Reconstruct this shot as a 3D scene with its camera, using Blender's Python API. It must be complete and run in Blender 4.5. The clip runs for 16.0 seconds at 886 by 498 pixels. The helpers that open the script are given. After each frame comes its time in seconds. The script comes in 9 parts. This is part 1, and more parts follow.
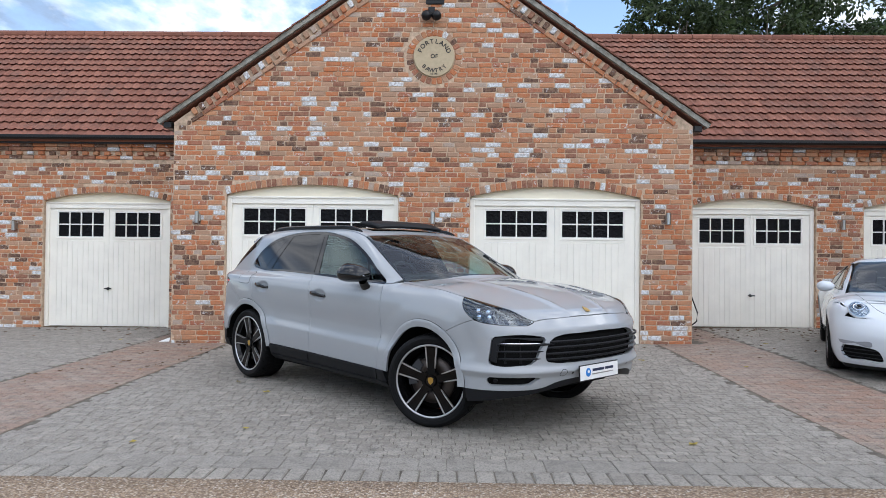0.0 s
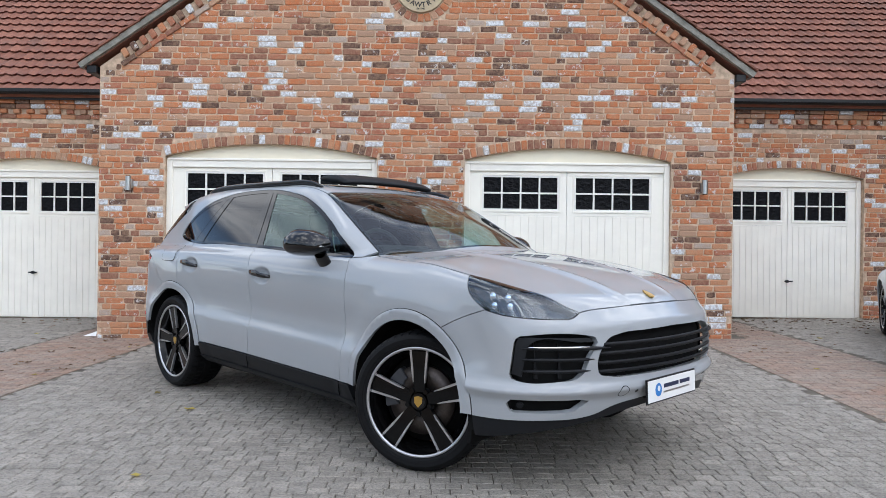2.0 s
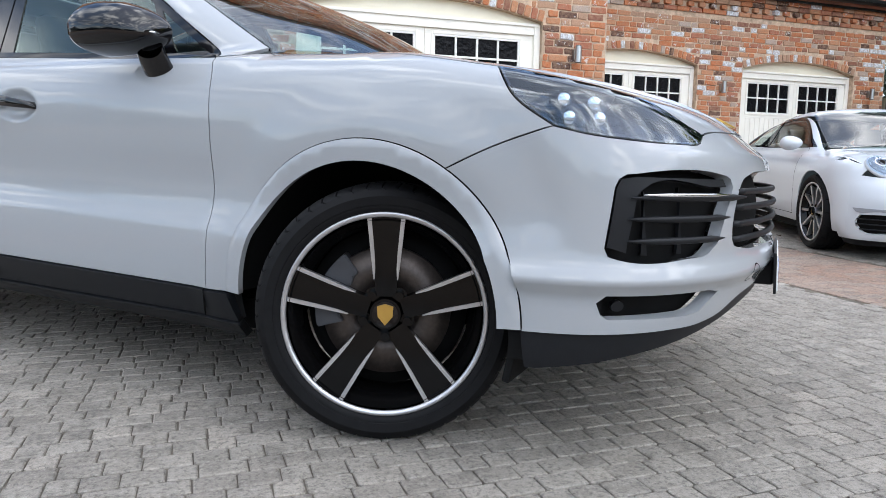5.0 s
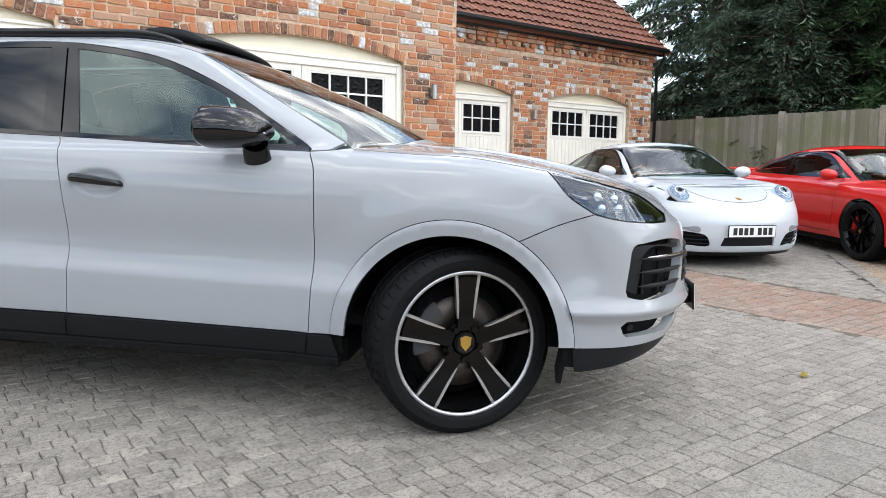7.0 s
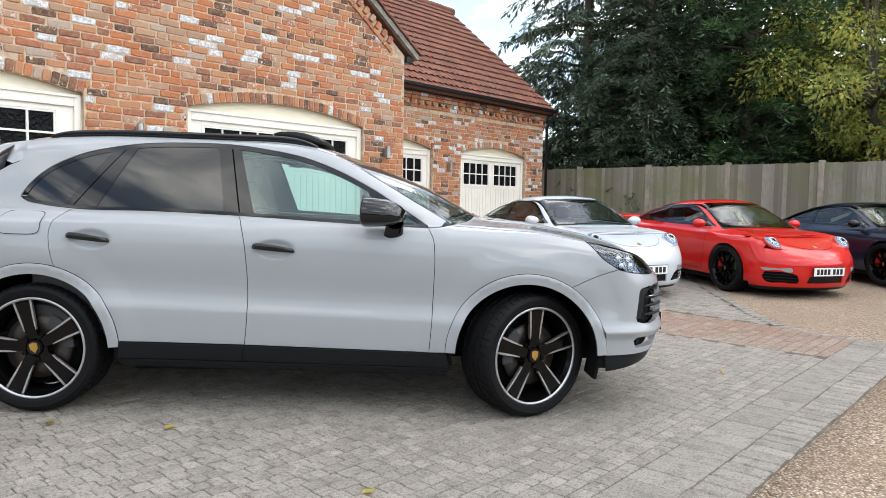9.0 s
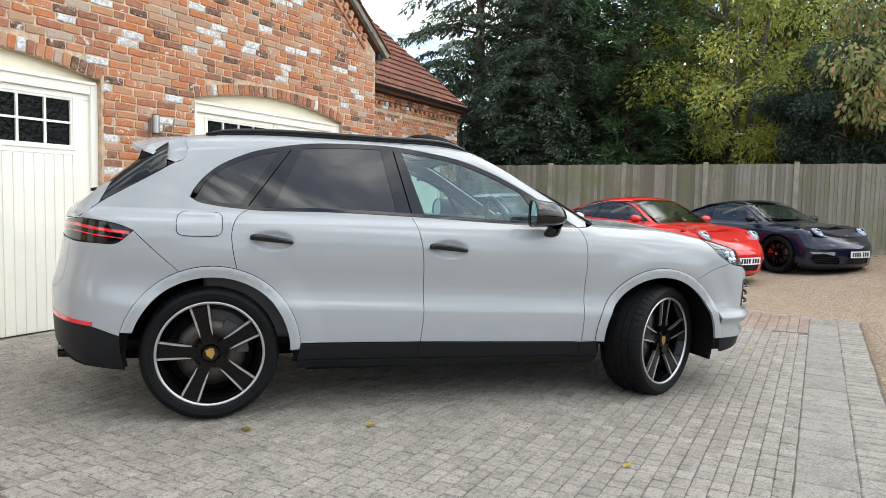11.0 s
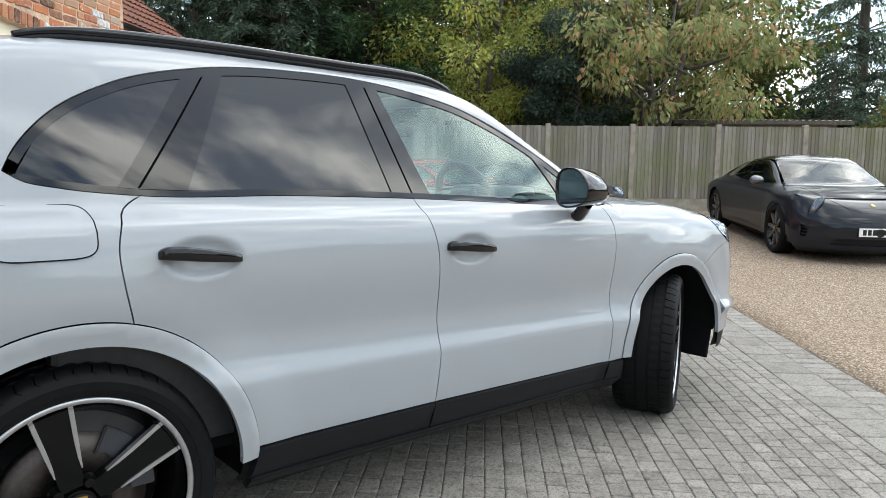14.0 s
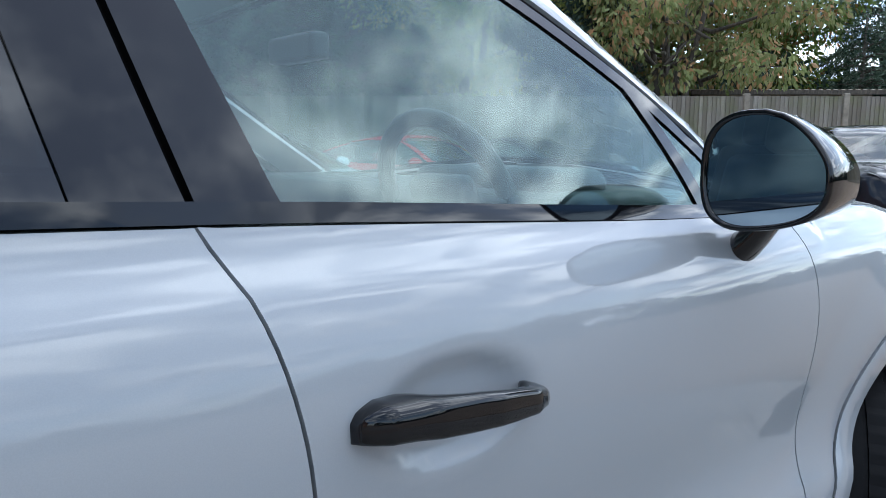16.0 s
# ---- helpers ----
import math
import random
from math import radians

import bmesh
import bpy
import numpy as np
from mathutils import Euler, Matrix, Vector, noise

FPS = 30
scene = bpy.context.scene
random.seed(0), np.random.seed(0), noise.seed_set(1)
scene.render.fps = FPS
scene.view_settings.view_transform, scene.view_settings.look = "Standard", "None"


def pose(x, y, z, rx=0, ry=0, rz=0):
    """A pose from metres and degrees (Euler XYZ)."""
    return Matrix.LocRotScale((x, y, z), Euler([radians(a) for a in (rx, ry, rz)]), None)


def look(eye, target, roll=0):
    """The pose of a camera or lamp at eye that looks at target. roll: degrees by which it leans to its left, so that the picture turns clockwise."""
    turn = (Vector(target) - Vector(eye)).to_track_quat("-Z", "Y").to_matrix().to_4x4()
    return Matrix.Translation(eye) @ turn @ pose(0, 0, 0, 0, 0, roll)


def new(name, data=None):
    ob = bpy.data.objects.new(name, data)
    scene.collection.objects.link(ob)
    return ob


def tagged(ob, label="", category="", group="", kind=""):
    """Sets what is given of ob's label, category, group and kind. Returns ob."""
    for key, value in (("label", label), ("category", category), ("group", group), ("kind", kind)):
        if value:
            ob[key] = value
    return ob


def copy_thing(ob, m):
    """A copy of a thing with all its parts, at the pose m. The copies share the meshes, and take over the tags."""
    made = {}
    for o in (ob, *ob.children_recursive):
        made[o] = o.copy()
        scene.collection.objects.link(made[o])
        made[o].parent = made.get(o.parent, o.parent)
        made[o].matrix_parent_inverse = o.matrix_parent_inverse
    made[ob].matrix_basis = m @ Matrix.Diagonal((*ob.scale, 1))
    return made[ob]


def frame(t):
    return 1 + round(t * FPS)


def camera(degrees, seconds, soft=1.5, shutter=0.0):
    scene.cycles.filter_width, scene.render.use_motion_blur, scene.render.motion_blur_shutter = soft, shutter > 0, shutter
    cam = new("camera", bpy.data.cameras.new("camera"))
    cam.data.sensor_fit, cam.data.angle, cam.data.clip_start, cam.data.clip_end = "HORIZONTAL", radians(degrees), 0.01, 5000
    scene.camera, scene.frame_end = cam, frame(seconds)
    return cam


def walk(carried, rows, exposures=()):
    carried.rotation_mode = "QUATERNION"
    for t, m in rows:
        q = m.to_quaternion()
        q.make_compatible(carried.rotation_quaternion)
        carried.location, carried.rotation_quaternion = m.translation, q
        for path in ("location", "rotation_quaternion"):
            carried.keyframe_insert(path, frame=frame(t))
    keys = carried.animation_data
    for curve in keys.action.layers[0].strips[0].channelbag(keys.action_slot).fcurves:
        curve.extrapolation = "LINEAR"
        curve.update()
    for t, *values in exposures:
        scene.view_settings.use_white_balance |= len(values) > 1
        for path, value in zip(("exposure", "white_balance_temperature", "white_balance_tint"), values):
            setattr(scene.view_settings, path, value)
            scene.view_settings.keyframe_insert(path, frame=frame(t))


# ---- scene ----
cam = camera(64.7, 16.0, soft=0.45)
PATH = [
    (0, (0.173, 0.057, 1.337), (0.143, 2.056, 1.367), 0.6),
    (0.5, (0.157, 0.48, 1.325), (0.125, 2.48, 1.348), 0.7),
    (1, (0.14, 0.944, 1.292), (0.123, 2.944, 1.312), 0.7),
    (1.5, (0.122, 1.438, 1.253), (0.114, 3.438, 1.273), 0.7),
    (2, (0.093, 1.925, 1.18), (0.109, 3.925, 1.18), 0.7),
    (2.5, (0.053, 2.421, 1.078), (0.099, 4.419, 1.016), 0.8),
    (3, (-0.034, 2.866, 0.983), (0.073, 4.858, 0.836), 0.9),
    (3.5, (-0.134, 3.234, 0.899), (0.085, 5.212, 0.703), 1.0),
    (4, (-0.237, 3.556, 0.814), (0.108, 5.514, 0.596), 1.0),
    (4.2, (-0.285, 3.653, 0.787), (0.108, 5.601, 0.565), 0.9),
    (6.3, (-1.16, 3.767, 0.899), (-0.079, 5.433, 0.663), 0.9),
    (6.5, (-1.326, 3.7, 0.944), (-0.208, 5.342, 0.714), 0.8),
    (7, (-1.7, 3.518, 1.056), (-0.505, 5.106, 0.828), 0.6),
    (7.5, (-2.105, 3.354, 1.143), (-0.844, 4.89, 0.916), 0.7),
    (8, (-2.545, 3.28, 1.215), (-1.2, 4.745, 0.997), 0.9),
    (8.5, (-3.008, 3.236, 1.226), (-1.563, 4.609, 1.056), 0.9),
    (9, (-3.438, 3.293, 1.262), (-1.951, 4.624, 1.134), 0.9),
    (9.5, (-3.853, 3.515, 1.27), (-2.31, 4.781, 1.146), 1.0),
    (10, (-4.235, 3.875, 1.272), (-2.633, 5.065, 1.144), 1.2),
    (10.2, (-4.392, 4.041, 1.279), (-2.763, 5.195, 1.149), 1.2),
    (12.5, (-4.966, 6.022, 1.285), (-3.033, 6.51, 1.121), 1.3),
    (13, (-4.638, 6.371, 1.274), (-2.679, 6.739, 1.104), 1.2),
    (13.5, (-4.206, 6.567, 1.265), (-2.224, 6.762, 1.079), 1.0),
    (14, (-3.705, 6.638, 1.293), (-1.722, 6.755, 1.058), 0.6),
    (14.5, (-3.156, 6.643, 1.294), (-1.178, 6.731, 1.015), 0.7),
    (15, (-2.623, 6.604, 1.283), (-0.646, 6.683, 0.994), 0.6),
    (15.5, (-2.157, 6.63, 1.257), (-0.179, 6.716, 0.971), 0.4),
    (16, (-1.755, 6.664, 1.242), (0.221, 6.763, 0.952), 0.2),
]
walk(cam, [(t, look(eye, target, roll)) for t, eye, target, roll in PATH],
     exposures=[(0, 0.86, 6350, 9), (1.5, 0.97, 6350, 9), (3, 1.04, 6300, 9), (4.2, 1.26, 6350, 9), (7, 1.43, 6800, 8), (10, 1.36, 7000, 7), (12.5, 1.43, 7050, 4), (14, 1.38, 6800, 4), (15, 1.20, 6400, 6), (16, 0.98, 5850, 6)])


# ---- world and light: a bright, broken overcast sky ----
world = bpy.data.worlds.new("world")
scene.world = world
world.use_nodes = True
wn, wl = world.node_tree.nodes, world.node_tree.links
wn.clear()
w_out = wn.new("ShaderNodeOutputWorld")
w_bg = wn.new("ShaderNodeBackground")
w_sky = wn.new("ShaderNodeTexSky")
w_sky.sky_type = "NISHITA"
w_sky.sun_disc = False
SUN_ELEV, SUN_AZ = radians(57), radians(132)
w_sky.sun_elevation, w_sky.sun_rotation = SUN_ELEV, SUN_AZ
w_co = wn.new("ShaderNodeTexCoord")
# clouds lie in one flat layer overhead: the direction divided by its height
w_sep = wn.new("ShaderNodeSeparateXYZ")
wl.new(w_co.outputs["Generated"], w_sep.inputs[0])
w_up = wn.new("ShaderNodeMath")
w_up.operation = "MAXIMUM"
w_up.inputs[1].default_value = 0.0
wl.new(w_sep.outputs["Z"], w_up.inputs[0])
w_add = wn.new("ShaderNodeMath")
w_add.operation = "ADD"
w_add.inputs[1].default_value = 0.22
wl.new(w_up.outputs[0], w_add.inputs[0])
w_flat = wn.new("ShaderNodeVectorMath")
w_flat.operation = "DIVIDE"
w_den = wn.new("ShaderNodeCombineXYZ")
w_den.inputs["Z"].default_value = 1.0
wl.new(w_add.outputs[0], w_den.inputs["X"])
wl.new(w_add.outputs[0], w_den.inputs["Y"])
wl.new(w_co.outputs["Generated"], w_flat.inputs[0])
wl.new(w_den.outputs[0], w_flat.inputs[1])
w_map = wn.new("ShaderNodeMapping")
w_map.inputs["Scale"].default_value = (0.9, 0.65, 0.3)
w_map.inputs["Rotation"].default_value = (0, 0, 2.3)
wl.new(w_flat.outputs[0], w_map.inputs["Vector"])
w_noise = wn.new("ShaderNodeTexNoise")
w_noise.inputs["Scale"].default_value = 2.6
w_noise.inputs["Detail"].default_value = 9
w_noise.inputs["Roughness"].default_value = 0.58
wl.new(w_map.outputs["Vector"], w_noise.inputs["Vector"])
w_ramp = wn.new("ShaderNodeValToRGB")
w_ramp.color_ramp.elements[0].position, w_ramp.color_ramp.elements[0].color = 0.43, (0, 0, 0, 1)
w_ramp.color_ramp.elements[1].position, w_ramp.color_ramp.elements[1].color = 0.58, (1, 1, 1, 1)
wl.new(w_noise.outputs["Fac"], w_ramp.inputs["Fac"])
w_shade = wn.new("ShaderNodeTexNoise")
w_shade.inputs["Scale"].default_value = 5.5
w_shade.inputs["Detail"].default_value = 8
wl.new(w_map.outputs["Vector"], w_shade.inputs["Vector"])
w_cloud = wn.new("ShaderNodeValToRGB")
w_cloud.color_ramp.elements[0].position, w_cloud.color_ramp.elements[0].color = 0.42, (2.05, 2.6, 3.6, 1)
w_cloud.color_ramp.elements[1].position, w_cloud.color_ramp.elements[1].color = 0.60, (10.4, 10.6, 11.1, 1)
wl.new(w_shade.outputs["Fac"], w_cloud.inputs["Fac"])
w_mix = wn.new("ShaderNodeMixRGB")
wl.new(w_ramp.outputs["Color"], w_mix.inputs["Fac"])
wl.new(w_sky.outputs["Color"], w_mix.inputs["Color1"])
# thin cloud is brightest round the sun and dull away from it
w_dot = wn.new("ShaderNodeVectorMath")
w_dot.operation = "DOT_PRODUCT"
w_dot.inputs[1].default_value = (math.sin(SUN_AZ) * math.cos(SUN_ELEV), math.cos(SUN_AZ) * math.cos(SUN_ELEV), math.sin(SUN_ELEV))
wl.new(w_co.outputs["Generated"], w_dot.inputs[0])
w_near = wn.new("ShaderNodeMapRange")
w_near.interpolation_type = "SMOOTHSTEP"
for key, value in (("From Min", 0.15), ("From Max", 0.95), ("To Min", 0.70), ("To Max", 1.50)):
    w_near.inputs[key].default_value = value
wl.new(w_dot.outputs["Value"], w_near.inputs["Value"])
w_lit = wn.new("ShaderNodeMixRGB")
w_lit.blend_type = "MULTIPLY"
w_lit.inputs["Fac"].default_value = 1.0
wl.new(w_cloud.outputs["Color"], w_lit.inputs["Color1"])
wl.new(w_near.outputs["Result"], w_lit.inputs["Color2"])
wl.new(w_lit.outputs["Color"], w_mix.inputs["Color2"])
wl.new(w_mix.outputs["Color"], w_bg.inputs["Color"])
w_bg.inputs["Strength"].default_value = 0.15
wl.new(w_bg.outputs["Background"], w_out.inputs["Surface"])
sun = new("sun", bpy.data.lights.new("sun", "SUN"))
sun.data.energy, sun.data.angle, sun.data.color = 0.5, radians(120), (1.0, 0.86, 0.68)
# the sun stands behind thin cloud in the south-east
sun.matrix_world = look((0, 0, 0), (-math.sin(SUN_AZ) * math.cos(SUN_ELEV), -math.cos(SUN_AZ) * math.cos(SUN_ELEV), -math.sin(SUN_ELEV)))


# ---- materials ----
def material(name):
    m = bpy.data.materials.new(name)
    m.use_nodes = True
    nt = m.node_tree
    return m, nt, nt.nodes["Principled BSDF"]


def ramp(nt, fac, stops, interp="LINEAR"):
    r = nt.nodes.new("ShaderNodeValToRGB")
    r.color_ramp.interpolation = interp
    el = r.color_ramp.elements
    while len(el) < len(stops):
        el.new(0.5)
    for e, (p, c) in zip(el, stops):
        e.position, e.color = p, (*c, 1)
    nt.links.new(fac, r.inputs["Fac"])
    return r.outputs["Color"]


def tex(nt, scale, detail=4, rough=0.6, vec=None, kind="ShaderNodeTexNoise"):
    n = nt.nodes.new(kind)
    n.inputs["Scale"].default_value = scale
    if kind == "ShaderNodeTexNoise":
        n.inputs["Detail"].default_value = detail
        n.inputs["Roughness"].default_value = rough
    if vec is None:
        g = nt.nodes.new("ShaderNodeNewGeometry")
        vec = g.outputs["Position"]
    nt.links.new(vec, n.inputs["Vector"])
    return n.outputs["Fac"] if kind == "ShaderNodeTexNoise" else n.outputs["Distance"]


def mixc(nt, fac, a, b, blend="MIX"):
    n = nt.nodes.new("ShaderNodeMixRGB")
    n.blend_type = blend
    for sock, v in ((n.inputs["Fac"], fac), (n.inputs["Color1"], a), (n.inputs["Color2"], b)):
        if isinstance(v, (int, float)):
            sock.default_value = v
        elif isinstance(v, tuple):
            sock.default_value = (*v, 1)
        else:
            nt.links.new(v, sock)
    return n.outputs["Color"]


def bump(nt, bsdf, height, dist=0.003, strength=0.6):
    b = nt.nodes.new("ShaderNodeBump")
    b.inputs["Distance"].default_value = dist
    b.inputs["Strength"].default_value = strength
    nt.links.new(height, b.inputs["Height"])
    nt.links.new(b.outputs["Normal"], bsdf.inputs["Normal"])


def chance(nt, island):
    if island:
        return nt.nodes.new("ShaderNodeNewGeometry").outputs["Random Per Island"]
    return nt.nodes.new("ShaderNodeObjectInfo").outputs["Random"]


def solid(name, color, rough=0.5, metal=0.0, vary=0.12, scale=8.0, coat=0.0, relief=0.0, spec=0.5):
    m, nt, b = material(name)
    f = tex(nt, scale, 5)
    lo = tuple(c * (1 - vary) for c in color)
    hi = tuple(min(1, c * (1 + vary)) for c in color)
    nt.links.new(ramp(nt, f, [(0.3, lo), (0.7, hi)]), b.inputs["Base Color"])
    b.inputs["Roughness"].default_value, b.inputs["Metallic"].default_value = rough, metal
    b.inputs["Specular IOR Level"].default_value = spec
    b.inputs["Coat Weight"].default_value = coat
    b.inputs["Coat Roughness"].default_value = 0.03
    if relief:
        bump(nt, b, tex(nt, scale * 12, 4), relief)
    return m


def brick_material(name, island):
    m, nt, b = material(name)
    r = chance(nt, island)
    base = ramp(nt, r, [(0.0, (0.52, 0.165, 0.062)), (0.17, (0.54, 0.245, 0.125)), (0.31, (0.40, 0.135, 0.075)), (0.43, (0.50, 0.30, 0.195)),
                        (0.53, (0.25, 0.10, 0.065)), (0.62, (0.42, 0.26, 0.175)), (0.69, (0.085, 0.045, 0.036)), (0.77, (0.56, 0.195, 0.08)),
                        (0.865, (0.47, 0.39, 0.33)), (0.90, (0.50, 0.50, 0.50))], "CONSTANT")
    blot = tex(nt, 26, 5, 0.7)
    grain = tex(nt, 130, 4, 0.75)
    c = mixc(nt, ramp(nt, blot, [(0.38, (0, 0, 0)), (0.70, (0.6, 0.6, 0.6))]), base, (0.47, 0.30, 0.19))
    c = mixc(nt, ramp(nt, grain, [(0.42, (0, 0, 0)), (0.72, (0.6, 0.6, 0.6))]), c, (0.13, 0.07, 0.05))
    # old limewash left in flakes
    flake = ramp(nt, tex(nt, 17, 6, 0.75), [(0.575, (0, 0, 0)), (0.61, (0.9, 0.9, 0.9))])
    some = ramp(nt, r, [(0.0, (0, 0, 0)), (0.10, (1, 1, 1)), (0.16, (0, 0, 0)), (0.36, (1, 1, 1)), (0.47, (0, 0, 0)), (0.72, (1, 1, 1)), (0.82, (0.1, 0.1, 0.1))], "CONSTANT")
    flake = mixc(nt, 1.0, flake, some, "MULTIPLY")
    c = mixc(nt, flake, c, (0.60, 0.575, 0.55))
    full = ramp(nt, r, [(0.0, (0, 0, 0)), (0.90, (1, 1, 1))], "CONSTANT")
    wear = ramp(nt, tex(nt, 34, 5, 0.7), [(0.44, (1, 1, 1)), (0.56, (0.1, 0.1, 0.1))])
    c = mixc(nt, mixc(nt, 1.0, full, wear, "MULTIPLY"), c, (0.68, 0.70, 0.72))
    nt.links.new(c, b.inputs["Base Color"])
    b.inputs["Roughness"].default_value = 0.9
    b.inputs["Specular IOR Level"].default_value = 0.25
    bump(nt, b, mixc(nt, 0.5, blot, grain), 0.006, 0.8)
    return m


M_BRICK = brick_material("handmade_brick", False)
M_BRICKS = brick_material("handmade_brick_joined", True)
M_MORTAR = solid("lime_mortar", (0.52, 0.385, 0.275), 0.95, vary=0.32, scale=14, relief=0.004, spec=0.2)


def paver_material(name, island, stops):
    m, nt, b = material(name)
    r = chance(nt, island)
    base = ramp(nt, r, stops)
    big = tex(nt, 0.55, 4)
    grain = tex(nt, 190, 4, 0.75)
    mid = tex(nt, 9, 5, 0.7)
    speck = tex(nt, 62, 5, 0.8)
    c = mixc(nt, ramp(nt, big, [(0.40, (0, 0, 0)), (0.66, (0.45, 0.45, 0.45))]), base, (0.40, 0.37, 0.32))
    c = mixc(nt, ramp(nt, mid, [(0.34, (0.55, 0.55, 0.55)), (0.52, (0, 0, 0))]), c, (0.12, 0.108, 0.092))
    c = mixc(nt, ramp(nt, speck, [(0.38, (0.7, 0.7, 0.7)), (0.50, (0, 0, 0))]), c, (0.075, 0.068, 0.058))
    c = mixc(nt, ramp(nt, speck, [(0.56, (0, 0, 0)), (0.70, (0.7, 0.7, 0.7))]), c, (0.50, 0.47, 0.42))
    c = mixc(nt, ramp(nt, grain, [(0.38, (0.4, 0.4, 0.4)), (0.70, (0, 0, 0))]), c, (0.08, 0.075, 0.066))
    nt.links.new(c, b.inputs["Base Color"])
    b.inputs["Roughness"].default_value = 0.72
    b.inputs["Specular IOR Level"].default_value = 0.4
    bump(nt, b, mixc(nt, 0.5, speck, grain), 0.006, 0.9)
    return m


GREY = [(0.0, (0.279, 0.249, 0.213)), (0.3, (0.334, 0.3, 0.257)), (0.8, (0.374, 0.338, 0.292)), (1.0, (0.443, 0.394, 0.336))]
RED = [(0.0, (0.31, 0.18, 0.125)), (0.4, (0.38, 0.225, 0.155)), (0.75, (0.35, 0.25, 0.19)), (1.0, (0.43, 0.30, 0.225))]
PALE = [(0.0, (0.271, 0.244, 0.212)), (0.5, (0.32, 0.291, 0.254)), (1.0, (0.38, 0.342, 0.298))]
M_PAVER, M_PAVERS = paver_material("grey_paver", False, GREY), paver_material("grey_paver_joined", True, GREY)
M_REDS = paver_material("red_paver_joined", True, RED)
M_RED = paver_material("red_paver", False, RED)
M_PALES = paver_material("pale_paver_joined", True, PALE)
M_PALE = paver_material("pale_paver", False, PALE)
M_BED = solid("paving_sand", (0.125, 0.110, 0.090), 0.95, vary=0.4, scale=6, spec=0.2)


def gravel_material(name="gravel"):
    m, nt, b = material(name)
    g = nt.nodes.new("ShaderNodeNewGeometry").outputs["Position"]
    v = nt.nodes.new("ShaderNodeTexVoronoi")
    v.inputs["Scale"].default_value = 72
    nt.links.new(g, v.inputs["Vector"])
    sep = nt.nodes.new("ShaderNodeSeparateColor")
    nt.links.new(v.outputs["Color"], sep.inputs["Color"])
    c = ramp(nt, sep.outputs[0], [(0.0, (0.13, 0.085, 0.055)), (0.25, (0.33, 0.235, 0.155)), (0.6, (0.46, 0.345, 0.24)), (0.85, (0.55, 0.45, 0.345)), (1.0, (0.68, 0.61, 0.53))])
    c = mixc(nt, ramp(nt, v.outputs["Distance"], [(0.34, (0, 0, 0)), (0.70, (0.75, 0.75, 0.75))]), c, (0.17, 0.125, 0.09))
    wear = ramp(nt, tex(nt, 0.7, 4, 0.6), [(0.45, (0, 0, 0)), (0.72, (0.45, 0.45, 0.45))])
    c = mixc(nt, wear, c, (0.26, 0.185, 0.12))
    nt.links.new(c, b.inputs["Base Color"])
    b.inputs["Roughness"].default_value = 0.9
    b.inputs["Specular IOR Level"].default_value = 0.25
    inv = nt.nodes.new("ShaderNodeMath")
    inv.operation = "SUBTRACT"
    inv.inputs[0].default_value = 1.0
    nt.links.new(v.outputs["Distance"], inv.inputs[1])
    bump(nt, b, inv.outputs[0], 0.012, 1.0)
    return m


M_GRAVEL = gravel_material()


def tile_material(name, island):
    m, nt, b = material(name)
    base = ramp(nt, chance(nt, island), [(0.0, (0.17, 0.066, 0.043)), (0.5, (0.21, 0.085, 0.056)), (1.0, (0.25, 0.105, 0.070))])
    c = mixc(nt, ramp(nt, tex(nt, 1.6, 5, 0.65), [(0.48, (0, 0, 0)), (0.70, (0.6, 0.6, 0.6))]), base, (0.11, 0.068, 0.055))
    c = mixc(nt, ramp(nt, tex(nt, 120, 3), [(0.4, (0, 0, 0)), (0.8, (0.3, 0.3, 0.3))]), c, (0.10, 0.05, 0.04))
    nt.links.new(c, b.inputs["Base Color"])
    b.inputs["Roughness"].default_value = 0.85
    b.inputs["Specular IOR Level"].default_value = 0.3
    bump(nt, b, tex(nt, 200, 3), 0.002)
    return m


M_TILE, M_TILES = tile_material("clay_pantile", False), tile_material("clay_pantile_joined", True)
M_CREAM = solid("cream_door_paint", (0.86, 0.82, 0.725), 0.42, vary=0.05, scale=3)
M_BUTTER = solid("ivory_board_paint", (0.86, 0.79, 0.62), 0.45, vary=0.04, scale=3)
M_WHITE = solid("white_window_paint", (0.80, 0.78, 0.72), 0.5, vary=0.03)
M_BLACKP = solid("black_plastic", (0.008, 0.008, 0.009), 0.38, vary=0.2, spec=0.3)
M_STEEL = solid("brushed_steel", (0.45, 0.45, 0.44), 0.32, 1.0, vary=0.1, scale=30)
M_STONE = solid("buff_stone_plaque", (0.47, 0.38, 0.25), 0.8, vary=0.08, scale=20, relief=0.001)
M_INK = solid("black_lettering", (0.015, 0.014, 0.012), 0.6)
M_CEMENT = solid("verge_mortar", (0.27, 0.26, 0.225), 0.95, vary=0.35, scale=9, relief=0.006, spec=0.2)
M_CONCRETE = solid("weathered_concrete", (0.31, 0.275, 0.22), 0.92, vary=0.28, scale=5, relief=0.004, spec=0.2)


def pane_material():
    m, nt, b = material("obscure_dark_glass")
    b.inputs["Base Color"].default_value = (0.004, 0.004, 0.005, 1)
    b.inputs["Specular IOR Level"].default_value = 0.11
    b.inputs["Roughness"].default_value = 0.152
    bump(nt, b, tex(nt, 26, 3, 0.5), 0.02, 1.0)
    return m


M_PANE = pane_material()


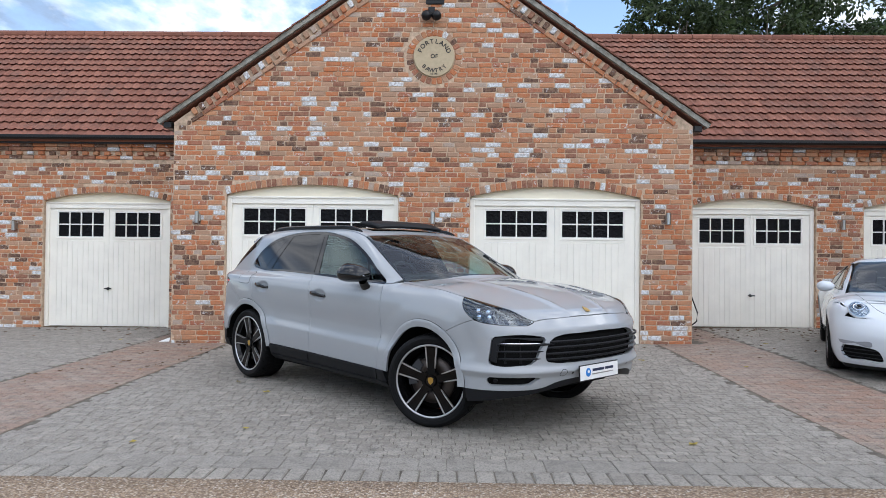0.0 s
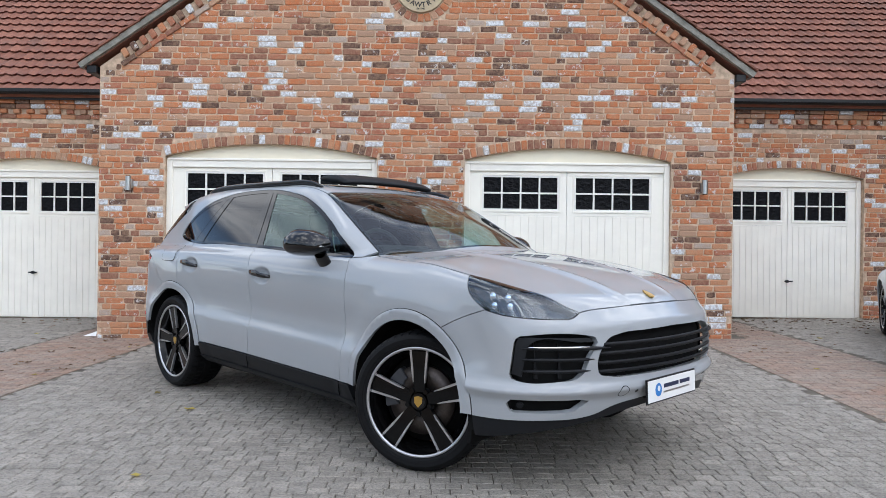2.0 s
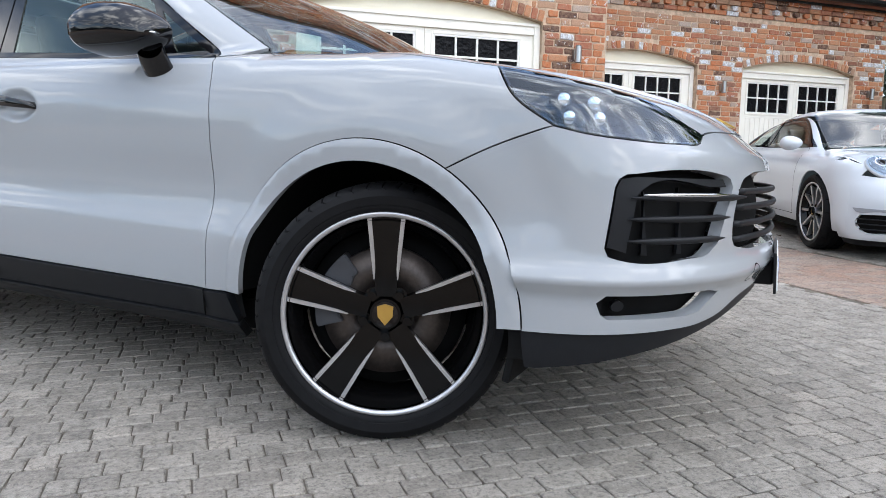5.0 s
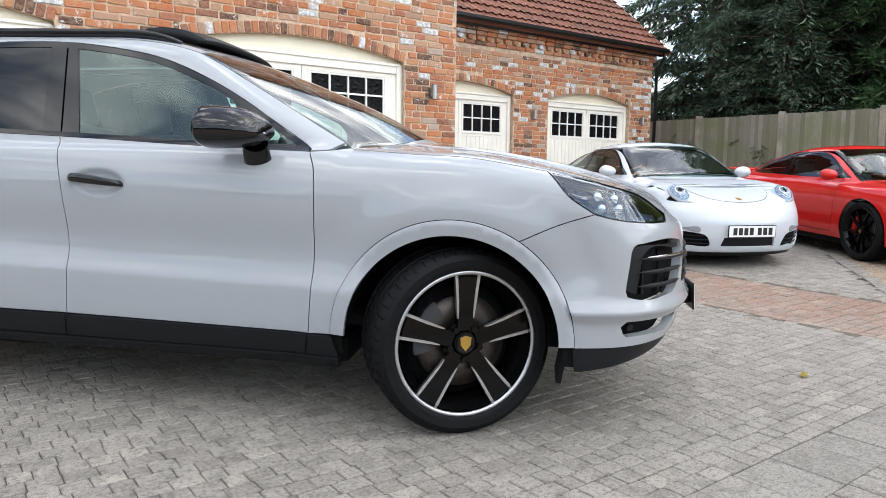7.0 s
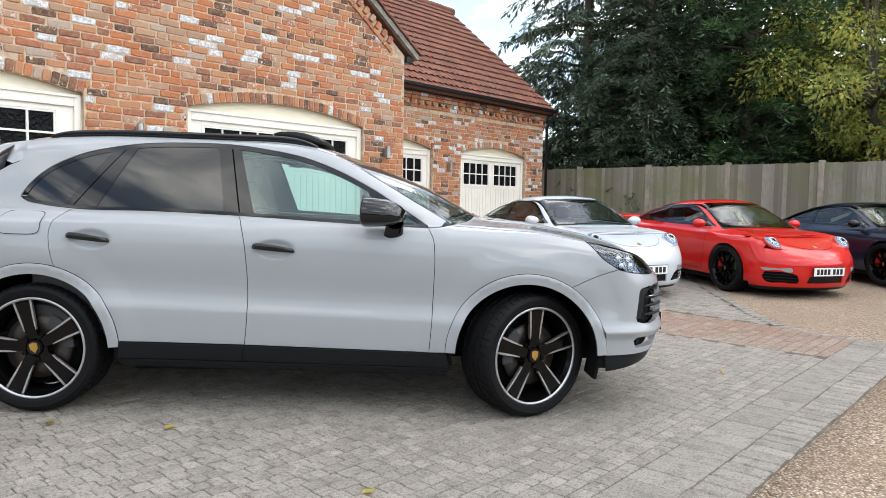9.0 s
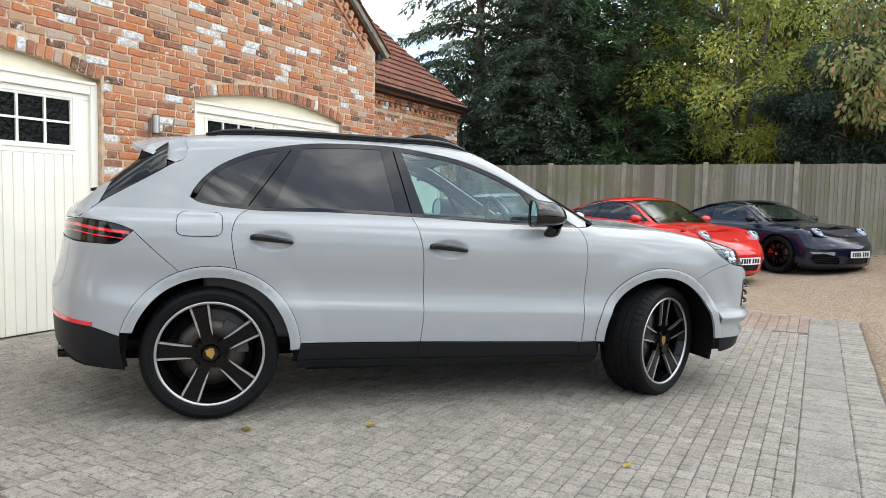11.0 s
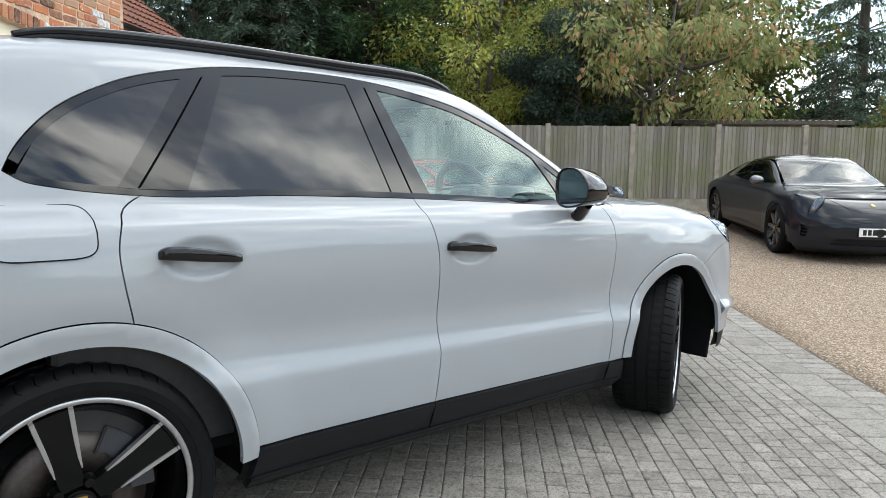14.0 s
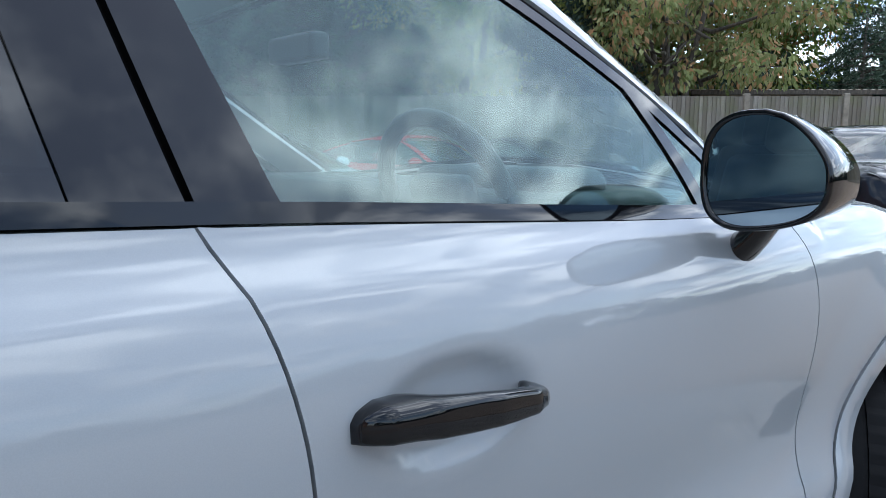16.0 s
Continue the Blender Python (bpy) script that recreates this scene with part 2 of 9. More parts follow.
def fence_material():
    m, nt, b = material("weathered_fence_board")
    r = chance(nt, False)
    base = ramp(nt, r, [(0.0, (0.17, 0.15, 0.12)), (0.5, (0.28, 0.255, 0.215)), (1.0, (0.38, 0.35, 0.30))])
    co = nt.nodes.new("ShaderNodeNewGeometry").outputs["Position"]
    mp = nt.nodes.new("ShaderNodeMapping")
    mp.inputs["Scale"].default_value = (14, 14, 0.9)
    nt.links.new(co, mp.inputs["Vector"])
    grain = tex(nt, 6, 6, 0.7, mp.outputs["Vector"])
    c = mixc(nt, ramp(nt, grain, [(0.35, (0.65, 0.65, 0.65)), (0.7, (0, 0, 0))]), base, (0.18, 0.16, 0.125))
    moss = ramp(nt, tex(nt, 1.1, 5, 0.65), [(0.44, (0, 0, 0)), (0.66, (0.65, 0.65, 0.65))])
    c = mixc(nt, moss, c, (0.17, 0.185, 0.08))
    nt.links.new(c, b.inputs["Base Color"])
    b.inputs["Roughness"].default_value = 0.9
    b.inputs["Specular IOR Level"].default_value = 0.2
    bump(nt, b, grain, 0.003)
    return m


M_FENCE = fence_material()


# ---- helpers of this scene ----
def mesh(name, verts, faces, mats, smooth=False, idx=None):
    me = bpy.data.meshes.new(name)
    me.from_pydata([tuple(v) for v in verts], [], faces)
    for m in (mats if isinstance(mats, (list, tuple)) else [mats]):
        me.materials.append(m)
    if smooth:
        me.polygons.foreach_set("use_smooth", [True] * len(me.polygons))
    if idx is not None:
        me.polygons.foreach_set("material_index", idx)
    me.update()
    return me


def put(name, me, parent=None, label="", m=None, kind=""):
    ob = new(name, me)
    if parent is not None:
        ob.parent = parent
    if m is not None:
        ob.matrix_basis = m
    if label:
        ob["label"] = label
    if kind:
        ob["kind"] = kind
    return ob


def part(name, bm, mat, parent, label="", smooth=False, m=None, kind=""):
    """Links a bmesh as one mesh object under a thing or a part."""
    me = bpy.data.meshes.new(name)
    bm.to_mesh(me)
    bm.free()
    for mm in (mat if isinstance(mat, (list, tuple)) else [mat]):
        me.materials.append(mm)
    if smooth:
        me.polygons.foreach_set("use_smooth", [True] * len(me.polygons))
    return put(name, me, parent, label, m, kind)


def box(bm, x0, x1, y0, y1, z0, z1, bevel=0.0, m=None):
    r = bmesh.ops.create_cube(bm, size=1)
    vs = r["verts"]
    for v in vs:
        v.co = Vector(((x0 + x1) / 2 + v.co.x * (x1 - x0), (y0 + y1) / 2 + v.co.y * (y1 - y0), (z0 + z1) / 2 + v.co.z * (z1 - z0)))
    if m is not None:
        bmesh.ops.transform(bm, matrix=m, verts=vs)
    if bevel:
        es = list({e for v in vs for e in v.link_edges})
        bmesh.ops.bevel(bm, geom=es, offset=bevel, segments=2, affect="EDGES", profile=0.5)
    return bm


def cyl(bm, r0, r1, h, m, seg=24):
    bmesh.ops.create_cone(bm, cap_ends=True, segments=seg, radius1=r0, radius2=r1, depth=h, matrix=m)
    return bm


def tube(points, r, seg=8, closed=False):
    """Vertices and faces of a round bar along points."""
    pts = [Vector(p) for p in points]
    n = len(pts)
    vs, fs = [], []
    for i, p in enumerate(pts):
        a = pts[(i - 1) % n] if closed or i else p
        b = pts[(i + 1) % n] if closed or i < n - 1 else p
        t = (b - a).normalized()
        u = t.cross(Vector((0, 0, 1)))
        if u.length < 0.05:
            u = t.cross(Vector((0, 1, 0)))
        u.normalize()
        w = t.cross(u)
        rr = r[i] if isinstance(r, (list, tuple)) else r
        for k in range(seg):
            an = 2 * math.pi * k / seg
            vs.append(p + (u * math.cos(an) + w * math.sin(an)) * rr)
    for i in range(n if closed else n - 1):
        for k in range(seg):
            a, b = i * seg + k, i * seg + (k + 1) % seg
            c, d = ((i + 1) % n) * seg + (k + 1) % seg, ((i + 1) % n) * seg + k
            fs.append((a, b, c, d))
    if not closed:
        fs.append(tuple(range(seg))[::-1])
        fs.append(tuple((n - 1) * seg + k for k in range(seg)))
    return vs, fs


def lerp(pts, x):
    """Straight lines through (x, y) knots."""
    return float(np.interp(x, [p[0] for p in pts], [p[1] for p in pts]))


def curve(pts):
    """A smooth monotone-ish function through (x, y) knots (Catmull-Rom tangents)."""
    xs = np.array([p[0] for p in pts], float)
    ys = np.array([p[1] for p in pts], float)
    d = np.diff(ys) / np.diff(xs)
    m = np.empty(len(xs))
    m[0], m[-1] = d[0], d[-1]
    for i in range(1, len(xs) - 1):
        h0, h1 = xs[i] - xs[i - 1], xs[i + 1] - xs[i]
        m[i] = (d[i - 1] * h1 + d[i] * h0) / (h0 + h1)

    def f(x):
        x = min(max(x, xs[0]), xs[-1])
        i = int(min(max(np.searchsorted(xs, x) - 1, 0), len(xs) - 2))
        h = xs[i + 1] - xs[i]
        t = (x - xs[i]) / h
        return float((2 * t**3 - 3 * t**2 + 1) * ys[i] + (t**3 - 2 * t**2 + t) * h * m[i] + (-2 * t**3 + 3 * t**2) * ys[i + 1] + (t**3 - t**2) * h * m[i + 1])

    return f


def smoothstep(a, b, x):
    t = np.clip((x - a) / (b - a), 0, 1)
    return t * t * (3 - 2 * t)


def ground_z(x, y):
    """The yard rises a little towards the garages and towards the fence."""
    rise = 0.017 * (min(max(y - 5.5, 0), 6.5))
    cross = 0.010 * min(max(x, -8), 4) * smoothstep(6, 10, y)
    bank = 0.042 * min(max(x - 4.0, 0), 9.0) * (1 - 0.6 * smoothstep(3.0, 5.6, y))
    return rise + cross + bank


# ---- ground ----
PAVED_EAST = [(4.28, 4.29), (4.36, 5.0), (4.62, 5.55), (5.15, 6.0), (5.75, 6.4), (6.4, 6.88), (8.1, 8.0), (12.3, 9.6)]


def paved(x, y, margin=0.0):
    edge = 4.29 if x < 4.28 else lerp(PAVED_EAST, x)
    return y > edge + margin and x < 11.9 and y < 12.75


def make_ground():
    xs = np.concatenate([[-3000, -600, -150, -60, -30], np.arange(-16, 4.01, 0.5), np.arange(4.1, 9.0, 0.08), np.arange(9.0, 14.01, 0.5), [16, 22, 40, 80, 200, 700, 3000]])
    ys = np.concatenate([[-3000, -600, -150, -50, -25], np.arange(-14, 4.01, 0.5), [4.275, 4.295], np.arange(4.38, 8.2, 0.08), np.arange(8.5, 16.01, 0.5), [20, 30, 60, 150, 500, 3000]])
    vs, fs = [], []
    for y in ys:
        for x in xs:
            dip = 0.045 if paved(x, y, 0.0) else 0.0
            vs.append((x, y, ground_z(x, y) - dip))
    n = len(xs)
    for j in range(len(ys) - 1):
        for i in range(n - 1):
            fs.append((j * n + i, j * n + i + 1, (j + 1) * n + i + 1, (j + 1) * n + i))
    g = put("ground", mesh("ground", vs, fs, M_GRAVEL, True))
    return tagged(g, "pale brown loose gravel yard, thin and worn in places", "ground", kind="structure")


ground = make_ground()


# ---- brick walls ----
def worn_block(name, outline, mat, depth, c, rnd, wobble, face):
    """A block with an uneven outline: face(u, v, d) turns plan and depth into a point."""
    o = [(u + rnd.uniform(-wobble, wobble), v + rnd.uniform(-wobble, wobble)) for u, v in outline]
    n = len(o)
    k = lambda u, v, q: (u - math.copysign(min(q, abs(u)), u), v - math.copysign(min(q, abs(v)), v))
    vs = [face(*k(u, v, c + rnd.uniform(0, wobble)), rnd.uniform(0, c * 0.35)) for u, v in o] + [face(u, v, c) for u, v in o] + [face(u, v, depth) for u, v in o]
    fs = [tuple(range(n))]
    for r in (0, n):
        fs += [(r + n + i, r + n + (i + 1) % n, r + (i + 1) % n, r + i) for i in range(n)]
    return mesh(name, vs, fs, mat)


def brick_mesh(name, length, mat, rnd, height=0.0635, depth=0.05, c=0.005):
    """One brick: front face at y = 0 with worn, uneven arrises."""
    l, h = length / 2, height / 2
    e = 0.008
    o = [(-l + e, -h), (0, -h), (l - e, -h), (l, -h + e), (l, h - e), (l - e, h), (0, h), (-l + e, h), (-l, h - e), (-l, -h + e)]
    return worn_block(name, o, mat, depth, c, rnd, 0.0046, lambda u, v, d: (u, d, v))


BRICK_SIZES = {}
brick_rnd = random.Random(31)


def shared_brick(length, turn=0):
    key = (round(length / 0.0275), turn % 5)
    if key not in BRICK_SIZES:
        BRICK_SIZES[key] = brick_mesh("brick", key[0] * 0.0275 - 0.004, M_BRICK, brick_rnd)
    return BRICK_SIZES[key]


class Joined:
    """Many small pieces gathered into one mesh."""

    def __init__(self):
        self.v, self.f = [], []

    def add(self, me, m):
        o = len(self.v)
        self.v += [m @ v.co for v in me.vertices]
        self.f += [tuple(o + i for i in p.vertices) for p in me.polygons]

    def make(self, name, mat, parent, label="", smooth=False):
        return put(name, mesh(name, self.v, self.f, mat, smooth), parent, label, kind="stuff")


def lay_bricks(wall, inside, x0, x1, z0, z1, to_world, pick, seed, limit=300):
    """Courses of random-bond bricks where inside(x, z) holds; those picked are single parts."""
    rnd = random.Random(seed)
    rest = Joined()
    n = 0
    z = z0
    row = 0
    while z < z1:
        x = x0 - rnd.uniform(0, 0.22)
        while x < x1:
            ln = rnd.choice([0.22, 0.22, 0.22, 0.22, 0.1925, 0.11, 0.11, 0.165])
            a, b = x, x + ln
            x = b + 0.010
            zc = z + 0.0325
            # trim to the wall and to openings
            good = [k for k in range(9) if inside(a + (b - a) * k / 8, zc - 0.026) and inside(a + (b - a) * k / 8, zc + 0.026)]
            if not good:
                continue
            if len(good) < 9:
                a, b = a + (b - a) * good[0] / 8, a + (b - a) * good[-1] / 8
            if b - a < 0.05:
                continue
            me = shared_brick(b - a, rnd.randrange(5))
            proud = rnd.uniform(-0.003, 0.006)
            m = to_world @ pose((a + b) / 2, -proud, zc + rnd.uniform(-0.003, 0.003), 0, rnd.uniform(-1.0, 1.0), rnd.uniform(-0.7, 0.7))
            if n < limit and pick((a + b) / 2, zc):
                put("brick", me, wall, m=m)
                n += 1
            else:
                rest.add(me, m)
        z += 0.075
        row += 1
    return rest


DOORS = [(-3.245, -0.660), (0.415, 2.955)]          # openings of the gable
WING_R_DOORS = [(4.38, 6.63), (7.47, 9.74)]
WING_L_DOORS = [(-7.26, -4.95)]
SPRING, RISE = 2.28, 0.155


def arch_z(x, a, b, spring=SPRING, rise=RISE):
    t = (x - (a + b) / 2) / ((b - a) / 2)
    return spring + rise * (1 - t * t)


def opened(doors, ring=0.0, spring=SPRING):
    def f(x, z):
        for a, b in doors:
            if a - 0.001 < x < b + 0.001 and z < arch_z(x, a, b, spring) + ring:
                return True
        return False
    return f


def wall_core(bm, x0, x1, z0, ztop, doors, y0, y1, spring=SPRING):
    """The wall behind the brick faces, with arched openings right through it."""
    cuts = [x0]
    for a, b in doors:
        cuts += [a, b]
    cuts.append(x1)
    for i in range(0, len(cuts) - 1, 2):
        if cuts[i + 1] - cuts[i] > 0.01:
            box(bm, cuts[i], cuts[i + 1], y0, y1, z0, ztop)
    for a, b in doors:
        n = 16
        for k in range(n):
            xa, xb = a + (b - a) * k / n, a + (b - a) * (k + 1) / n
            za, zb = arch_z(xa, a, b, spring), arch_z(xb, a, b, spring)
            vs = [bm.verts.new(p) for p in ((xa, y0, za), (xb, y0, zb), (xb, y0, ztop), (xa, y0, ztop), (xa, y1, za), (xb, y1, zb), (xb, y1, ztop), (xa, y1, ztop))]
            bm.faces.new((vs[0], vs[1], vs[2], vs[3]))
            bm.faces.new((vs[4], vs[7], vs[6], vs[5]))
            bm.faces.new((vs[0], vs[4], vs[5], vs[1]))
    return bm


def arch_bricks(wall, doors, to_world, spring=SPRING):
    me = brick_mesh("brick", 0.108, M_BRICK, brick_rnd, 0.066, 0.06)
    rnd = random.Random(5)
    for a, b in doors:
        n = int((b - a) / 0.075)
        for k in range(n):
            x = a + (b - a) * (k + 0.5) / n
            t = (x - (a + b) / 2) / ((b - a) / 2)
            slope = -2 * spring * 0 - 2 * RISE * t / ((b - a) / 2)
            z = arch_z(x, a, b, spring)
            ang = math.degrees(math.atan(slope))
            up = 0.055
            put("brick", me, wall, m=to_world @ pose(x - math.sin(radians(ang)) * up, -rnd.uniform(0.002, 0.008), z + 0.002 + up * math.cos(radians(ang)), 0, 90 - ang + rnd.uniform(-1.5, 1.5), 0))


# gable
GY = 10.49
GX0, GX1, GAPEX, GEAVE = -4.05, 3.72, -0.165, 3.36
GSLOPE = 0.70


def gable_top(x):
    return GEAVE + 0.06 + GSLOPE * (min(x - GX0, GX1 - x))


wall_gable = tagged(put("wall_gable", mesh("wall_gable", [(0, 0, 0)], [], M_MORTAR)), "gabled garage wall of reclaimed orange-red bricks, many limewashed white", "wall", kind="structure")


def build_gable():
    bm = bmesh.new()
    wall_core(bm, GX0, GX1, -0.1, 2.6, DOORS, GY + 0.0065, GY + 0.33)
    tri = [(GX0, 2.6), (GX1, 2.6), (GX1, GEAVE), (GAPEX, gable_top(GAPEX)), (GX0, GEAVE)]
    f0 = [bm.verts.new((x, GY + 0.0065, z)) for x, z in tri]
    f1 = [bm.verts.new((x, GY + 0.33, z)) for x, z in tri]
    bm.faces.new(f0)
    bm.faces.new(f1[::-1])
    for i in range(5):
        bm.faces.new((f0[i], f1[i], f1[(i + 1) % 5], f0[(i + 1) % 5]))
    # flanks back to the wings
    box(bm, GX0 + 0.012, GX0 + 0.3, GY + 0.33, 12.62, -0.1, GEAVE)
    box(bm, GX1 - 0.3, GX1 - 0.012, GY + 0.33, 12.62, -0.1, GEAVE)
    bmesh.ops.recalc_face_normals(bm, faces=bm.faces)
    part("mortar_core", bm, M_MORTAR, wall_gable)
    op = opened(DOORS, 0.113)

    def inside(x, z):
        if x < GX0 or x > GX1 or op(x, z) or z > gable_top(x) - 0.17:
            return x > GX0 and x < GX1 and (x < GX0 + 0.42 or x > GX1 - 0.42) and z < GEAVE - 0.02 and not op(x, z)
        return (x - GAPEX) ** 2 + (z - 4.37) ** 2 > 0.42 ** 2

    w = pose(0, GY, 0)
    rest = lay_bricks(wall_gable, inside, GX0, GX1, 0.02, 6.1, w, lambda x, z: 2.45 < z < 3.2 and -3.2 < x < 3.0, 11)
    arch_bricks(wall_gable, DOORS, w)
    # flanks
    for m, seed in ((pose(GX0, 12.62, 0, 0, 0, -90), 3), (pose(GX1, GY, 0, 0, 0, 90), 4)):
        r = lay_bricks(wall_gable, lambda x, z: 0 < x < 2.13 and z < GEAVE - 0.05, 0.0, 2.13, 0.02, GEAVE, m, lambda x, z: False, seed)
        rest.v, rest.f = rest.v + r.v, rest.f + [tuple(i + len(rest.v) for i in f) for f in r.f]
    rest.make("brickwork", M_BRICKS, wall_gable)
    # raking bands of bricks under the verge: one plain, one dog-toothed
    rnd = random.Random(8)
    full, half = brick_mesh("brick", 0.2, M_BRICK, brick_rnd, 0.06, 0.09), brick_mesh("brick", 0.075, M_BRICK, brick_rnd, 0.10, 0.11)
    for sx in (1, -1):
        base = GX0 if sx > 0 else GX1
        ang = -35.0 * sx
        lng = math.hypot(GAPEX - GX0, GSLOPE * (GAPEX - GX0))
        n = int(lng / 0.21)
        for k in range(1, n):
            s = (k + 0.5) * lng / n
            x, z = base + sx * s * 0.819, GEAVE + s * 0.5736
            put("brick", full, wall_gable, m=pose(x + sx * 0.573 * 0.155, GY - 0.022, z - 0.819 * 0.155 + 0.02, 0, ang, 0))
        n = int(lng / 0.135)
        for k in range(2, n):
            s = (k + 0.5) * lng / n
            x, z = base + sx * s * 0.819, GEAVE + s * 0.5736
            put("brick", half, wall_gable, m=pose(x + sx * 0.573 * 0.06, GY - 0.035 - rnd.uniform(0, 0.008), z - 0.819 * 0.06 + 0.02, 0, ang, 0))


build_gable()


# wings
WY = 12.6
wall_wing_east = tagged(put("wall_wing_east", mesh("wall_wing_east", [(0, 0, 0)], [], M_MORTAR)), "low garage wing wall of reclaimed brick with dentil eaves", "wall", kind="structure")
wall_wing_west = tagged(put("wall_wing_west", mesh("wall_wing_west", [(0, 0, 0)], [], M_MORTAR)), "low garage wing wall of reclaimed brick with dentil eaves", "wall", kind="structure")
EAVE = 3.38
WSPRING = 2.33


def build_wing(wall, x0, x1, doors, seed, pick):
    bm = bmesh.new()
    wall_core(bm, x0, x1, -0.1, EAVE, doors, WY + 0.0065, WY + 0.33, WSPRING)
    bmesh.ops.recalc_face_normals(bm, faces=bm.faces)
    part("mortar_core", bm, M_MORTAR, wall)
    op = opened(doors, 0.113, WSPRING)
    w = pose(0, WY, 0)
    rest = lay_bricks(wall, lambda x, z: x0 < x < x1 and not op(x, z) and z < 3.07, x0, x1, 0.02, 3.1, w, pick, seed)
    rnd = random.Random(seed + 1)
    long_b, head = brick_mesh("b", 0.215, M_BRICK, brick_rnd, 0.065, 0.12), brick_mesh("b", 0.10, M_BRICK, brick_rnd, 0.065, 0.12)
    for z, me, step, out in ((3.115, long_b, 0.225, 0.012), (3.19, head, 0.2, 0.045), (3.265, long_b, 0.225, 0.04), (3.335, long_b, 0.225, 0.06)):
        x = x0 + step / 2
        while x < x1 - 0.05:
            rest.add(me, w @ pose(x, -out - rnd.uniform(0, 0.006), z, 0, rnd.uniform(-0.6, 0.6), 0))
            x += step
    rest.make("brickwork", M_BRICKS, wall)
    arch_bricks(wall, doors, w, WSPRING)


build_wing(wall_wing_east, GX1, 10.42, WING_R_DOORS, 21, lambda x, z: 2.3 < z < 3.0)
build_wing(wall_wing_west, -10.6, GX0, WING_L_DOORS, 31, lambda x, z: 2.3 < z < 3.0 and x > -8.2)


def end_wall():
    """The wing's end, with its own small gable."""
    w = tagged(put("wall_end_east", mesh("wall_end_east", [(0, 0, 0)], [], M_MORTAR)), "plain brick end wall of the garage wing", "wall", kind="structure")
    bm = bmesh.new()
    tri = [(12.93, -0.1), (19.6, -0.1), (19.6, EAVE), (16.2, 6.2), (12.93, EAVE)]
    f0 = [bm.verts.new((10.41, y, z)) for y, z in tri]
    f1 = [bm.verts.new((10.10, y, z)) for y, z in tri]
    bm.faces.new(f0)
    bm.faces.new(f1[::-1])
    for i in range(5):
        bm.faces.new((f0[i], f1[i], f1[(i + 1) % 5], f0[(i + 1) % 5]))
    bmesh.ops.recalc_face_normals(bm, faces=bm.faces)
    part("mortar_core", bm, M_MORTAR, w)


end_wall()


# ---- roofs ----
def pantile(mat):
    """One interlocking pantile, 0.168 wide and 0.32 long, running up +y."""
    vs, fs = [], []
    n = 8
    for y, dz in ((0.045, -0.004), (0.0, 0.040), (0.0, 0.040), (0.32, 0.004)):
        for k in range(n):
            t = k / (n - 1)
            wave = 0.018 * max(0.0, math.sin(math.pi * min(t / 0.5, 1.0))) - 0.006 * math.sin(math.pi * max(0.0, (t - 0.5) / 0.5))
            vs.append((-0.084 + 0.169 * t, y, dz + wave))
    for j in (0, 2):
        for k in range(n - 1):
            fs.append((j * n + k, j * n + k + 1, (j + 1) * n + k + 1, (j + 1) * n + k))
    return mesh("pantile", vs, fs, mat, True)


TILE = pantile(M_TILE)


def build_roof(name, x0, x1, y_eave, z_eave, run, pitch, label, pick, limit=300, clip=None):
    roof = tagged(put(name, mesh(name, [(0, 0, 0)], [], M_TILES)), label, "roof", kind="structure")
    c, s = math.cos(radians(pitch)), math.sin(radians(pitch))
    bm = bmesh.new()
    box(bm, x0, x1, 0, run / c, -0.08, -0.012, m=pose(0, y_eave, z_eave, pitch))
    part("roof_deck", bm, M_TILES, roof)
    bm = bmesh.new()
    box(bm, x0, x1, 0, run / c, -0.08, -0.012, m=Matrix.Translation((0, y_eave + 2 * run, z_eave)) @ Matrix.Rotation(math.pi, 4, "Z") @ Matrix.Translation((-(x0 + x1), 0, 0)) @ pose(0, 0, 0, pitch))
    part("roof_back", bm, M_TILES, roof)
    rest = Joined()
    rnd = random.Random(2)
    n = 0
    for j in range(int(run / c / 0.274) + 1):
        for i in range(int((x1 - x0) / 0.168)):
            x = x0 + 0.084 + 0.168 * i
            y = 0.274 * j - 0.05
            m = pose(0, y_eave, z_eave, pitch) @ pose(x, y, rnd.uniform(0, 0.003), 0, rnd.uniform(-0.5, 0.5), 0)
            if clip and not clip(x, m.translation.y, m.translation.z):
                continue
            if n < limit and pick(x, j):
                put("pantile", TILE, roof, m=m)
                n += 1
            else:
                rest.add(TILE, m)
    if rest.v:
        rest.make("pantiles", M_TILES, roof, smooth=True)
    vs, fs = [], []
    ridge = Joined()
    bm = bmesh.new()
    cyl(bm, 0.12, 0.12, 0.44, pose(0, 0, 0, 0, 90, 0), 14)
    me = bpy.data.meshes.new("ridge_tile")
    bm.to_mesh(me)
    bm.free()
    x = x0 + 0.22
    while x < x1:
        ridge.add(me, pose(x, y_eave + run, z_eave + run * s / c - 0.035 + rnd.uniform(0, 0.006)))
        x += 0.45
    ridge.make("ridge_tiles", M_TILES, roof)
    return roof


WPITCH, WRUN = 40.0, 3.55
build_roof("roof_east", GX1 - 0.9, 10.72, WY - 0.20, EAVE + 0.06, WRUN, WPITCH, "red-brown clay pantile roof of the garage wing", lambda x, j: x > 3.6)
build_roof("roof_west", -11.0, GX0 + 0.9, WY - 0.20, EAVE + 0.06, WRUN, WPITCH, "red-brown clay pantile roof of the garage wing", lambda x, j: x > -10.2)


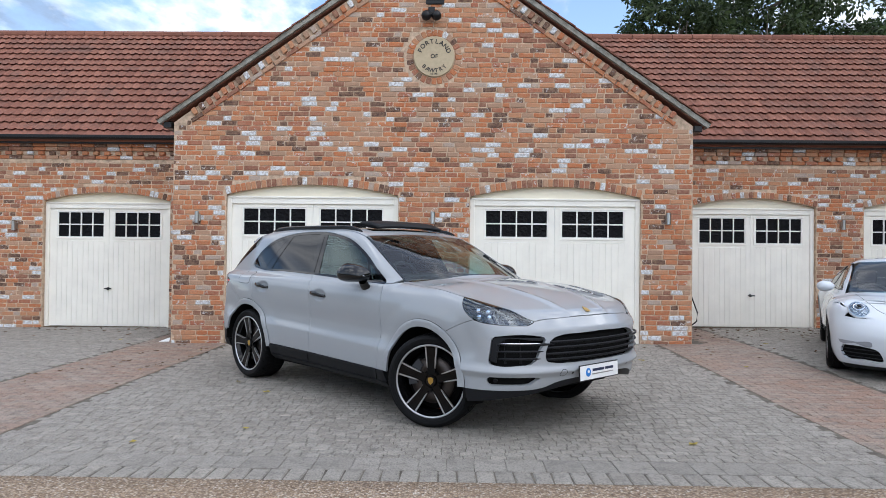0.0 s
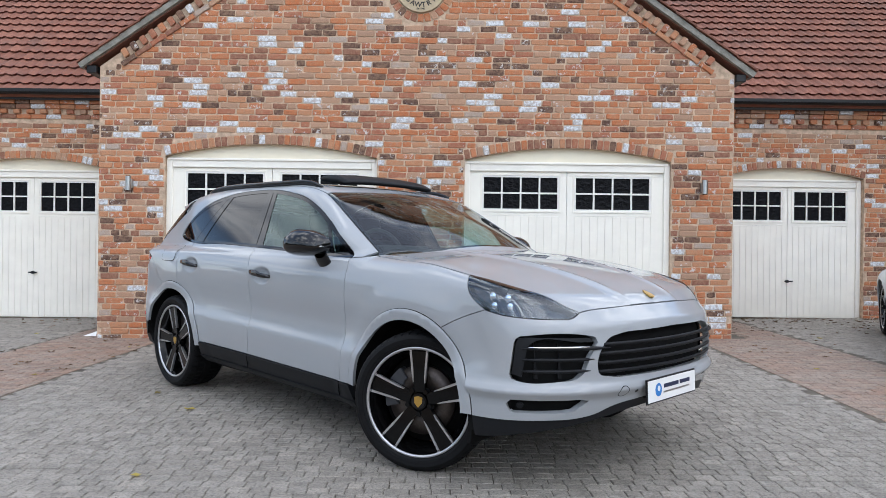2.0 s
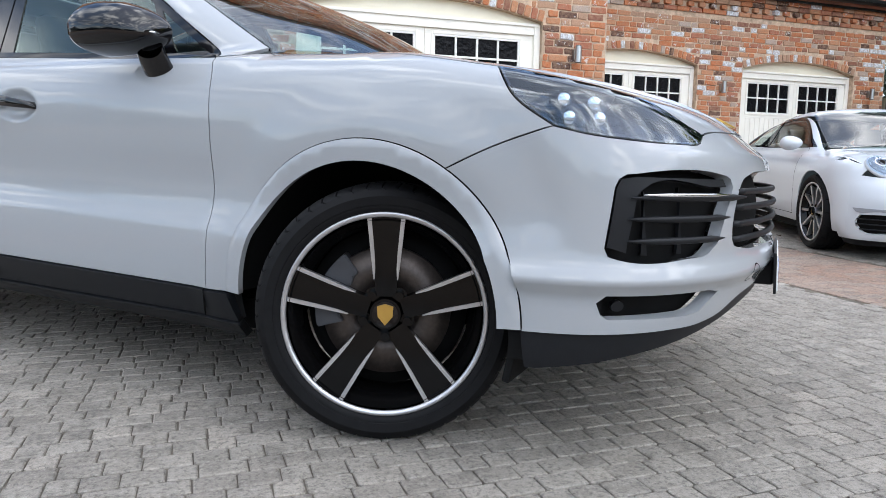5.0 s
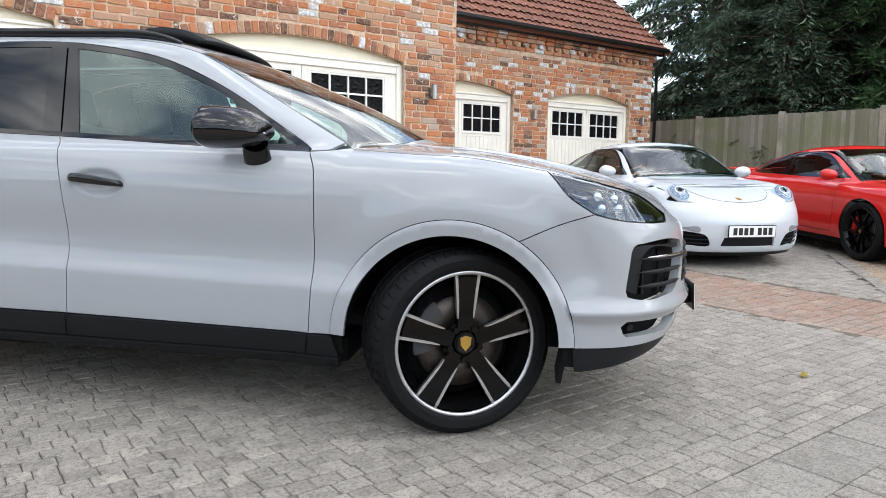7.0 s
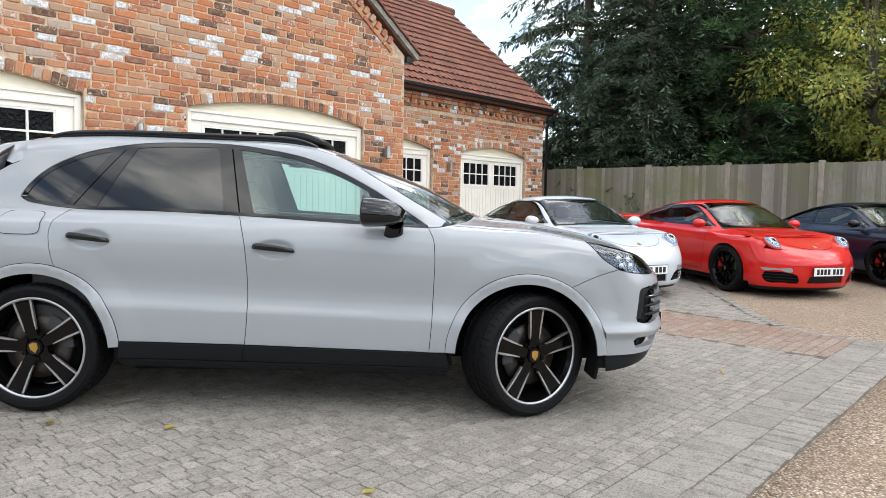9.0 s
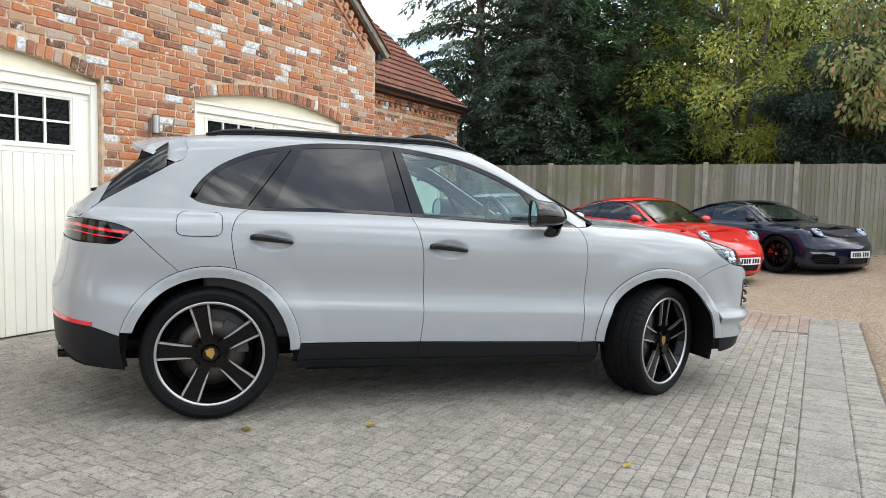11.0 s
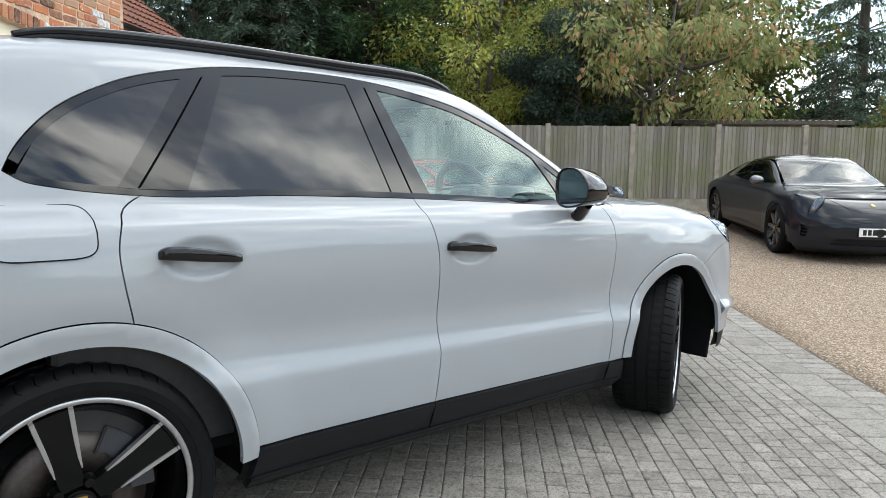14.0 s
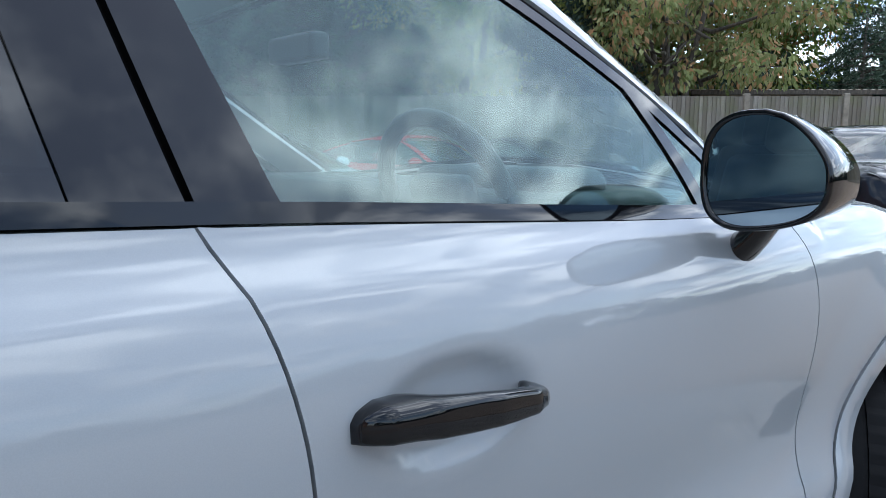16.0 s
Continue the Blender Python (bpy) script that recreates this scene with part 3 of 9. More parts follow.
def gable_roof():
    roof = tagged(put("roof_gable", mesh("roof_gable", [(0, 0, 0)], [], M_TILES)), "steep clay-tiled gable roof with mortared verge", "roof", kind="structure")
    lng = math.hypot(4.05, 4.05 * 0.7)
    for sx, nm in ((1, "roof_slope"), (-1, "roof_slope")):
        x_eave = GAPEX - sx * 3.99
        turn = Matrix.Translation((x_eave, GY - 0.05, GEAVE - 0.03)) @ pose(0, 0, 0, 0, -35.0 * sx, 0)
        bm = bmesh.new()
        if sx > 0:
            box(bm, -0.05, lng - 0.12, 0.02, 6.0, 0.03, 0.10, m=turn)
        else:
            box(bm, -lng + 0.12, 0.05, 0.02, 6.0, 0.03, 0.10, m=turn)
        part(nm, bm, M_TILES, roof)
        # mortar bed of the verge with tile ends on it
        bm = bmesh.new()
        a, b = (-0.08, lng - 0.10) if sx > 0 else (-lng + 0.10, 0.08)
        n = 40
        rnd = random.Random(6 + sx)
        for k in range(n):
            s0, s1 = a + (b - a) * k / n, a + (b - a) * (k + 1) / n
            box(bm, s0, s1 + 0.002, -0.03 - rnd.uniform(0, 0.006), 0.14, 0.04, 0.105 + rnd.uniform(0, 0.006), m=turn)
        part("verge", bm, M_CEMENT, roof)
        bm = bmesh.new()
        n = int(lng / 0.30)
        for k in range(n):
            s0 = a + (b - a) * k / n
            s1 = a + (b - a) * (k + 1) / n
            tilt = pose(0, 0, 0, 0, 2.2 * sx, 0)
            box(bm, s0, s1, -0.06, 0.34, 0.112, 0.13, m=turn @ Matrix.Translation((s0, 0, 0.112)) @ tilt @ Matrix.Translation((-s0, 0, -0.112)))
        part("verge_tiles", bm, M_TILES, roof)
        # black eaves box at the foot of the slope
        bm = bmesh.new()
        box(bm, x_eave - 0.07 + 0.03 * sx, x_eave + 0.05 + 0.03 * sx, GY - 0.04, 12.4, GEAVE - 0.09, GEAVE + 0.0, 0.008)
        part("gutter", bm, M_BLACKP, roof)


gable_roof()


def gutter(name, x0, x1):
    g = tagged(new(name), "black half-round plastic gutter under the eaves", "gutter", kind="structure")
    vs, fs = [], []
    n = 10
    for x in (x0, x1):
        for rr in (0.062, 0.054):
            for k in range(n + 1):
                a = math.pi * k / n
                vs.append((x, WY - 0.235 + rr * math.cos(a), EAVE + 0.085 - rr * math.sin(a)))
    m = n + 1
    for r in range(2):
        for k in range(n):
            fs.append((r * m + k, r * m + k + 1, 2 * m + r * m + k + 1, 2 * m + r * m + k))
    put("channel", mesh("channel", vs, fs, M_BLACKP, True), g)
    bm = bmesh.new()
    box(bm, x0, x1, WY - 0.13, WY - 0.10, EAVE - 0.03, EAVE + 0.10)
    box(bm, x0, x1, WY - 0.302, WY - 0.295, EAVE + 0.055, EAVE + 0.10)
    part("fascia", bm, M_BLACKP, g)
    return g


ge = gutter("gutter_east", GX1, 10.55)
gutter("gutter_west", -10.9, GX0)
bm = bmesh.new()
v, f = tube([(10.46, WY - 0.235, EAVE + 0.03), (10.46, WY - 0.235, EAVE - 0.08), (10.46, WY - 0.07, EAVE - 0.30), (10.46, WY - 0.07, 0.3)], 0.034, 12)
put("downpipe", mesh("downpipe", v, f, M_BLACKP, True), ge)


# ---- garage doors ----
def garage_door(name, a, b, y, spring, z0, left_first=True):
    d = tagged(new(name), "cream painted double garage door with ribbed panels and small dark panes", "garage door", kind="structure")
    d.location = ((a + b) / 2, y, 0)
    w = (b - a) / 2
    # frame and arched head board
    bm = bmesh.new()
    box(bm, -w, -w + 0.07, 0, 0.08, z0, spring - 0.02, 0.006)
    box(bm, w - 0.07, w, 0, 0.08, z0, spring - 0.02, 0.006)
    box(bm, -w + 0.07, w - 0.07, 0.004, 0.08, spring - 0.13, spring - 0.02, 0.006)
    box(bm, -w + 0.02, w - 0.02, -0.012, 0.02, spring - 0.045, spring - 0.015, 0.006)
    part("door_frame", bm, M_CREAM, d)
    bm = bmesh.new()
    n = 24
    top = [(-w + 2 * w * k / n, spring + RISE * (1 - (2 * k / n - 1) ** 2) + 0.004) for k in range(n + 1)]
    f0 = [bm.verts.new((x, 0.03, z)) for x, z in [(w, spring - 0.02), (-w, spring - 0.02)][::-1]] + [bm.verts.new((x, 0.03, z)) for x, z in top[::-1]]
    bm.faces.new(f0)
    part("head_board", bm, M_BUTTER, d)
    # two leaves, each with a glazed head over a ribbed panel
    lw = w - 0.07
    zt = spring - 0.13
    for s in (-1, 1):
        xa, xb = (-lw, -0.003) if s < 0 else (0.003, lw)
        zw0, zw1 = 1.680, zt - 0.062
        xi, xo = (-0.816 * w, -0.082 * w) if s < 0 else (0.082 * w, 0.816 * w)
        e = 0.010
        bm = bmesh.new()
        # rails and stiles round the panes
        box(bm, xa, xb, 0.03, 0.065, zw1 + e, zt, 0.004)
        box(bm, xa, xi - e, 0.03, 0.065, z0 + 0.012, zw1 + e)
        box(bm, xo + e, xb, 0.03, 0.065, z0 + 0.012, zw1 + e)
        box(bm, xi - e, xo + e, 0.03, 0.065, zw0 - 0.075, zw0 - e)
        # raised bead round the glazing
        for x0, x1, za, zb in ((xi - 0.034, xi - e, zw0 - 0.034, zw1 + 0.034), (xo + e, xo + 0.034, zw0 - 0.034, zw1 + 0.034), (xi - e, xo + e, zw0 - 0.034, zw0 - e), (xi - e, xo + e, zw1 + e, zw1 + 0.034)):
            box(bm, x0, x1, 0.022, 0.032, za, zb, 0.003)
        # ribbed lower panel
        nr = int((xo - xi) / 0.086)
        st = (xo - xi + 2 * e) / nr
        for k in range(nr):
            x = xi - e + st * k
            box(bm, x + 0.004, x + st - 0.004, 0.030, 0.06, z0 + 0.015, zw0 - 0.079, 0.004)
        box(bm, xi - e, xo + e, 0.038, 0.062, z0 + 0.012, zw0 - 0.077)
        leaf = part("leaf", bm, M_CREAM, d)
        bm = bmesh.new()
        for k in range(5):
            x = xi + (xo - xi) * k / 4
            box(bm, x - 0.010, x + 0.010, 0.028, 0.052, zw0 - 0.006, zw1 + 0.006)
        for k in range(3):
            z = zw0 + (zw1 - zw0) * k / 2
            box(bm, xi - 0.006, xo + 0.006, 0.0265, 0.050, z - 0.010, z + 0.010)
        part("glazing_bar", bm, M_WHITE, leaf, "white glazing bars")
        for r in range(2):
            for k in range(4):
                bm = bmesh.new()
                box(bm, xi + (xo - xi) * k / 4, xi + (xo - xi) * (k + 1) / 4, 0.048, 0.056, zw0 + (zw1 - zw0) * r / 2, zw0 + (zw1 - zw0) * (r + 1) / 2)
                part("pane", bm, M_PANE, leaf)
    bm = bmesh.new()
    box(bm, -0.055, 0.075, -0.02, -0.002, 0.735, 0.757, 0.006)
    cyl(bm, 0.026, 0.022, 0.03, pose(-0.0, 0.012, 0.745, 90), 16)
    part("handle", bm, M_BLACKP, d, "black lever handle")
    return d


garage_door("door_1", *DOORS[0], GY + 0.055, SPRING, 0.065)
garage_door("door_2", *DOORS[1], GY + 0.055, SPRING, 0.10)
garage_door("door_3", *WING_R_DOORS[0], WY + 0.08, WSPRING, 0.17)
garage_door("door_4", *WING_R_DOORS[1], WY + 0.08, WSPRING, 0.23)
garage_door("door_5", *WING_L_DOORS[0], WY + 0.08, WSPRING, 0.05)


# ---- wall lamps, plaque, floodlight ----
def wall_lamp():
    lamp = tagged(new("wall_lamp"), "brushed steel up-and-down cylinder lamp on the brick wall", "wall lamp", "wall lamps")
    bm = bmesh.new()
    cyl(bm, 0.034, 0.034, 0.17, pose(0, -0.075, 0), 24)
    bmesh.ops.bevel(bm, geom=[e for e in bm.edges if abs(e.verts[0].co.z - e.verts[1].co.z) < 1e-4], offset=0.003, segments=2, affect="EDGES")
    part("body", bm, M_STEEL, lamp, smooth=False)
    bm = bmesh.new()
    box(bm, -0.03, 0.03, -0.045, 0.004, -0.055, 0.055, 0.004)
    part("bracket", bm, M_STEEL, lamp)
    for z in (-0.087, 0.087):
        bm = bmesh.new()
        cyl(bm, 0.028, 0.028, 0.006, pose(0, -0.075, z), 20)
        part("lens", bm, M_PANE, lamp)
    return lamp


lamp0 = wall_lamp()
lamp0.location = (-3.655, GY, 1.93)
for x, y, z in ((-0.14, GY, 1.95), (3.34, GY, 1.97), (7.07, WY, 2.02), (10.08, WY, 2.05), (-7.75, WY, 1.87)):
    copy_thing(lamp0, pose(x, y, z))


def text_mesh(s, size, name):
    cu = bpy.data.curves.new(name, "FONT")
    cu.offset = size * 0.022
    cu.body, cu.size, cu.align_x, cu.align_y, cu.extrude = s, size, "CENTER", "CENTER", 0.0015
    ob = bpy.data.objects.new(name, cu)
    me = bpy.data.meshes.new_from_object(ob)
    bpy.data.objects.remove(ob)
    return me


def plaque():
    p = tagged(new("plaque"), "round buff stone name plaque set in the brick gable", "plaque")
    p.location = (GAPEX + 0.02, GY, 4.37)
    bm = bmesh.new()
    cyl(bm, 0.31, 0.30, 0.06, pose(0, 0.0, 0, 90), 64)
    part("disc", bm, M_STONE, p)
    def letters(s, r, mid, size, flip):
        n = len(s)
        step = 2.0 * size / r * 0.40
        for k, ch in enumerate(s):
            if ch == " ":
                continue
            a = mid + ((n - 1) / 2 - k) * step * (1 if not flip else -1)
            me = text_mesh(ch, size, "letter")
            me.materials.append(M_INK)
            rot = math.degrees(a) - 90 if not flip else math.degrees(a) + 90
            put("letter", me, p, m=pose(r * math.cos(a), -0.033, r * math.sin(a), 90, 0, 0) @ pose(0, 0, 0, 0, 0, rot))
    letters("PORTLAND", 0.225, math.pi / 2, 0.095, False)
    letters("BAWTRY", 0.215, -math.pi / 2, 0.085, True)
    for s, z, size in (("OF", 0.0, 0.085), ("Est 1982", -0.262, 0.03)):
        me = text_mesh(s, size, "letter")
        me.materials.append(M_INK)
        put("letter", me, p, m=pose(0, -0.033, z, 90, 0, 0))
    # ring of headers round it
    me = brick_mesh("brick", 0.10, M_BRICK, brick_rnd, 0.07, 0.04)
    for k in range(28):
        a = 2 * math.pi * k / 28
        put("brick", me, wall_gable, m=pose(GAPEX + 0.02 + 0.365 * math.cos(a), GY - 0.004, 4.37 + 0.365 * math.sin(a), 0, -math.degrees(a), 0))


plaque()


def floodlight():
    f = tagged(new("floodlight"), "black twin-spot floodlight on the gable", "floodlight")
    f.location = (-0.19, GY, 4.97)
    bm = bmesh.new()
    box(bm, -0.05, 0.05, -0.06, 0.004, 0.02, 0.14, 0.01)
    part("base", bm, M_BLACKP, f)
    for x in (-0.075, 0.075):
        bm = bmesh.new()
        bmesh.ops.create_uvsphere(bm, u_segments=20, v_segments=12, radius=0.075, matrix=pose(x, -0.13, -0.02))
        part("spot", bm, M_BLACKP, f, smooth=True)
    v = tagged(new("vent"), "dark square opening in the brickwork near the ridge", "vent")
    v.location = (-0.14, GY, 5.28)
    bm = bmesh.new()
    box(bm, -0.14, 0.14, -0.012, 0.05, -0.12, 0.16, 0.004)
    part("frame", bm, M_BLACKP, v)
    for k in range(5):
        bm = bmesh.new()
        box(bm, -0.125, 0.125, -0.022, -0.010, -0.105 + 0.05 * k, -0.085 + 0.05 * k)
        part("slat", bm, M_BLACKP, v)


floodlight()

hose = tagged(new("cable"), "black charging cable hanging beside the garage door", "cable")
v, f = tube([(4.30, WY - 0.02, 1.02), (4.36, WY - 0.06, 0.86), (4.42, WY - 0.08, 0.66), (4.50, WY - 0.08, 0.45), (4.49, WY - 0.08, 0.29), (4.40, WY - 0.07, 0.215), (4.33, WY - 0.06, 0.20)], 0.012, 10)
put("lead", mesh("lead", v, f, M_BLACKP, True), hose)


# ---- fence ----
FX = 12.43


def build_fence():
    fence = tagged(new("fence"), "weathered close-board timber fence with concrete posts and gravel boards", "fence", kind="structure")
    bmb = bmesh.new()
    box(bmb, -0.011, 0.011, -0.047, 0.047, 0, 1.0)
    board = bpy.data.meshes.new("board")
    bmb.to_mesh(board)
    bmb.free()
    board.materials.append(M_FENCE)
    rnd = random.Random(9)
    y = 16.555
    top = 2.26
    while y > -11.5:
        z0 = ground_z(FX, y)
        bm = bmesh.new()
        box(bm, FX - 0.075, FX + 0.055, y - 0.055, y + 0.055, z0 - 0.1, top + 0.02, 0.012)
        part("post", bm, M_CONCRETE, fence)
        bm = bmesh.new()
        box(bm, FX - 0.02, FX + 0.02, y - 1.835, y - 0.05, z0 - 0.1, z0 + 0.28, 0.004)
        part("gravel_board", bm, M_CONCRETE, fence)
        for z in (z0 + 0.5, z0 + 1.1, z0 + 1.7):
            bm = bmesh.new()
            box(bm, FX + 0.012, FX + 0.06, y - 1.835, y - 0.05, z - 0.04, z + 0.03)
            part("rail", bm, M_FENCE, fence)
        for k in range(21):
            yy = y - 0.098 - k * 0.0845
            h = top - 0.03 + rnd.uniform(-0.008, 0.008) - (z0 + 0.28)
            put("board", board, fence, m=pose(FX - 0.012 - 0.003 * (k % 2), yy, z0 + 0.28, rnd.uniform(-0.25, 0.25), 0, 10 + rnd.uniform(-2.5, 2.5)) @ Matrix.Diagonal((1, 1, h, 1)))
        y -= 1.885
    return fence


build_fence()


# ---- car materials ----
def paint(name, color, rough=0.28, flake=0.10, metal=0.0, coat=1.0):
    m, nt, b = material(name)
    f = tex(nt, 900, 2)
    lo = tuple(c * (1 - flake) for c in color)
    hi = tuple(min(1, c * (1 + flake)) for c in color)
    nt.links.new(ramp(nt, f, [(0.35, lo), (0.65, hi)]), b.inputs["Base Color"])
    b.inputs["Roughness"].default_value, b.inputs["Metallic"].default_value = rough, metal
    b.inputs["Specular IOR Level"].default_value = 0.12
    b.inputs["Coat Weight"].default_value = coat
    b.inputs["Coat Roughness"].default_value = 0.02
    b.inputs["Coat IOR"].default_value = 1.5
    return m


def clear_glass(name, tint, rough=0.0, gloss=0.09, sheen=(1.0, 1.0, 1.0)):
    m, nt, b = material(name)
    nt.nodes.remove(b)
    t = nt.nodes.new("ShaderNodeBsdfTransparent")
    t.inputs["Color"].default_value = (*tint, 1)
    g = nt.nodes.new("ShaderNodeBsdfGlossy")
    g.inputs["Roughness"].default_value = rough
    g.inputs["Color"].default_value = (*sheen, 1)
    lw = nt.nodes.new("ShaderNodeLayerWeight")
    lw.inputs["Blend"].default_value = 0.5
    pw = nt.nodes.new("ShaderNodeMath")
    pw.operation = "POWER"
    pw.inputs[1].default_value = 5.0
    nt.links.new(lw.outputs["Facing"], pw.inputs[0])
    f = nt.nodes.new("ShaderNodeMath")
    f.operation = "MULTIPLY_ADD"
    f.inputs[1].default_value, f.inputs[2].default_value = 0.90, gloss
    f.use_clamp = True
    nt.links.new(pw.outputs[0], f.inputs[0])
    mx = nt.nodes.new("ShaderNodeMixShader")
    nt.links.new(f.outputs[0], mx.inputs[0])
    nt.links.new(t.outputs[0], mx.inputs[1])
    nt.links.new(g.outputs[0], mx.inputs[2])
    nt.links.new(mx.outputs[0], nt.nodes["Material Output"].inputs["Surface"])
    return m


P_GREY = paint("chalk_grey_paint", (0.314, 0.328, 0.340), 0.5, 0.02)
P_WHITE = paint("white_car_paint", (0.57, 0.60, 0.63), 0.5, 0.01)
P_RED = paint("red_car_paint", (0.60, 0.010, 0.008), 0.5, 0.03)
P_BLUE = paint("night_blue_paint", (0.006, 0.009, 0.026), 0.3, 0.15)
P_DARK = paint("dark_grey_paint", (0.008, 0.010, 0.015), 0.5, 0.10, 0.0, coat=0.55)
M_GLOSS = solid("gloss_black_trim", (0.003, 0.003, 0.004), 0.03, vary=0.0, spec=0.5)
M_CLAD = solid("black_cladding", (0.008, 0.0088, 0.0105), 0.5, vary=0.08, scale=60, spec=0.22)
M_INNER = solid("black_inner_liner", (0.005, 0.005, 0.005), 0.85, vary=0.2, spec=0.15)
M_RUBBER = solid("tyre_rubber", (0.005, 0.005, 0.0055), 0.62, vary=0.25, scale=30, spec=0.15)
M_ALLOY = solid("machined_alloy", (0.50, 0.50, 0.51), 0.34, 0.9, vary=0.05, scale=50)
M_RIM_BLACK = solid("gloss_black_rim", (0.003, 0.003, 0.0032), 0.10, vary=0.0, spec=0.22)
M_SATIN = solid("satin_grey_rim", (0.20, 0.20, 0.205), 0.35, 0.8, vary=0.1)
M_DISC = solid("brake_disc_iron", (0.075, 0.062, 0.055), 0.42, 0.8, vary=0.2, scale=90)
M_CALIPER = solid("grey_caliper", (0.05, 0.052, 0.058), 0.45, 0.4, vary=0.2)
M_GOLD = solid("gold_badge", (0.60, 0.38, 0.10), 0.3, 0.9, vary=0.1)
M_CHROME = solid("chrome", (0.75, 0.75, 0.76), 0.10, 1.0, vary=0.02)
M_SIDEGLASS = clear_glass("clear_side_glass", (0.60, 0.80, 0.78), gloss=0.10, sheen=(0.84, 1.0, 0.97))
M_TINTGLASS = clear_glass("dark_privacy_glass", (0.012, 0.014, 0.017), gloss=0.058)
M_SCREEN = clear_glass("windscreen_glass", (0.50, 0.60, 0.58), gloss=0.07)
M_LENS = clear_glass("headlamp_lens", (0.74, 0.84, 0.94), gloss=0.09, sheen=(0.90, 0.95, 1.0))
M_LEATHER = solid("charcoal_leather", (0.028, 0.028, 0.030), 0.5, vary=0.15, scale=40)
M_PLATEW = solid("white_plate", (0.82, 0.82, 0.80), 0.35, vary=0.02)
M_PLATEB = solid("blue_mark", (0.02, 0.19, 0.55), 0.4, vary=0.02)
M_NAVY = solid("navy_lettering", (0.012, 0.022, 0.06), 0.4, vary=0.02)
M_MIRROR = solid("mirror_glass", (0.34, 0.42, 0.48), 0.02, 1.0, vary=0.0)


def lamp_red():
    m, nt, b = material("red_tail_lens")
    b.inputs["Base Color"].default_value = (0.70, 0.015, 0.035, 1)
    b.inputs["Roughness"].default_value = 0.08
    b.inputs["Coat Weight"].default_value = 1.0
    return m


M_TAIL = lamp_red()


def reflector():
    m, nt, b = material("headlamp_reflector")
    f = tex(nt, 38, 3, 0.6)
    nt.links.new(ramp(nt, f, [(0.40, (0.006, 0.008, 0.013)), (0.54, (0.016, 0.022, 0.034)), (0.70, (0.14, 0.19, 0.27))]), b.inputs["Base Color"])
    b.inputs["Metallic"].default_value = 0.9
    b.inputs["Roughness"].default_value = 0.22
    bump(nt, b, f, 0.02, 1.0)
    return m


M_REFLECT = reflector()
M_BOWL = solid("silver_lamp_bowl", (0.30, 0.315, 0.335), 0.25, 0.8, vary=0.45, scale=30, relief=0.01)
M_DRL = solid("white_running_light", (0.28, 0.29, 0.31), 0.15, vary=0.05, coat=0.6)


# ---- car bodies: one smooth closed form, from which each panel is cut ----
def vcurve(pts):
    xs = np.array([p[0] for p in pts], float)
    ys = np.array([p[1] for p in pts], float)
    d = np.diff(ys) / np.diff(xs)
    m = np.empty(len(xs))
    m[0], m[-1] = d[0], d[-1]
    h = np.diff(xs)
    m[1:-1] = (d[:-1] * h[1:] + d[1:] * h[:-1]) / (h[:-1] + h[1:])

    def f(x):
        x = np.clip(np.asarray(x, float), xs[0], xs[-1])
        i = np.clip(np.searchsorted(xs, x) - 1, 0, len(xs) - 2)
        hh = xs[i + 1] - xs[i]
        t = (x - xs[i]) / hh
        return (2 * t**3 - 3 * t**2 + 1) * ys[i] + (t**3 - 2 * t**2 + t) * hh * m[i] + (-2 * t**3 + 3 * t**2) * ys[i + 1] + (t**3 - t**2) * hh * m[i + 1]

    return f


def smax(a, b, k):
    return np.maximum(a, b) + np.maximum(k - np.abs(a - b), 0) ** 2 / (4 * k)


def faired(f, at=0.78, width=0.022):
    """The same curve, evened out above a height so that the shoulder mirrors without breaks."""
    taps = [(k, math.exp(-0.5 * (k / 1.2) ** 2)) for k in (-3, -2, -1, 0, 1, 2, 3)]
    total = sum(w for _, w in taps)

    def g(z):
        s = width * smoothstep(at, at + 0.14, z)
        return sum(w * f(z + k * s) for k, w in taps) / total
    return g


class Side:
    """Looks at the body from its right: (x, z)."""
    def inv(self, P):
        return P[:, [0, 2]]

    def rays(self, uv):
        n = len(uv)
        o = np.stack([uv[:, 0], np.zeros(n), uv[:, 1]], 1)
        return o, np.tile([0.0, -1.0, 0.0], (n, 1)), 1.3


class Top:
    """Looks at the body from above: (x, y)."""
    def __init__(self, base=0.45):
        self.base = base

    def inv(self, P):
        return P[:, [0, 1]]

    def rays(self, uv):
        n = len(uv)
        o = np.stack([uv[:, 0], uv[:, 1], np.full(n, self.base)], 1)
        return o, np.tile([0.0, 0.0, 1.0], (n, 1)), 1.6


class Round:
    """Looks outwards from an upright axis at (cx, 0): (angle * 0.9 m, z). way = 1 for the front, -1 for the rear."""
    def __init__(self, cx, way):
        self.cx, self.way = cx, way

    def inv(self, P):
        return np.stack([np.arctan2(-P[:, 1], (P[:, 0] - self.cx) * self.way) * 0.9, P[:, 2]], 1)

    def rays(self, uv):
        a = uv[:, 0] / 0.9
        n = len(uv)
        o = np.stack([np.full(n, self.cx), np.zeros(n), uv[:, 1]], 1)
        return o, np.stack([np.cos(a) * self.way, -np.sin(a), np.zeros(n)], 1), 1.6


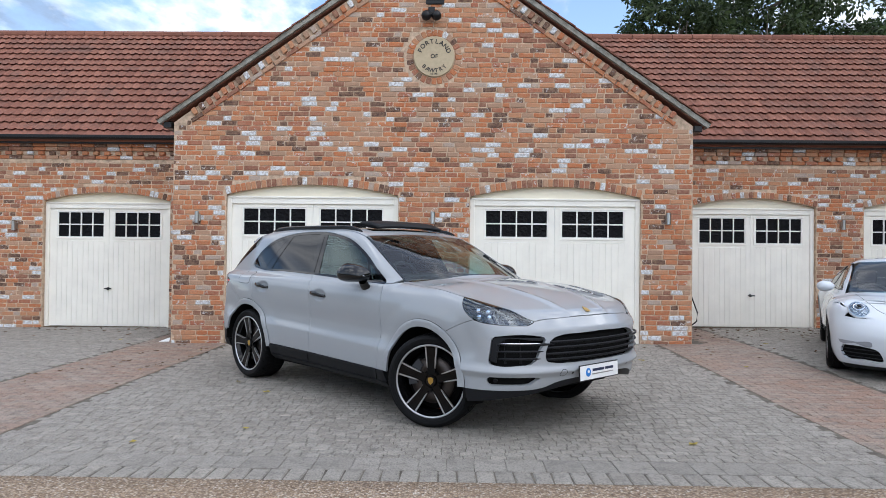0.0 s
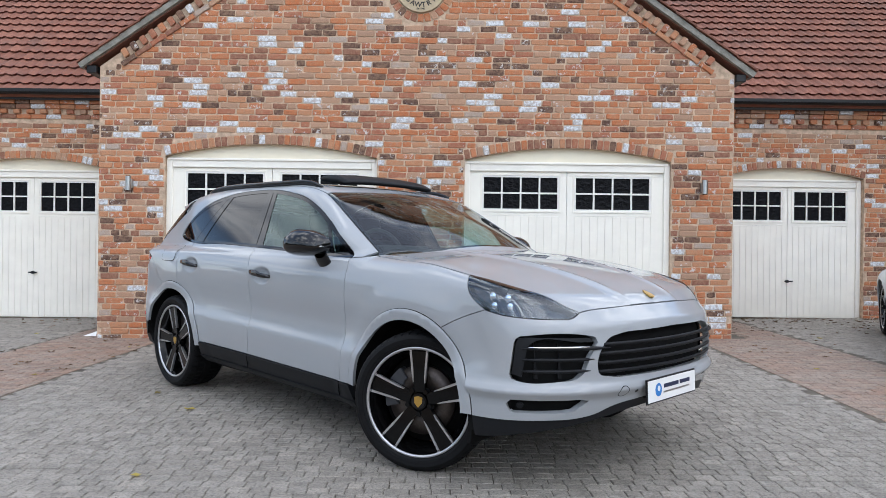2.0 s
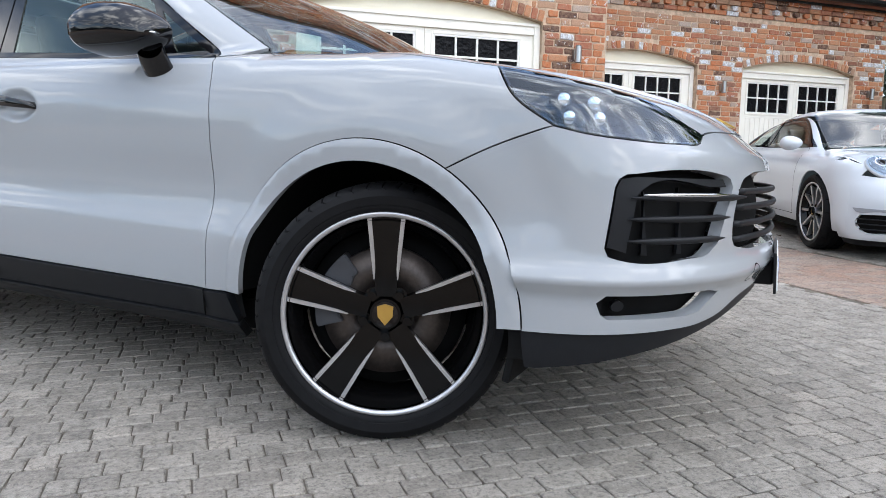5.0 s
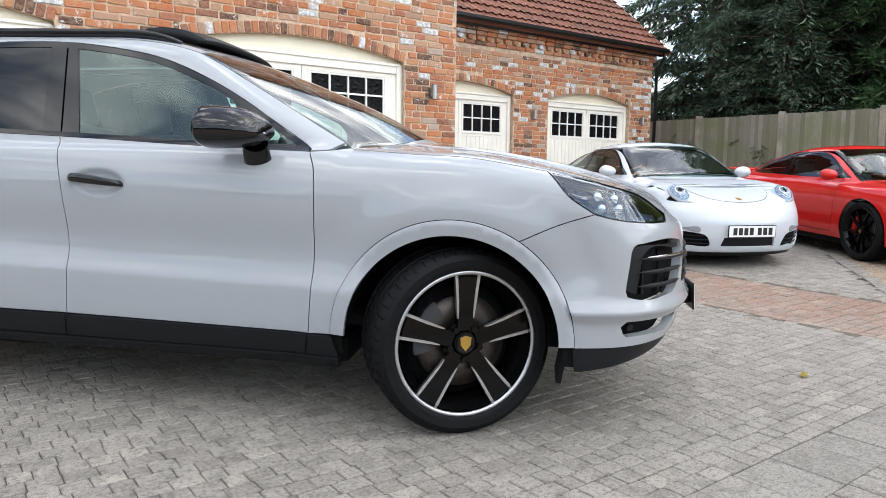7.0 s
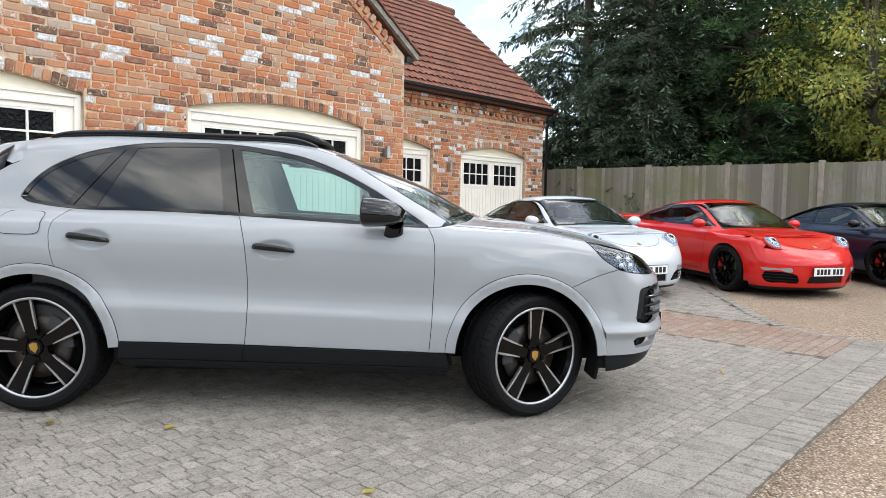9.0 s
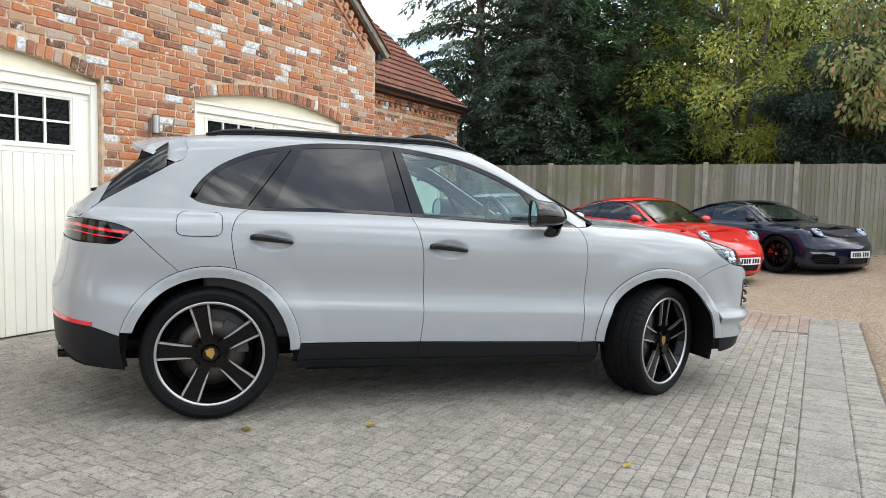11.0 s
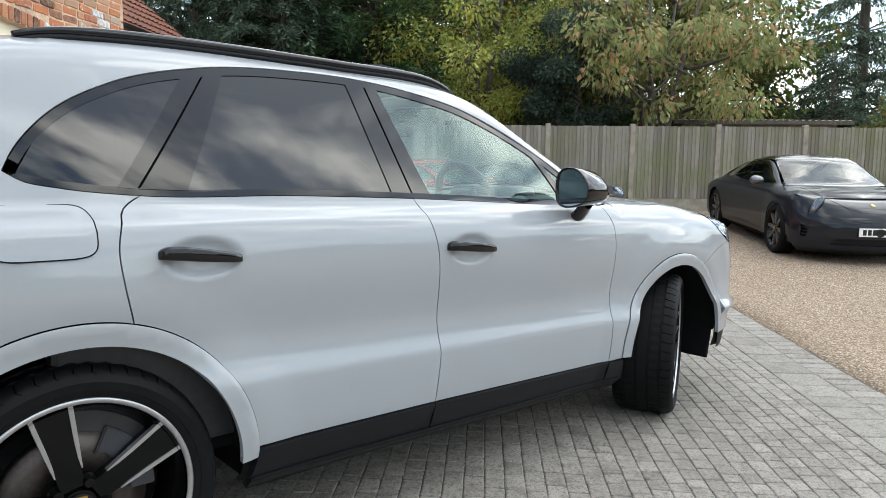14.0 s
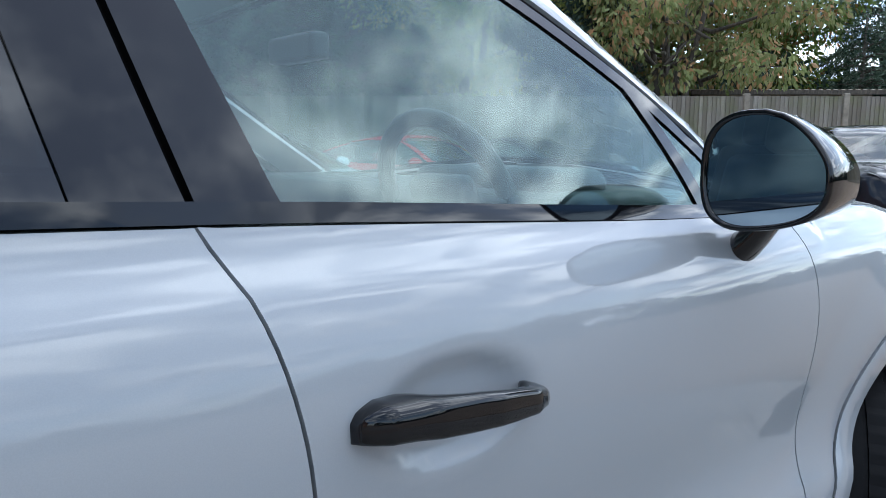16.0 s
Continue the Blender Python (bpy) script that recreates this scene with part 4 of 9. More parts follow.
class Body:
    """half: half-width by x; inset: by height; top: the middle line seen from the side; nose, tail: their x by height."""

    def __init__(self, half, inset, belt, glass_half, lean, bow, top, crown, nose, nose_x0, nose_p, tail, tail_x0, tail_p, round_top=0.10, bulges=(), hood=None, tilt=0.0, flares=()):
        self.half, sharp, self.glass_half, self.top, self.crown, self.nose, self.tail = (vcurve(c) for c in (half, inset, glass_half, top, crown, nose, tail))
        self.inset = faired(sharp)
        self.belt, self.lean, self.bow = belt, lean, bow
        self.nose_x0, self.nose_p, self.tail_x0, self.tail_p, self.round_top = nose_x0, nose_p, tail_x0, tail_p, round_top
        self.bulges, self.tilt, self.flares = bulges, tilt, flares
        self.hood = hood and [vcurve(c) for c in hood]

    def F(self, P):
        x, y, z = P[:, 0], np.abs(P[:, 1]), P[:, 2]
        w = self.half(x)
        for bx, bz, rx, rz, h in self.bulges:
            w = w + h * np.exp(-((x - bx) / rx) ** 2 - ((z - bz) / rz) ** 2)
        for cx, cz, r0, r1, h in self.flares:
            q = np.clip((r1 - np.hypot(x - cx, z - cz)) / (r1 - r0), 0, 1)
            w = w + h * q * q * (3 - 2 * q)
        low = w - self.inset(z + self.tilt * x)
        dz = np.maximum(z - self.belt, 0)
        high = self.glass_half(x) - self.lean * dz - self.bow * dz * dz
        # below the belt the shoulder, above it the glasshouse
        t = np.clip((z - (self.belt - 0.045)) / 0.06, 0, 1)
        t = t * t * (3 - 2 * t)
        g1 = y - (low * (1 - t) + np.minimum(low, high) * t)
        q = (y / 0.7) ** 2
        q = np.where(q > 1, 1 + 0.35 * (1 - np.exp(-(q - 1) / 0.35)), q)
        high_z = self.top(x) - self.crown(x) * q
        if self.hood:
            high_z = smax(high_z, self.hood[0](x) - self.hood[1](x) * q, 0.006)
        g2 = z - high_z
        wf = 1.02 * np.max(self.half(np.array([self.nose_x0])))
        g3 = x - (self.nose_x0 + (self.nose(z) - self.nose_x0) * np.maximum(1 - (y / wf) ** 2, 0) ** (1 / self.nose_p))
        wr = 1.02 * np.max(self.half(np.array([self.tail_x0])))
        g4 = (self.tail_x0 - (self.tail_x0 - self.tail(z)) * np.maximum(1 - (y / wr) ** 2, 0) ** (1 / self.tail_p)) - x
        return smax(smax(g1, g2, self.round_top), smax(g3, g4, 0.02), 0.05)

    def solve(self, proj, uv):
        uv = np.asarray(uv, float)
        o, d, far = proj.rays(uv)
        a, b = np.zeros(len(uv)), np.full(len(uv), far)
        for _ in range(26):
            m = (a + b) / 2
            out = self.F(o + d * m[:, None]) > 0
            b = np.where(out, m, b)
            a = np.where(out, a, m)
        return o + d * ((a + b) / 2)[:, None]

    def normal(self, P):
        e = 0.004
        g = np.stack([self.F(P + e * np.eye(3)[i]) - self.F(P - e * np.eye(3)[i]) for i in range(3)], 1)
        return g / np.maximum(np.linalg.norm(g, axis=1, keepdims=True), 1e-9)

    def on(self, proj, pts):
        """Points of the body under 2D points of a projection."""
        return self.solve(proj, np.array(pts, float))


def smooth_line(pts, step=0.02):
    """A rounded open line through 2D or 3D points."""
    p = np.array(pts, float)
    d = np.r_[0, np.cumsum(np.linalg.norm(np.diff(p, axis=0), axis=1))]
    n = max(2, int(d[-1] / step) + 1)
    s = np.linspace(0, d[-1], n)
    return np.stack([vcurve(list(zip(d, p[:, k])))(s) for k in range(p.shape[1])], 1)


def straight(pts, step=0.02):
    p = np.array(pts, float)
    out = []
    for a, b in zip(p, p[1:]):
        n = max(1, int(np.linalg.norm(b - a) / step))
        out += [a + (b - a) * k / n for k in range(n)]
    return np.array(out + [p[-1]])


def ring(cx, cz, r, a0, a1, n=60):
    a = np.radians(np.linspace(a0, a1, n))
    return np.stack([cx + r * np.cos(a), cz + r * np.sin(a)], 1)


def chain(*lines):
    """Joins lines end to end into one closed outline, dropping doubled points."""
    out = []
    for l in lines:
        for p in np.asarray(l, float):
            if not out or np.linalg.norm(p - out[-1]) > 0.003:
                out.append(p)
    if np.linalg.norm(out[0] - out[-1]) < 0.003:
        out.pop()
    return np.array(out)


def area(uv):
    x, y = uv[:, 0], uv[:, 1]
    return 0.5 * np.sum(x * np.roll(y, -1) - np.roll(x, -1) * y)


def shrink(uv, gap):
    if area(uv) < 0:
        uv = uv[::-1]
    a, b = np.roll(uv, 1, 0), np.roll(uv, -1, 0)
    t = b - a
    t /= np.maximum(np.linalg.norm(t, axis=1, keepdims=True), 1e-9)
    n = np.stack([-t[:, 1], t[:, 0]], 1)
    return uv + n * gap


def within(poly, pts):
    x, y = pts[:, 0], pts[:, 1]
    c = np.zeros(len(pts), bool)
    a, b = poly, np.roll(poly, -1, 0)
    for (x0, y0), (x1, y1) in zip(a, b):
        if y0 != y1:
            c ^= ((y0 > y) != (y1 > y)) & (x < (x1 - x0) * (y - y0) / (y1 - y0) + x0)
    return c


def patch_data(body, proj, outline, off=0.0, holes=(), gap=0.002, flange=0.012, res=0.04, bulge=None, even=None):
    """Triangles of a panel: outline and holes are closed 2D lines of the projection. even: a fitted side surface used in place of the body."""
    from mathutils.geometry import delaunay_2d_cdt
    out = shrink(np.asarray(outline, float), gap)
    hs = [shrink(np.asarray(h, float), -gap) for h in holes]
    pts, edges = list(map(tuple, out)), [(i, (i + 1) % len(out)) for i in range(len(out))]
    for h in hs:
        o = len(pts)
        pts += list(map(tuple, h))
        edges += [(o + i, o + (i + 1) % len(h)) for i in range(len(h))]
    lo, hi = out.min(0), out.max(0)
    gx, gy = np.meshgrid(np.arange(lo[0], hi[0], res), np.arange(lo[1], hi[1], res * 0.87))
    gx = gx + (np.arange(gx.shape[0]) % 2)[:, None] * res / 2
    g = np.stack([gx.ravel(), gy.ravel()], 1)
    g = g[within(out, g)]
    for h in hs:
        g = g[~within(h, g)]
    rim = np.array(pts)
    if len(g):
        dist = np.min(np.linalg.norm(g[:, None, :] - rim[None], axis=2), axis=1)
        g = g[dist > res * 0.45]
    allp = [Vector(p) for p in pts] + [Vector(p) for p in g]
    vs, es, fs, _, _, _ = delaunay_2d_cdt(allp, edges, [], 0, 1e-6)
    uv = np.array([tuple(v) for v in vs])
    cen = np.array([uv[list(f)].mean(0) for f in fs])
    ok = within(out, cen)
    for h in hs:
        ok &= ~within(h, cen)
    fs = [tuple(f) for f, k in zip(fs, ok) if k]
    P = body.solve(proj, uv)
    N = body.normal(P)
    if even is not None:
        P, N = even(P)
    if bulge is not None:
        off = off + bulge(P)
        e = 0.003
        g = np.stack([(bulge(P + e * np.eye(3)[i]) - bulge(P - e * np.eye(3)[i])) / (2 * e) for i in range(3)], 1)
        g -= N * np.sum(g * N, 1, keepdims=True)
        P = P + N * np.asarray(off)[:, None]
        N = N - g
        N /= np.linalg.norm(N, axis=1, keepdims=True)
    else:
        P = P + N * off
    # faces outward
    f0 = np.array(fs)
    fn = np.cross(P[f0[:, 1]] - P[f0[:, 0]], P[f0[:, 2]] - P[f0[:, 0]])
    flip = np.sum(fn * N[f0].mean(1), 1) < 0
    fs = [f[::-1] if k else f for f, k in zip(fs, flip)]
    V, NN = [tuple(p) for p in P], [tuple(n) for n in N]
    if flange:
        cnt = {}
        for f in fs:
            for i in range(3):
                e = (f[i], f[(i + 1) % 3])
                cnt[e] = cnt.get(e, 0) + 1
        low = {}
        for a, b in list(cnt):
            if (b, a) not in cnt:
                for q in (a, b):
                    if q not in low:
                        low[q] = (len(V), len(V) + 1)
                        n = N[q]
                        # a second rim point so that the edge stays crisp
                        V += [tuple(P[q]), tuple(P[q] - n * flange)]
                        NN += [None, None]
                fs.append((low[b][0], low[a][0], low[a][1], low[b][1]))
    return V, fs, NN


def link_patch(name, data, mat, parent, label="", mirror=False):
    V, fs, NN = data
    if mirror:
        V = [(x, -y, z) for x, y, z in V]
        fs = [f[::-1] for f in fs]
        NN = [None if n is None else (n[0], -n[1], n[2]) for n in NN]
    me = mesh(name, V, fs, mat, True)
    me.normals_split_custom_set_from_vertices([n if n is not None else (0, 0, 0) for n in NN])
    return put(name, me, parent, label)


class CarMaker:
    def __init__(self, root, body):
        self.root, self.body = root, body

    def add(self, name, proj, outline, mat, off=0.0, both=True, label="", parent=None, **kw):
        d = patch_data(self.body, proj, outline, off, **kw)
        par = self.root if parent is None else parent
        a = link_patch(name, d, mat, par if not isinstance(par, tuple) else par[0], label)
        b = link_patch(name, d, mat, par if not isinstance(par, tuple) else par[1], label, True) if both else None
        return (a, b) if both else a


def lathe(profile, n, mat, name, smooth=True):
    """A ring round the y axis from (r, y) points."""
    vs, fs = [], []
    k = len(profile)
    for i in range(n):
        a = 2 * math.pi * i / n
        for r, y in profile:
            vs.append((r * math.cos(a), y, r * math.sin(a)))
    for i in range(n):
        j = (i + 1) % n
        for q in range(k - 1):
            fs.append((i * k + q, i * k + q + 1, j * k + q + 1, j * k + q))
    return mesh(name, vs, fs, mat, smooth)


def prism(bm, outline, y0, y1, bevel=0.0, dish=None):
    """A plate from a 2D (x, z) outline between y0 (outside) and y1; dish(r) pushes it in."""
    d = dish or (lambda r: 0.0)
    a = [bm.verts.new((x, y0 + d(math.hypot(x, z)), z)) for x, z in outline]
    b = [bm.verts.new((x, y1 + d(math.hypot(x, z)), z)) for x, z in outline]
    n = len(outline)
    f = [bm.faces.new(a), bm.faces.new(b[::-1])]
    f += [bm.faces.new((a[i], b[i], b[(i + 1) % n], a[(i + 1) % n])) for i in range(n)]
    bmesh.ops.recalc_face_normals(bm, faces=f)
    return bm


def tyre_mesh(R, width, rim, pitch=52, name="tyre"):
    """Tyre with four grooves round it and narrow cross sipes; outside is -y."""
    h = width / 2
    prof = [(rim - 0.004, -h + 0.010), (rim + 0.006, -h + 0.003), (rim + 0.014, -h - 0.001), (rim + 0.018, -h - 0.001), (rim + 0.020, -h - 0.004), (rim + (R - rim) * 0.55, -h - 0.007), (R - 0.026, -h - 0.001), (R - 0.020, -h + 0.002), (R - 0.012, -h + 0.010), (R - 0.004, -h + 0.026)]
    xs = []
    for g in (-0.58, -0.2, 0.2, 0.58):
        c = g * h
        xs += [(R, c - 0.0058), (R - 0.007, c - 0.0045), (R - 0.007, c + 0.0045), (R, c + 0.0058)]
    prof2 = prof + xs + [(r, -y) for r, y in prof[::-1]]
    k = len(prof2)
    m = len(prof)
    shoulder = {m - 2, m - 1, m, k - m - 1, k - m, k - m + 1}
    rib = {m + 3, m + 4, k - m - 5, k - m - 4}
    cols = []
    for i in range(pitch):
        for f, cut in ((0.0, 0), (0.03, 1), (0.10, 1), (0.13, 0), (0.55, 2), (0.62, 2)):
            cols.append((2 * math.pi * (i + f) / pitch, cut))
    vs, fs = [], []
    for a, cut in cols:
        for q, (r, y) in enumerate(prof2):
            d = 0.005 if (cut == 1 and q in shoulder) or (cut == 2 and q in rib) else 0.0
            aa = a + 0.05 * (abs(y) / h) ** 2 + 0.02 * y / h if r > R - 0.02 else a
            vs.append(((r - d) * math.cos(aa), y, (r - d) * math.sin(aa)))
    n = len(cols)
    for i in range(n):
        j = (i + 1) % n
        for q in range(k - 1):
            fs.append((i * k + q, i * k + q + 1, j * k + q + 1, j * k + q))
    me = mesh(name, vs, fs, M_RUBBER, True)
    me.set_sharp_from_angle(angle=radians(28))
    return me


def polar(r, a):
    return (r * math.cos(a), r * math.sin(a))


def make_wheel(R, width, rim_r, style, name="wheel"):
    """A wheel whose outside looks along -y, standing round the origin."""
    w = new(name)
    h = width / 2
    put("tyre", tyre_mesh(R, width, rim_r, 52 if style == "two_tone" else 18), w, "black low-profile tyre")
    yo = -h + 0.006
    silver = style == "two_tone"
    lip = [(rim_r + 0.002, yo + 0.012), (rim_r - 0.001, yo - 0.002), (rim_r - 0.005, yo - 0.003), (rim_r - 0.013, yo - 0.002), (rim_r - 0.016, yo + 0.006)]
    rim = put("rim", lathe(lip, 96, M_ALLOY if silver or style == "silver" else M_RIM_BLACK, "rim"), w, "machined silver rim edge" if silver else "")
    barrel = [(rim_r - 0.022, yo + 0.004), (rim_r - 0.034, yo + 0.03), (rim_r - 0.05, yo + 0.06), (rim_r - 0.055, h - 0.03), (rim_r - 0.02, h - 0.006), (rim_r, h - 0.004)]
    put("barrel", lathe(barrel, 72, M_RIM_BLACK, "barrel"), rim)
    sag = lambda r: 0.020 * max(0.0, 1 - r / rim_r) + 0.004
    face = {"silver": M_ALLOY, "turbine": M_SATIN}.get(style, M_RIM_BLACK)
    ro = rim_r - 0.017
    if silver:
        for k in range(5):
            a = math.pi / 2 + 2 * math.pi * k / 5
            def leg(r, half):
                return (r * math.cos(a) - half * math.sin(a), r * math.sin(a) + half * math.cos(a))
            ra = [0.05, 0.09, 0.13, 0.18, 0.23, ro + 0.002]
            hw = [0.030, 0.031, 0.036, 0.042, 0.047, 0.052]
            out = [leg(r, q) for r, q in zip(ra, hw)] + [leg(r, -q) for r, q in zip(ra[::-1], hw[::-1])]
            bm = bmesh.new()
            prism(bm, out, yo + 0.006, yo + 0.045, dish=sag)
            spoke = part("spoke", bm, M_RIM_BLACK, rim)
            for s in (-1, 1):
                rb = [0.10, 0.13, 0.18, 0.23, ro + 0.004]
                h0 = [0.0335, 0.037, 0.0425, 0.0475, 0.0525]
                t = [0.003, 0.008, 0.011, 0.0115, 0.012]
                out = [leg(r, s * (q + 0.001)) for r, q in zip(rb, h0)] + [leg(r, s * (q + 0.001 - d)) for r, q, d in zip(rb[::-1], h0[::-1], t[::-1])]
                bm = bmesh.new()
                prism(bm, out, yo + 0.0015, yo + 0.02, dish=sag)
                part("spoke_edge", bm, M_ALLOY, rim, "machined silver spoke edge")
    else:
        n = 10 if style != "turbine" else 16
        for k in range(n):
            a = 2 * math.pi * k / n + (0.0 if style != "turbine" else 0.1)
            tw = 0.0 if style != "turbine" else 0.18 * (1 if k % 2 else -1)
            if style == "black":
                tw = 0.10 * (1 if k % 2 else -1)
            out = []
            for r, q, s in [(0.05, 0.010, 0), (0.15, 0.009, 0.5), (ro + 0.002, 0.012, 1)]:
                c = a + tw * s
                out.append((r * math.cos(c) - q * math.sin(c), r * math.sin(c) + q * math.cos(c)))
            for r, q, s in [(ro + 0.002, 0.012, 1), (0.15, 0.009, 0.5), (0.05, 0.010, 0)]:
                c = a + tw * s
                out.append((r * math.cos(c) + q * math.sin(c), r * math.sin(c) - q * math.cos(c)))
            bm = bmesh.new()
            prism(bm, out, yo + 0.006, yo + 0.04, dish=sag)
            part("spoke", bm, face, rim)
    bm = bmesh.new()
    cyl(bm, 0.052, 0.044, 0.05, pose(0, yo + 0.045, 0, 90), 32)
    hub = part("hub", bm, face, w)
    bm = bmesh.new()
    cyl(bm, 0.037, 0.037, 0.01, pose(0, yo + 0.019, 0, 90), 28)
    part("centre_cap", bm, M_GLOSS, hub)
    bm = bmesh.new()
    prism(bm, [(-0.023, 0.024), (0, 0.031), (0.023, 0.024), (0.021, -0.006), (0, -0.031), (-0.021, -0.006)], yo + 0.011, yo + 0.016)
    part("crest", bm, M_GOLD, hub, "gold shield crest")
    for k in range(5):
        a = math.pi / 2 + math.pi / 5 + 2 * math.pi * k / 5
        bm = bmesh.new()
        cyl(bm, 0.0125, 0.0125, 0.03, pose(0.065 * math.cos(a), yo + 0.030, 0.065 * math.sin(a), 90), 12)
        cyl(bm, 0.019, 0.021, 0.01, pose(0.065 * math.cos(a), yo + 0.046, 0.065 * math.sin(a), 90), 16)
        part("wheel_bolt", bm, M_RIM_BLACK, hub)
    disc = [(0.07, yo + 0.075), (0.072, yo + 0.07), (0.185, yo + 0.07), (0.187, yo + 0.085), (0.185, yo + 0.105), (0.07, yo + 0.105)]
    put("brake_disc", lathe(disc, 64, M_DISC, "brake_disc"), w)
    shield = [(0.02, yo + 0.118), (0.175, yo + 0.118), (rim_r - 0.058, yo + 0.135), (rim_r - 0.055, yo + 0.15)]
    put("dust_shield", lathe(shield, 48, M_INNER, "dust_shield"), w)
    return w


def add_caliper(w, yo, ang, mat=None):
    """A brake caliper round the rear edge of the disc; it does not turn with the wheel."""
    bm = bmesh.new()
    pts = []
    for k in range(9):
        pts.append(polar(0.205, radians(ang - 34 + 68 * k / 8)))
    for k in range(9):
        pts.append(polar(0.125 + (0.012 if k % 3 else 0), radians(ang + 34 - 68 * k / 8)))
    prism(bm, pts, yo + 0.048, yo + 0.12)
    bmesh.ops.bevel(bm, geom=list(bm.edges), offset=0.004, segments=2, affect="EDGES")
    part("brake_caliper", bm, mat or M_CALIPER, w)


def soft_block(bm, size, at, bevel, m=None, seg=4):
    r = bmesh.ops.create_cube(bm, size=1)
    vs = r["verts"]
    for v in vs:
        v.co = Vector((v.co.x * size[0], v.co.y * size[1], v.co.z * size[2]))
    es = list({e for v in vs for e in v.link_edges})
    g = bmesh.ops.bevel(bm, geom=es, offset=bevel, segments=seg, affect="EDGES", profile=0.6)
    mm = Matrix.Translation(at) @ (m or Matrix.Identity(4))
    nv = list({v for f in g["faces"] for v in f.verts} | {v for v in vs if v.is_valid})
    bmesh.ops.transform(bm, matrix=mm, verts=nv)


def car_seat(name, at, mat, headrest=True):
    s = new(name)
    s.location = at
    bm = bmesh.new()
    soft_block(bm, (0.52, 0.50, 0.16), (0.0, 0, 0.08), 0.06)
    part("cushion", bm, mat, s, smooth=True)
    bm = bmesh.new()
    soft_block(bm, (0.13, 0.50, 0.62), (-0.30, 0, 0.40), 0.055, pose(0, 0, 0, 0, -16, 0))
    part("backrest", bm, mat, s, smooth=True)
    if headrest:
        bm = bmesh.new()
        soft_block(bm, (0.09, 0.27, 0.19), (-0.40, 0, 0.80), 0.04, pose(0, 0, 0, 0, -12, 0))
        part("headrest", bm, mat, s, smooth=True)
    return s


def steering_wheel(at, parent):
    v, f = tube([(0, 0.185 * math.cos(2 * math.pi * k / 40), 0.185 * math.sin(2 * math.pi * k / 40)) for k in range(40)], 0.020, 10, True)
    bm = bmesh.new()
    me = mesh("steering_wheel", v, f, M_LEATHER, True)
    bm.from_mesh(me)
    for a in (200, 340, 270):
        c, s = math.cos(radians(a)), math.sin(radians(a))
        box(bm, -0.012, 0.012, 0, 0.18, -0.016, 0.016, m=pose(0, 0, 0, a - 0, 0, 0))
    soft_block(bm, (0.06, 0.17, 0.14), (0.0, 0, -0.01), 0.03)
    ob = part("steering_wheel", bm, M_LEATHER, parent, smooth=True)
    ob.matrix_basis = pose(*at, 0, -22, 0)
    return ob


def number_plate(parent, m, size=(0.52, 0.111), bars=7, dealer=False):
    """A plate lying in its own y-z plane, looking along +x."""
    p = new("number_plate")
    p.parent = parent
    p.matrix_basis = m
    w, h = size
    bm = bmesh.new()
    box(bm, -0.008, 0.0, -w / 2 - 0.008, w / 2 + 0.008, -h / 2 - 0.008, h / 2 + 0.008, 0.002)
    part("holder", bm, M_BLACKP, p)
    bm = bmesh.new()
    box(bm, 0.0, 0.004, -w / 2, w / 2, -h / 2, h / 2, 0.001)
    part("sheet", bm, M_PLATEW, p, "white plate")
    def bar(y0, y1, z0, z1, mat):
        bm = bmesh.new()
        box(bm, 0.004, 0.0052, y0, y1, z0, z1)
        part("bar", bm, mat, p)
    if dealer:
        disc = bmesh.new()
        cyl(disc, 0.033, 0.033, 0.0012, pose(0.0046, -w * 0.30, 0.002, 0, 90, 0), 28)
        part("disc", disc, M_PLATEB, p)
        disc = bmesh.new()
        cyl(disc, 0.014, 0.014, 0.0012, pose(0.0052, -w * 0.295, 0.008, 0, 90, 0), 20)
        part("disc", disc, M_PLATEW, p)
        for y0, y1 in ((-0.19, 0.12), (0.15, 0.37)):
            bar(w * y0, w * y1, 0.004, 0.024, M_NAVY)
        bar(-w * 0.20, w * 0.36, -0.020, -0.012, M_STEEL)
    else:
        n = bars
        for k in range(n):
            y = -w * 0.41 + w * 0.82 * (k + 0.5) / n + (0.02 if k >= n * 0.55 else -0.01)
            bar(y - w * 0.042, y + w * 0.042, -h * 0.33, h * 0.33, M_INK)
    return p


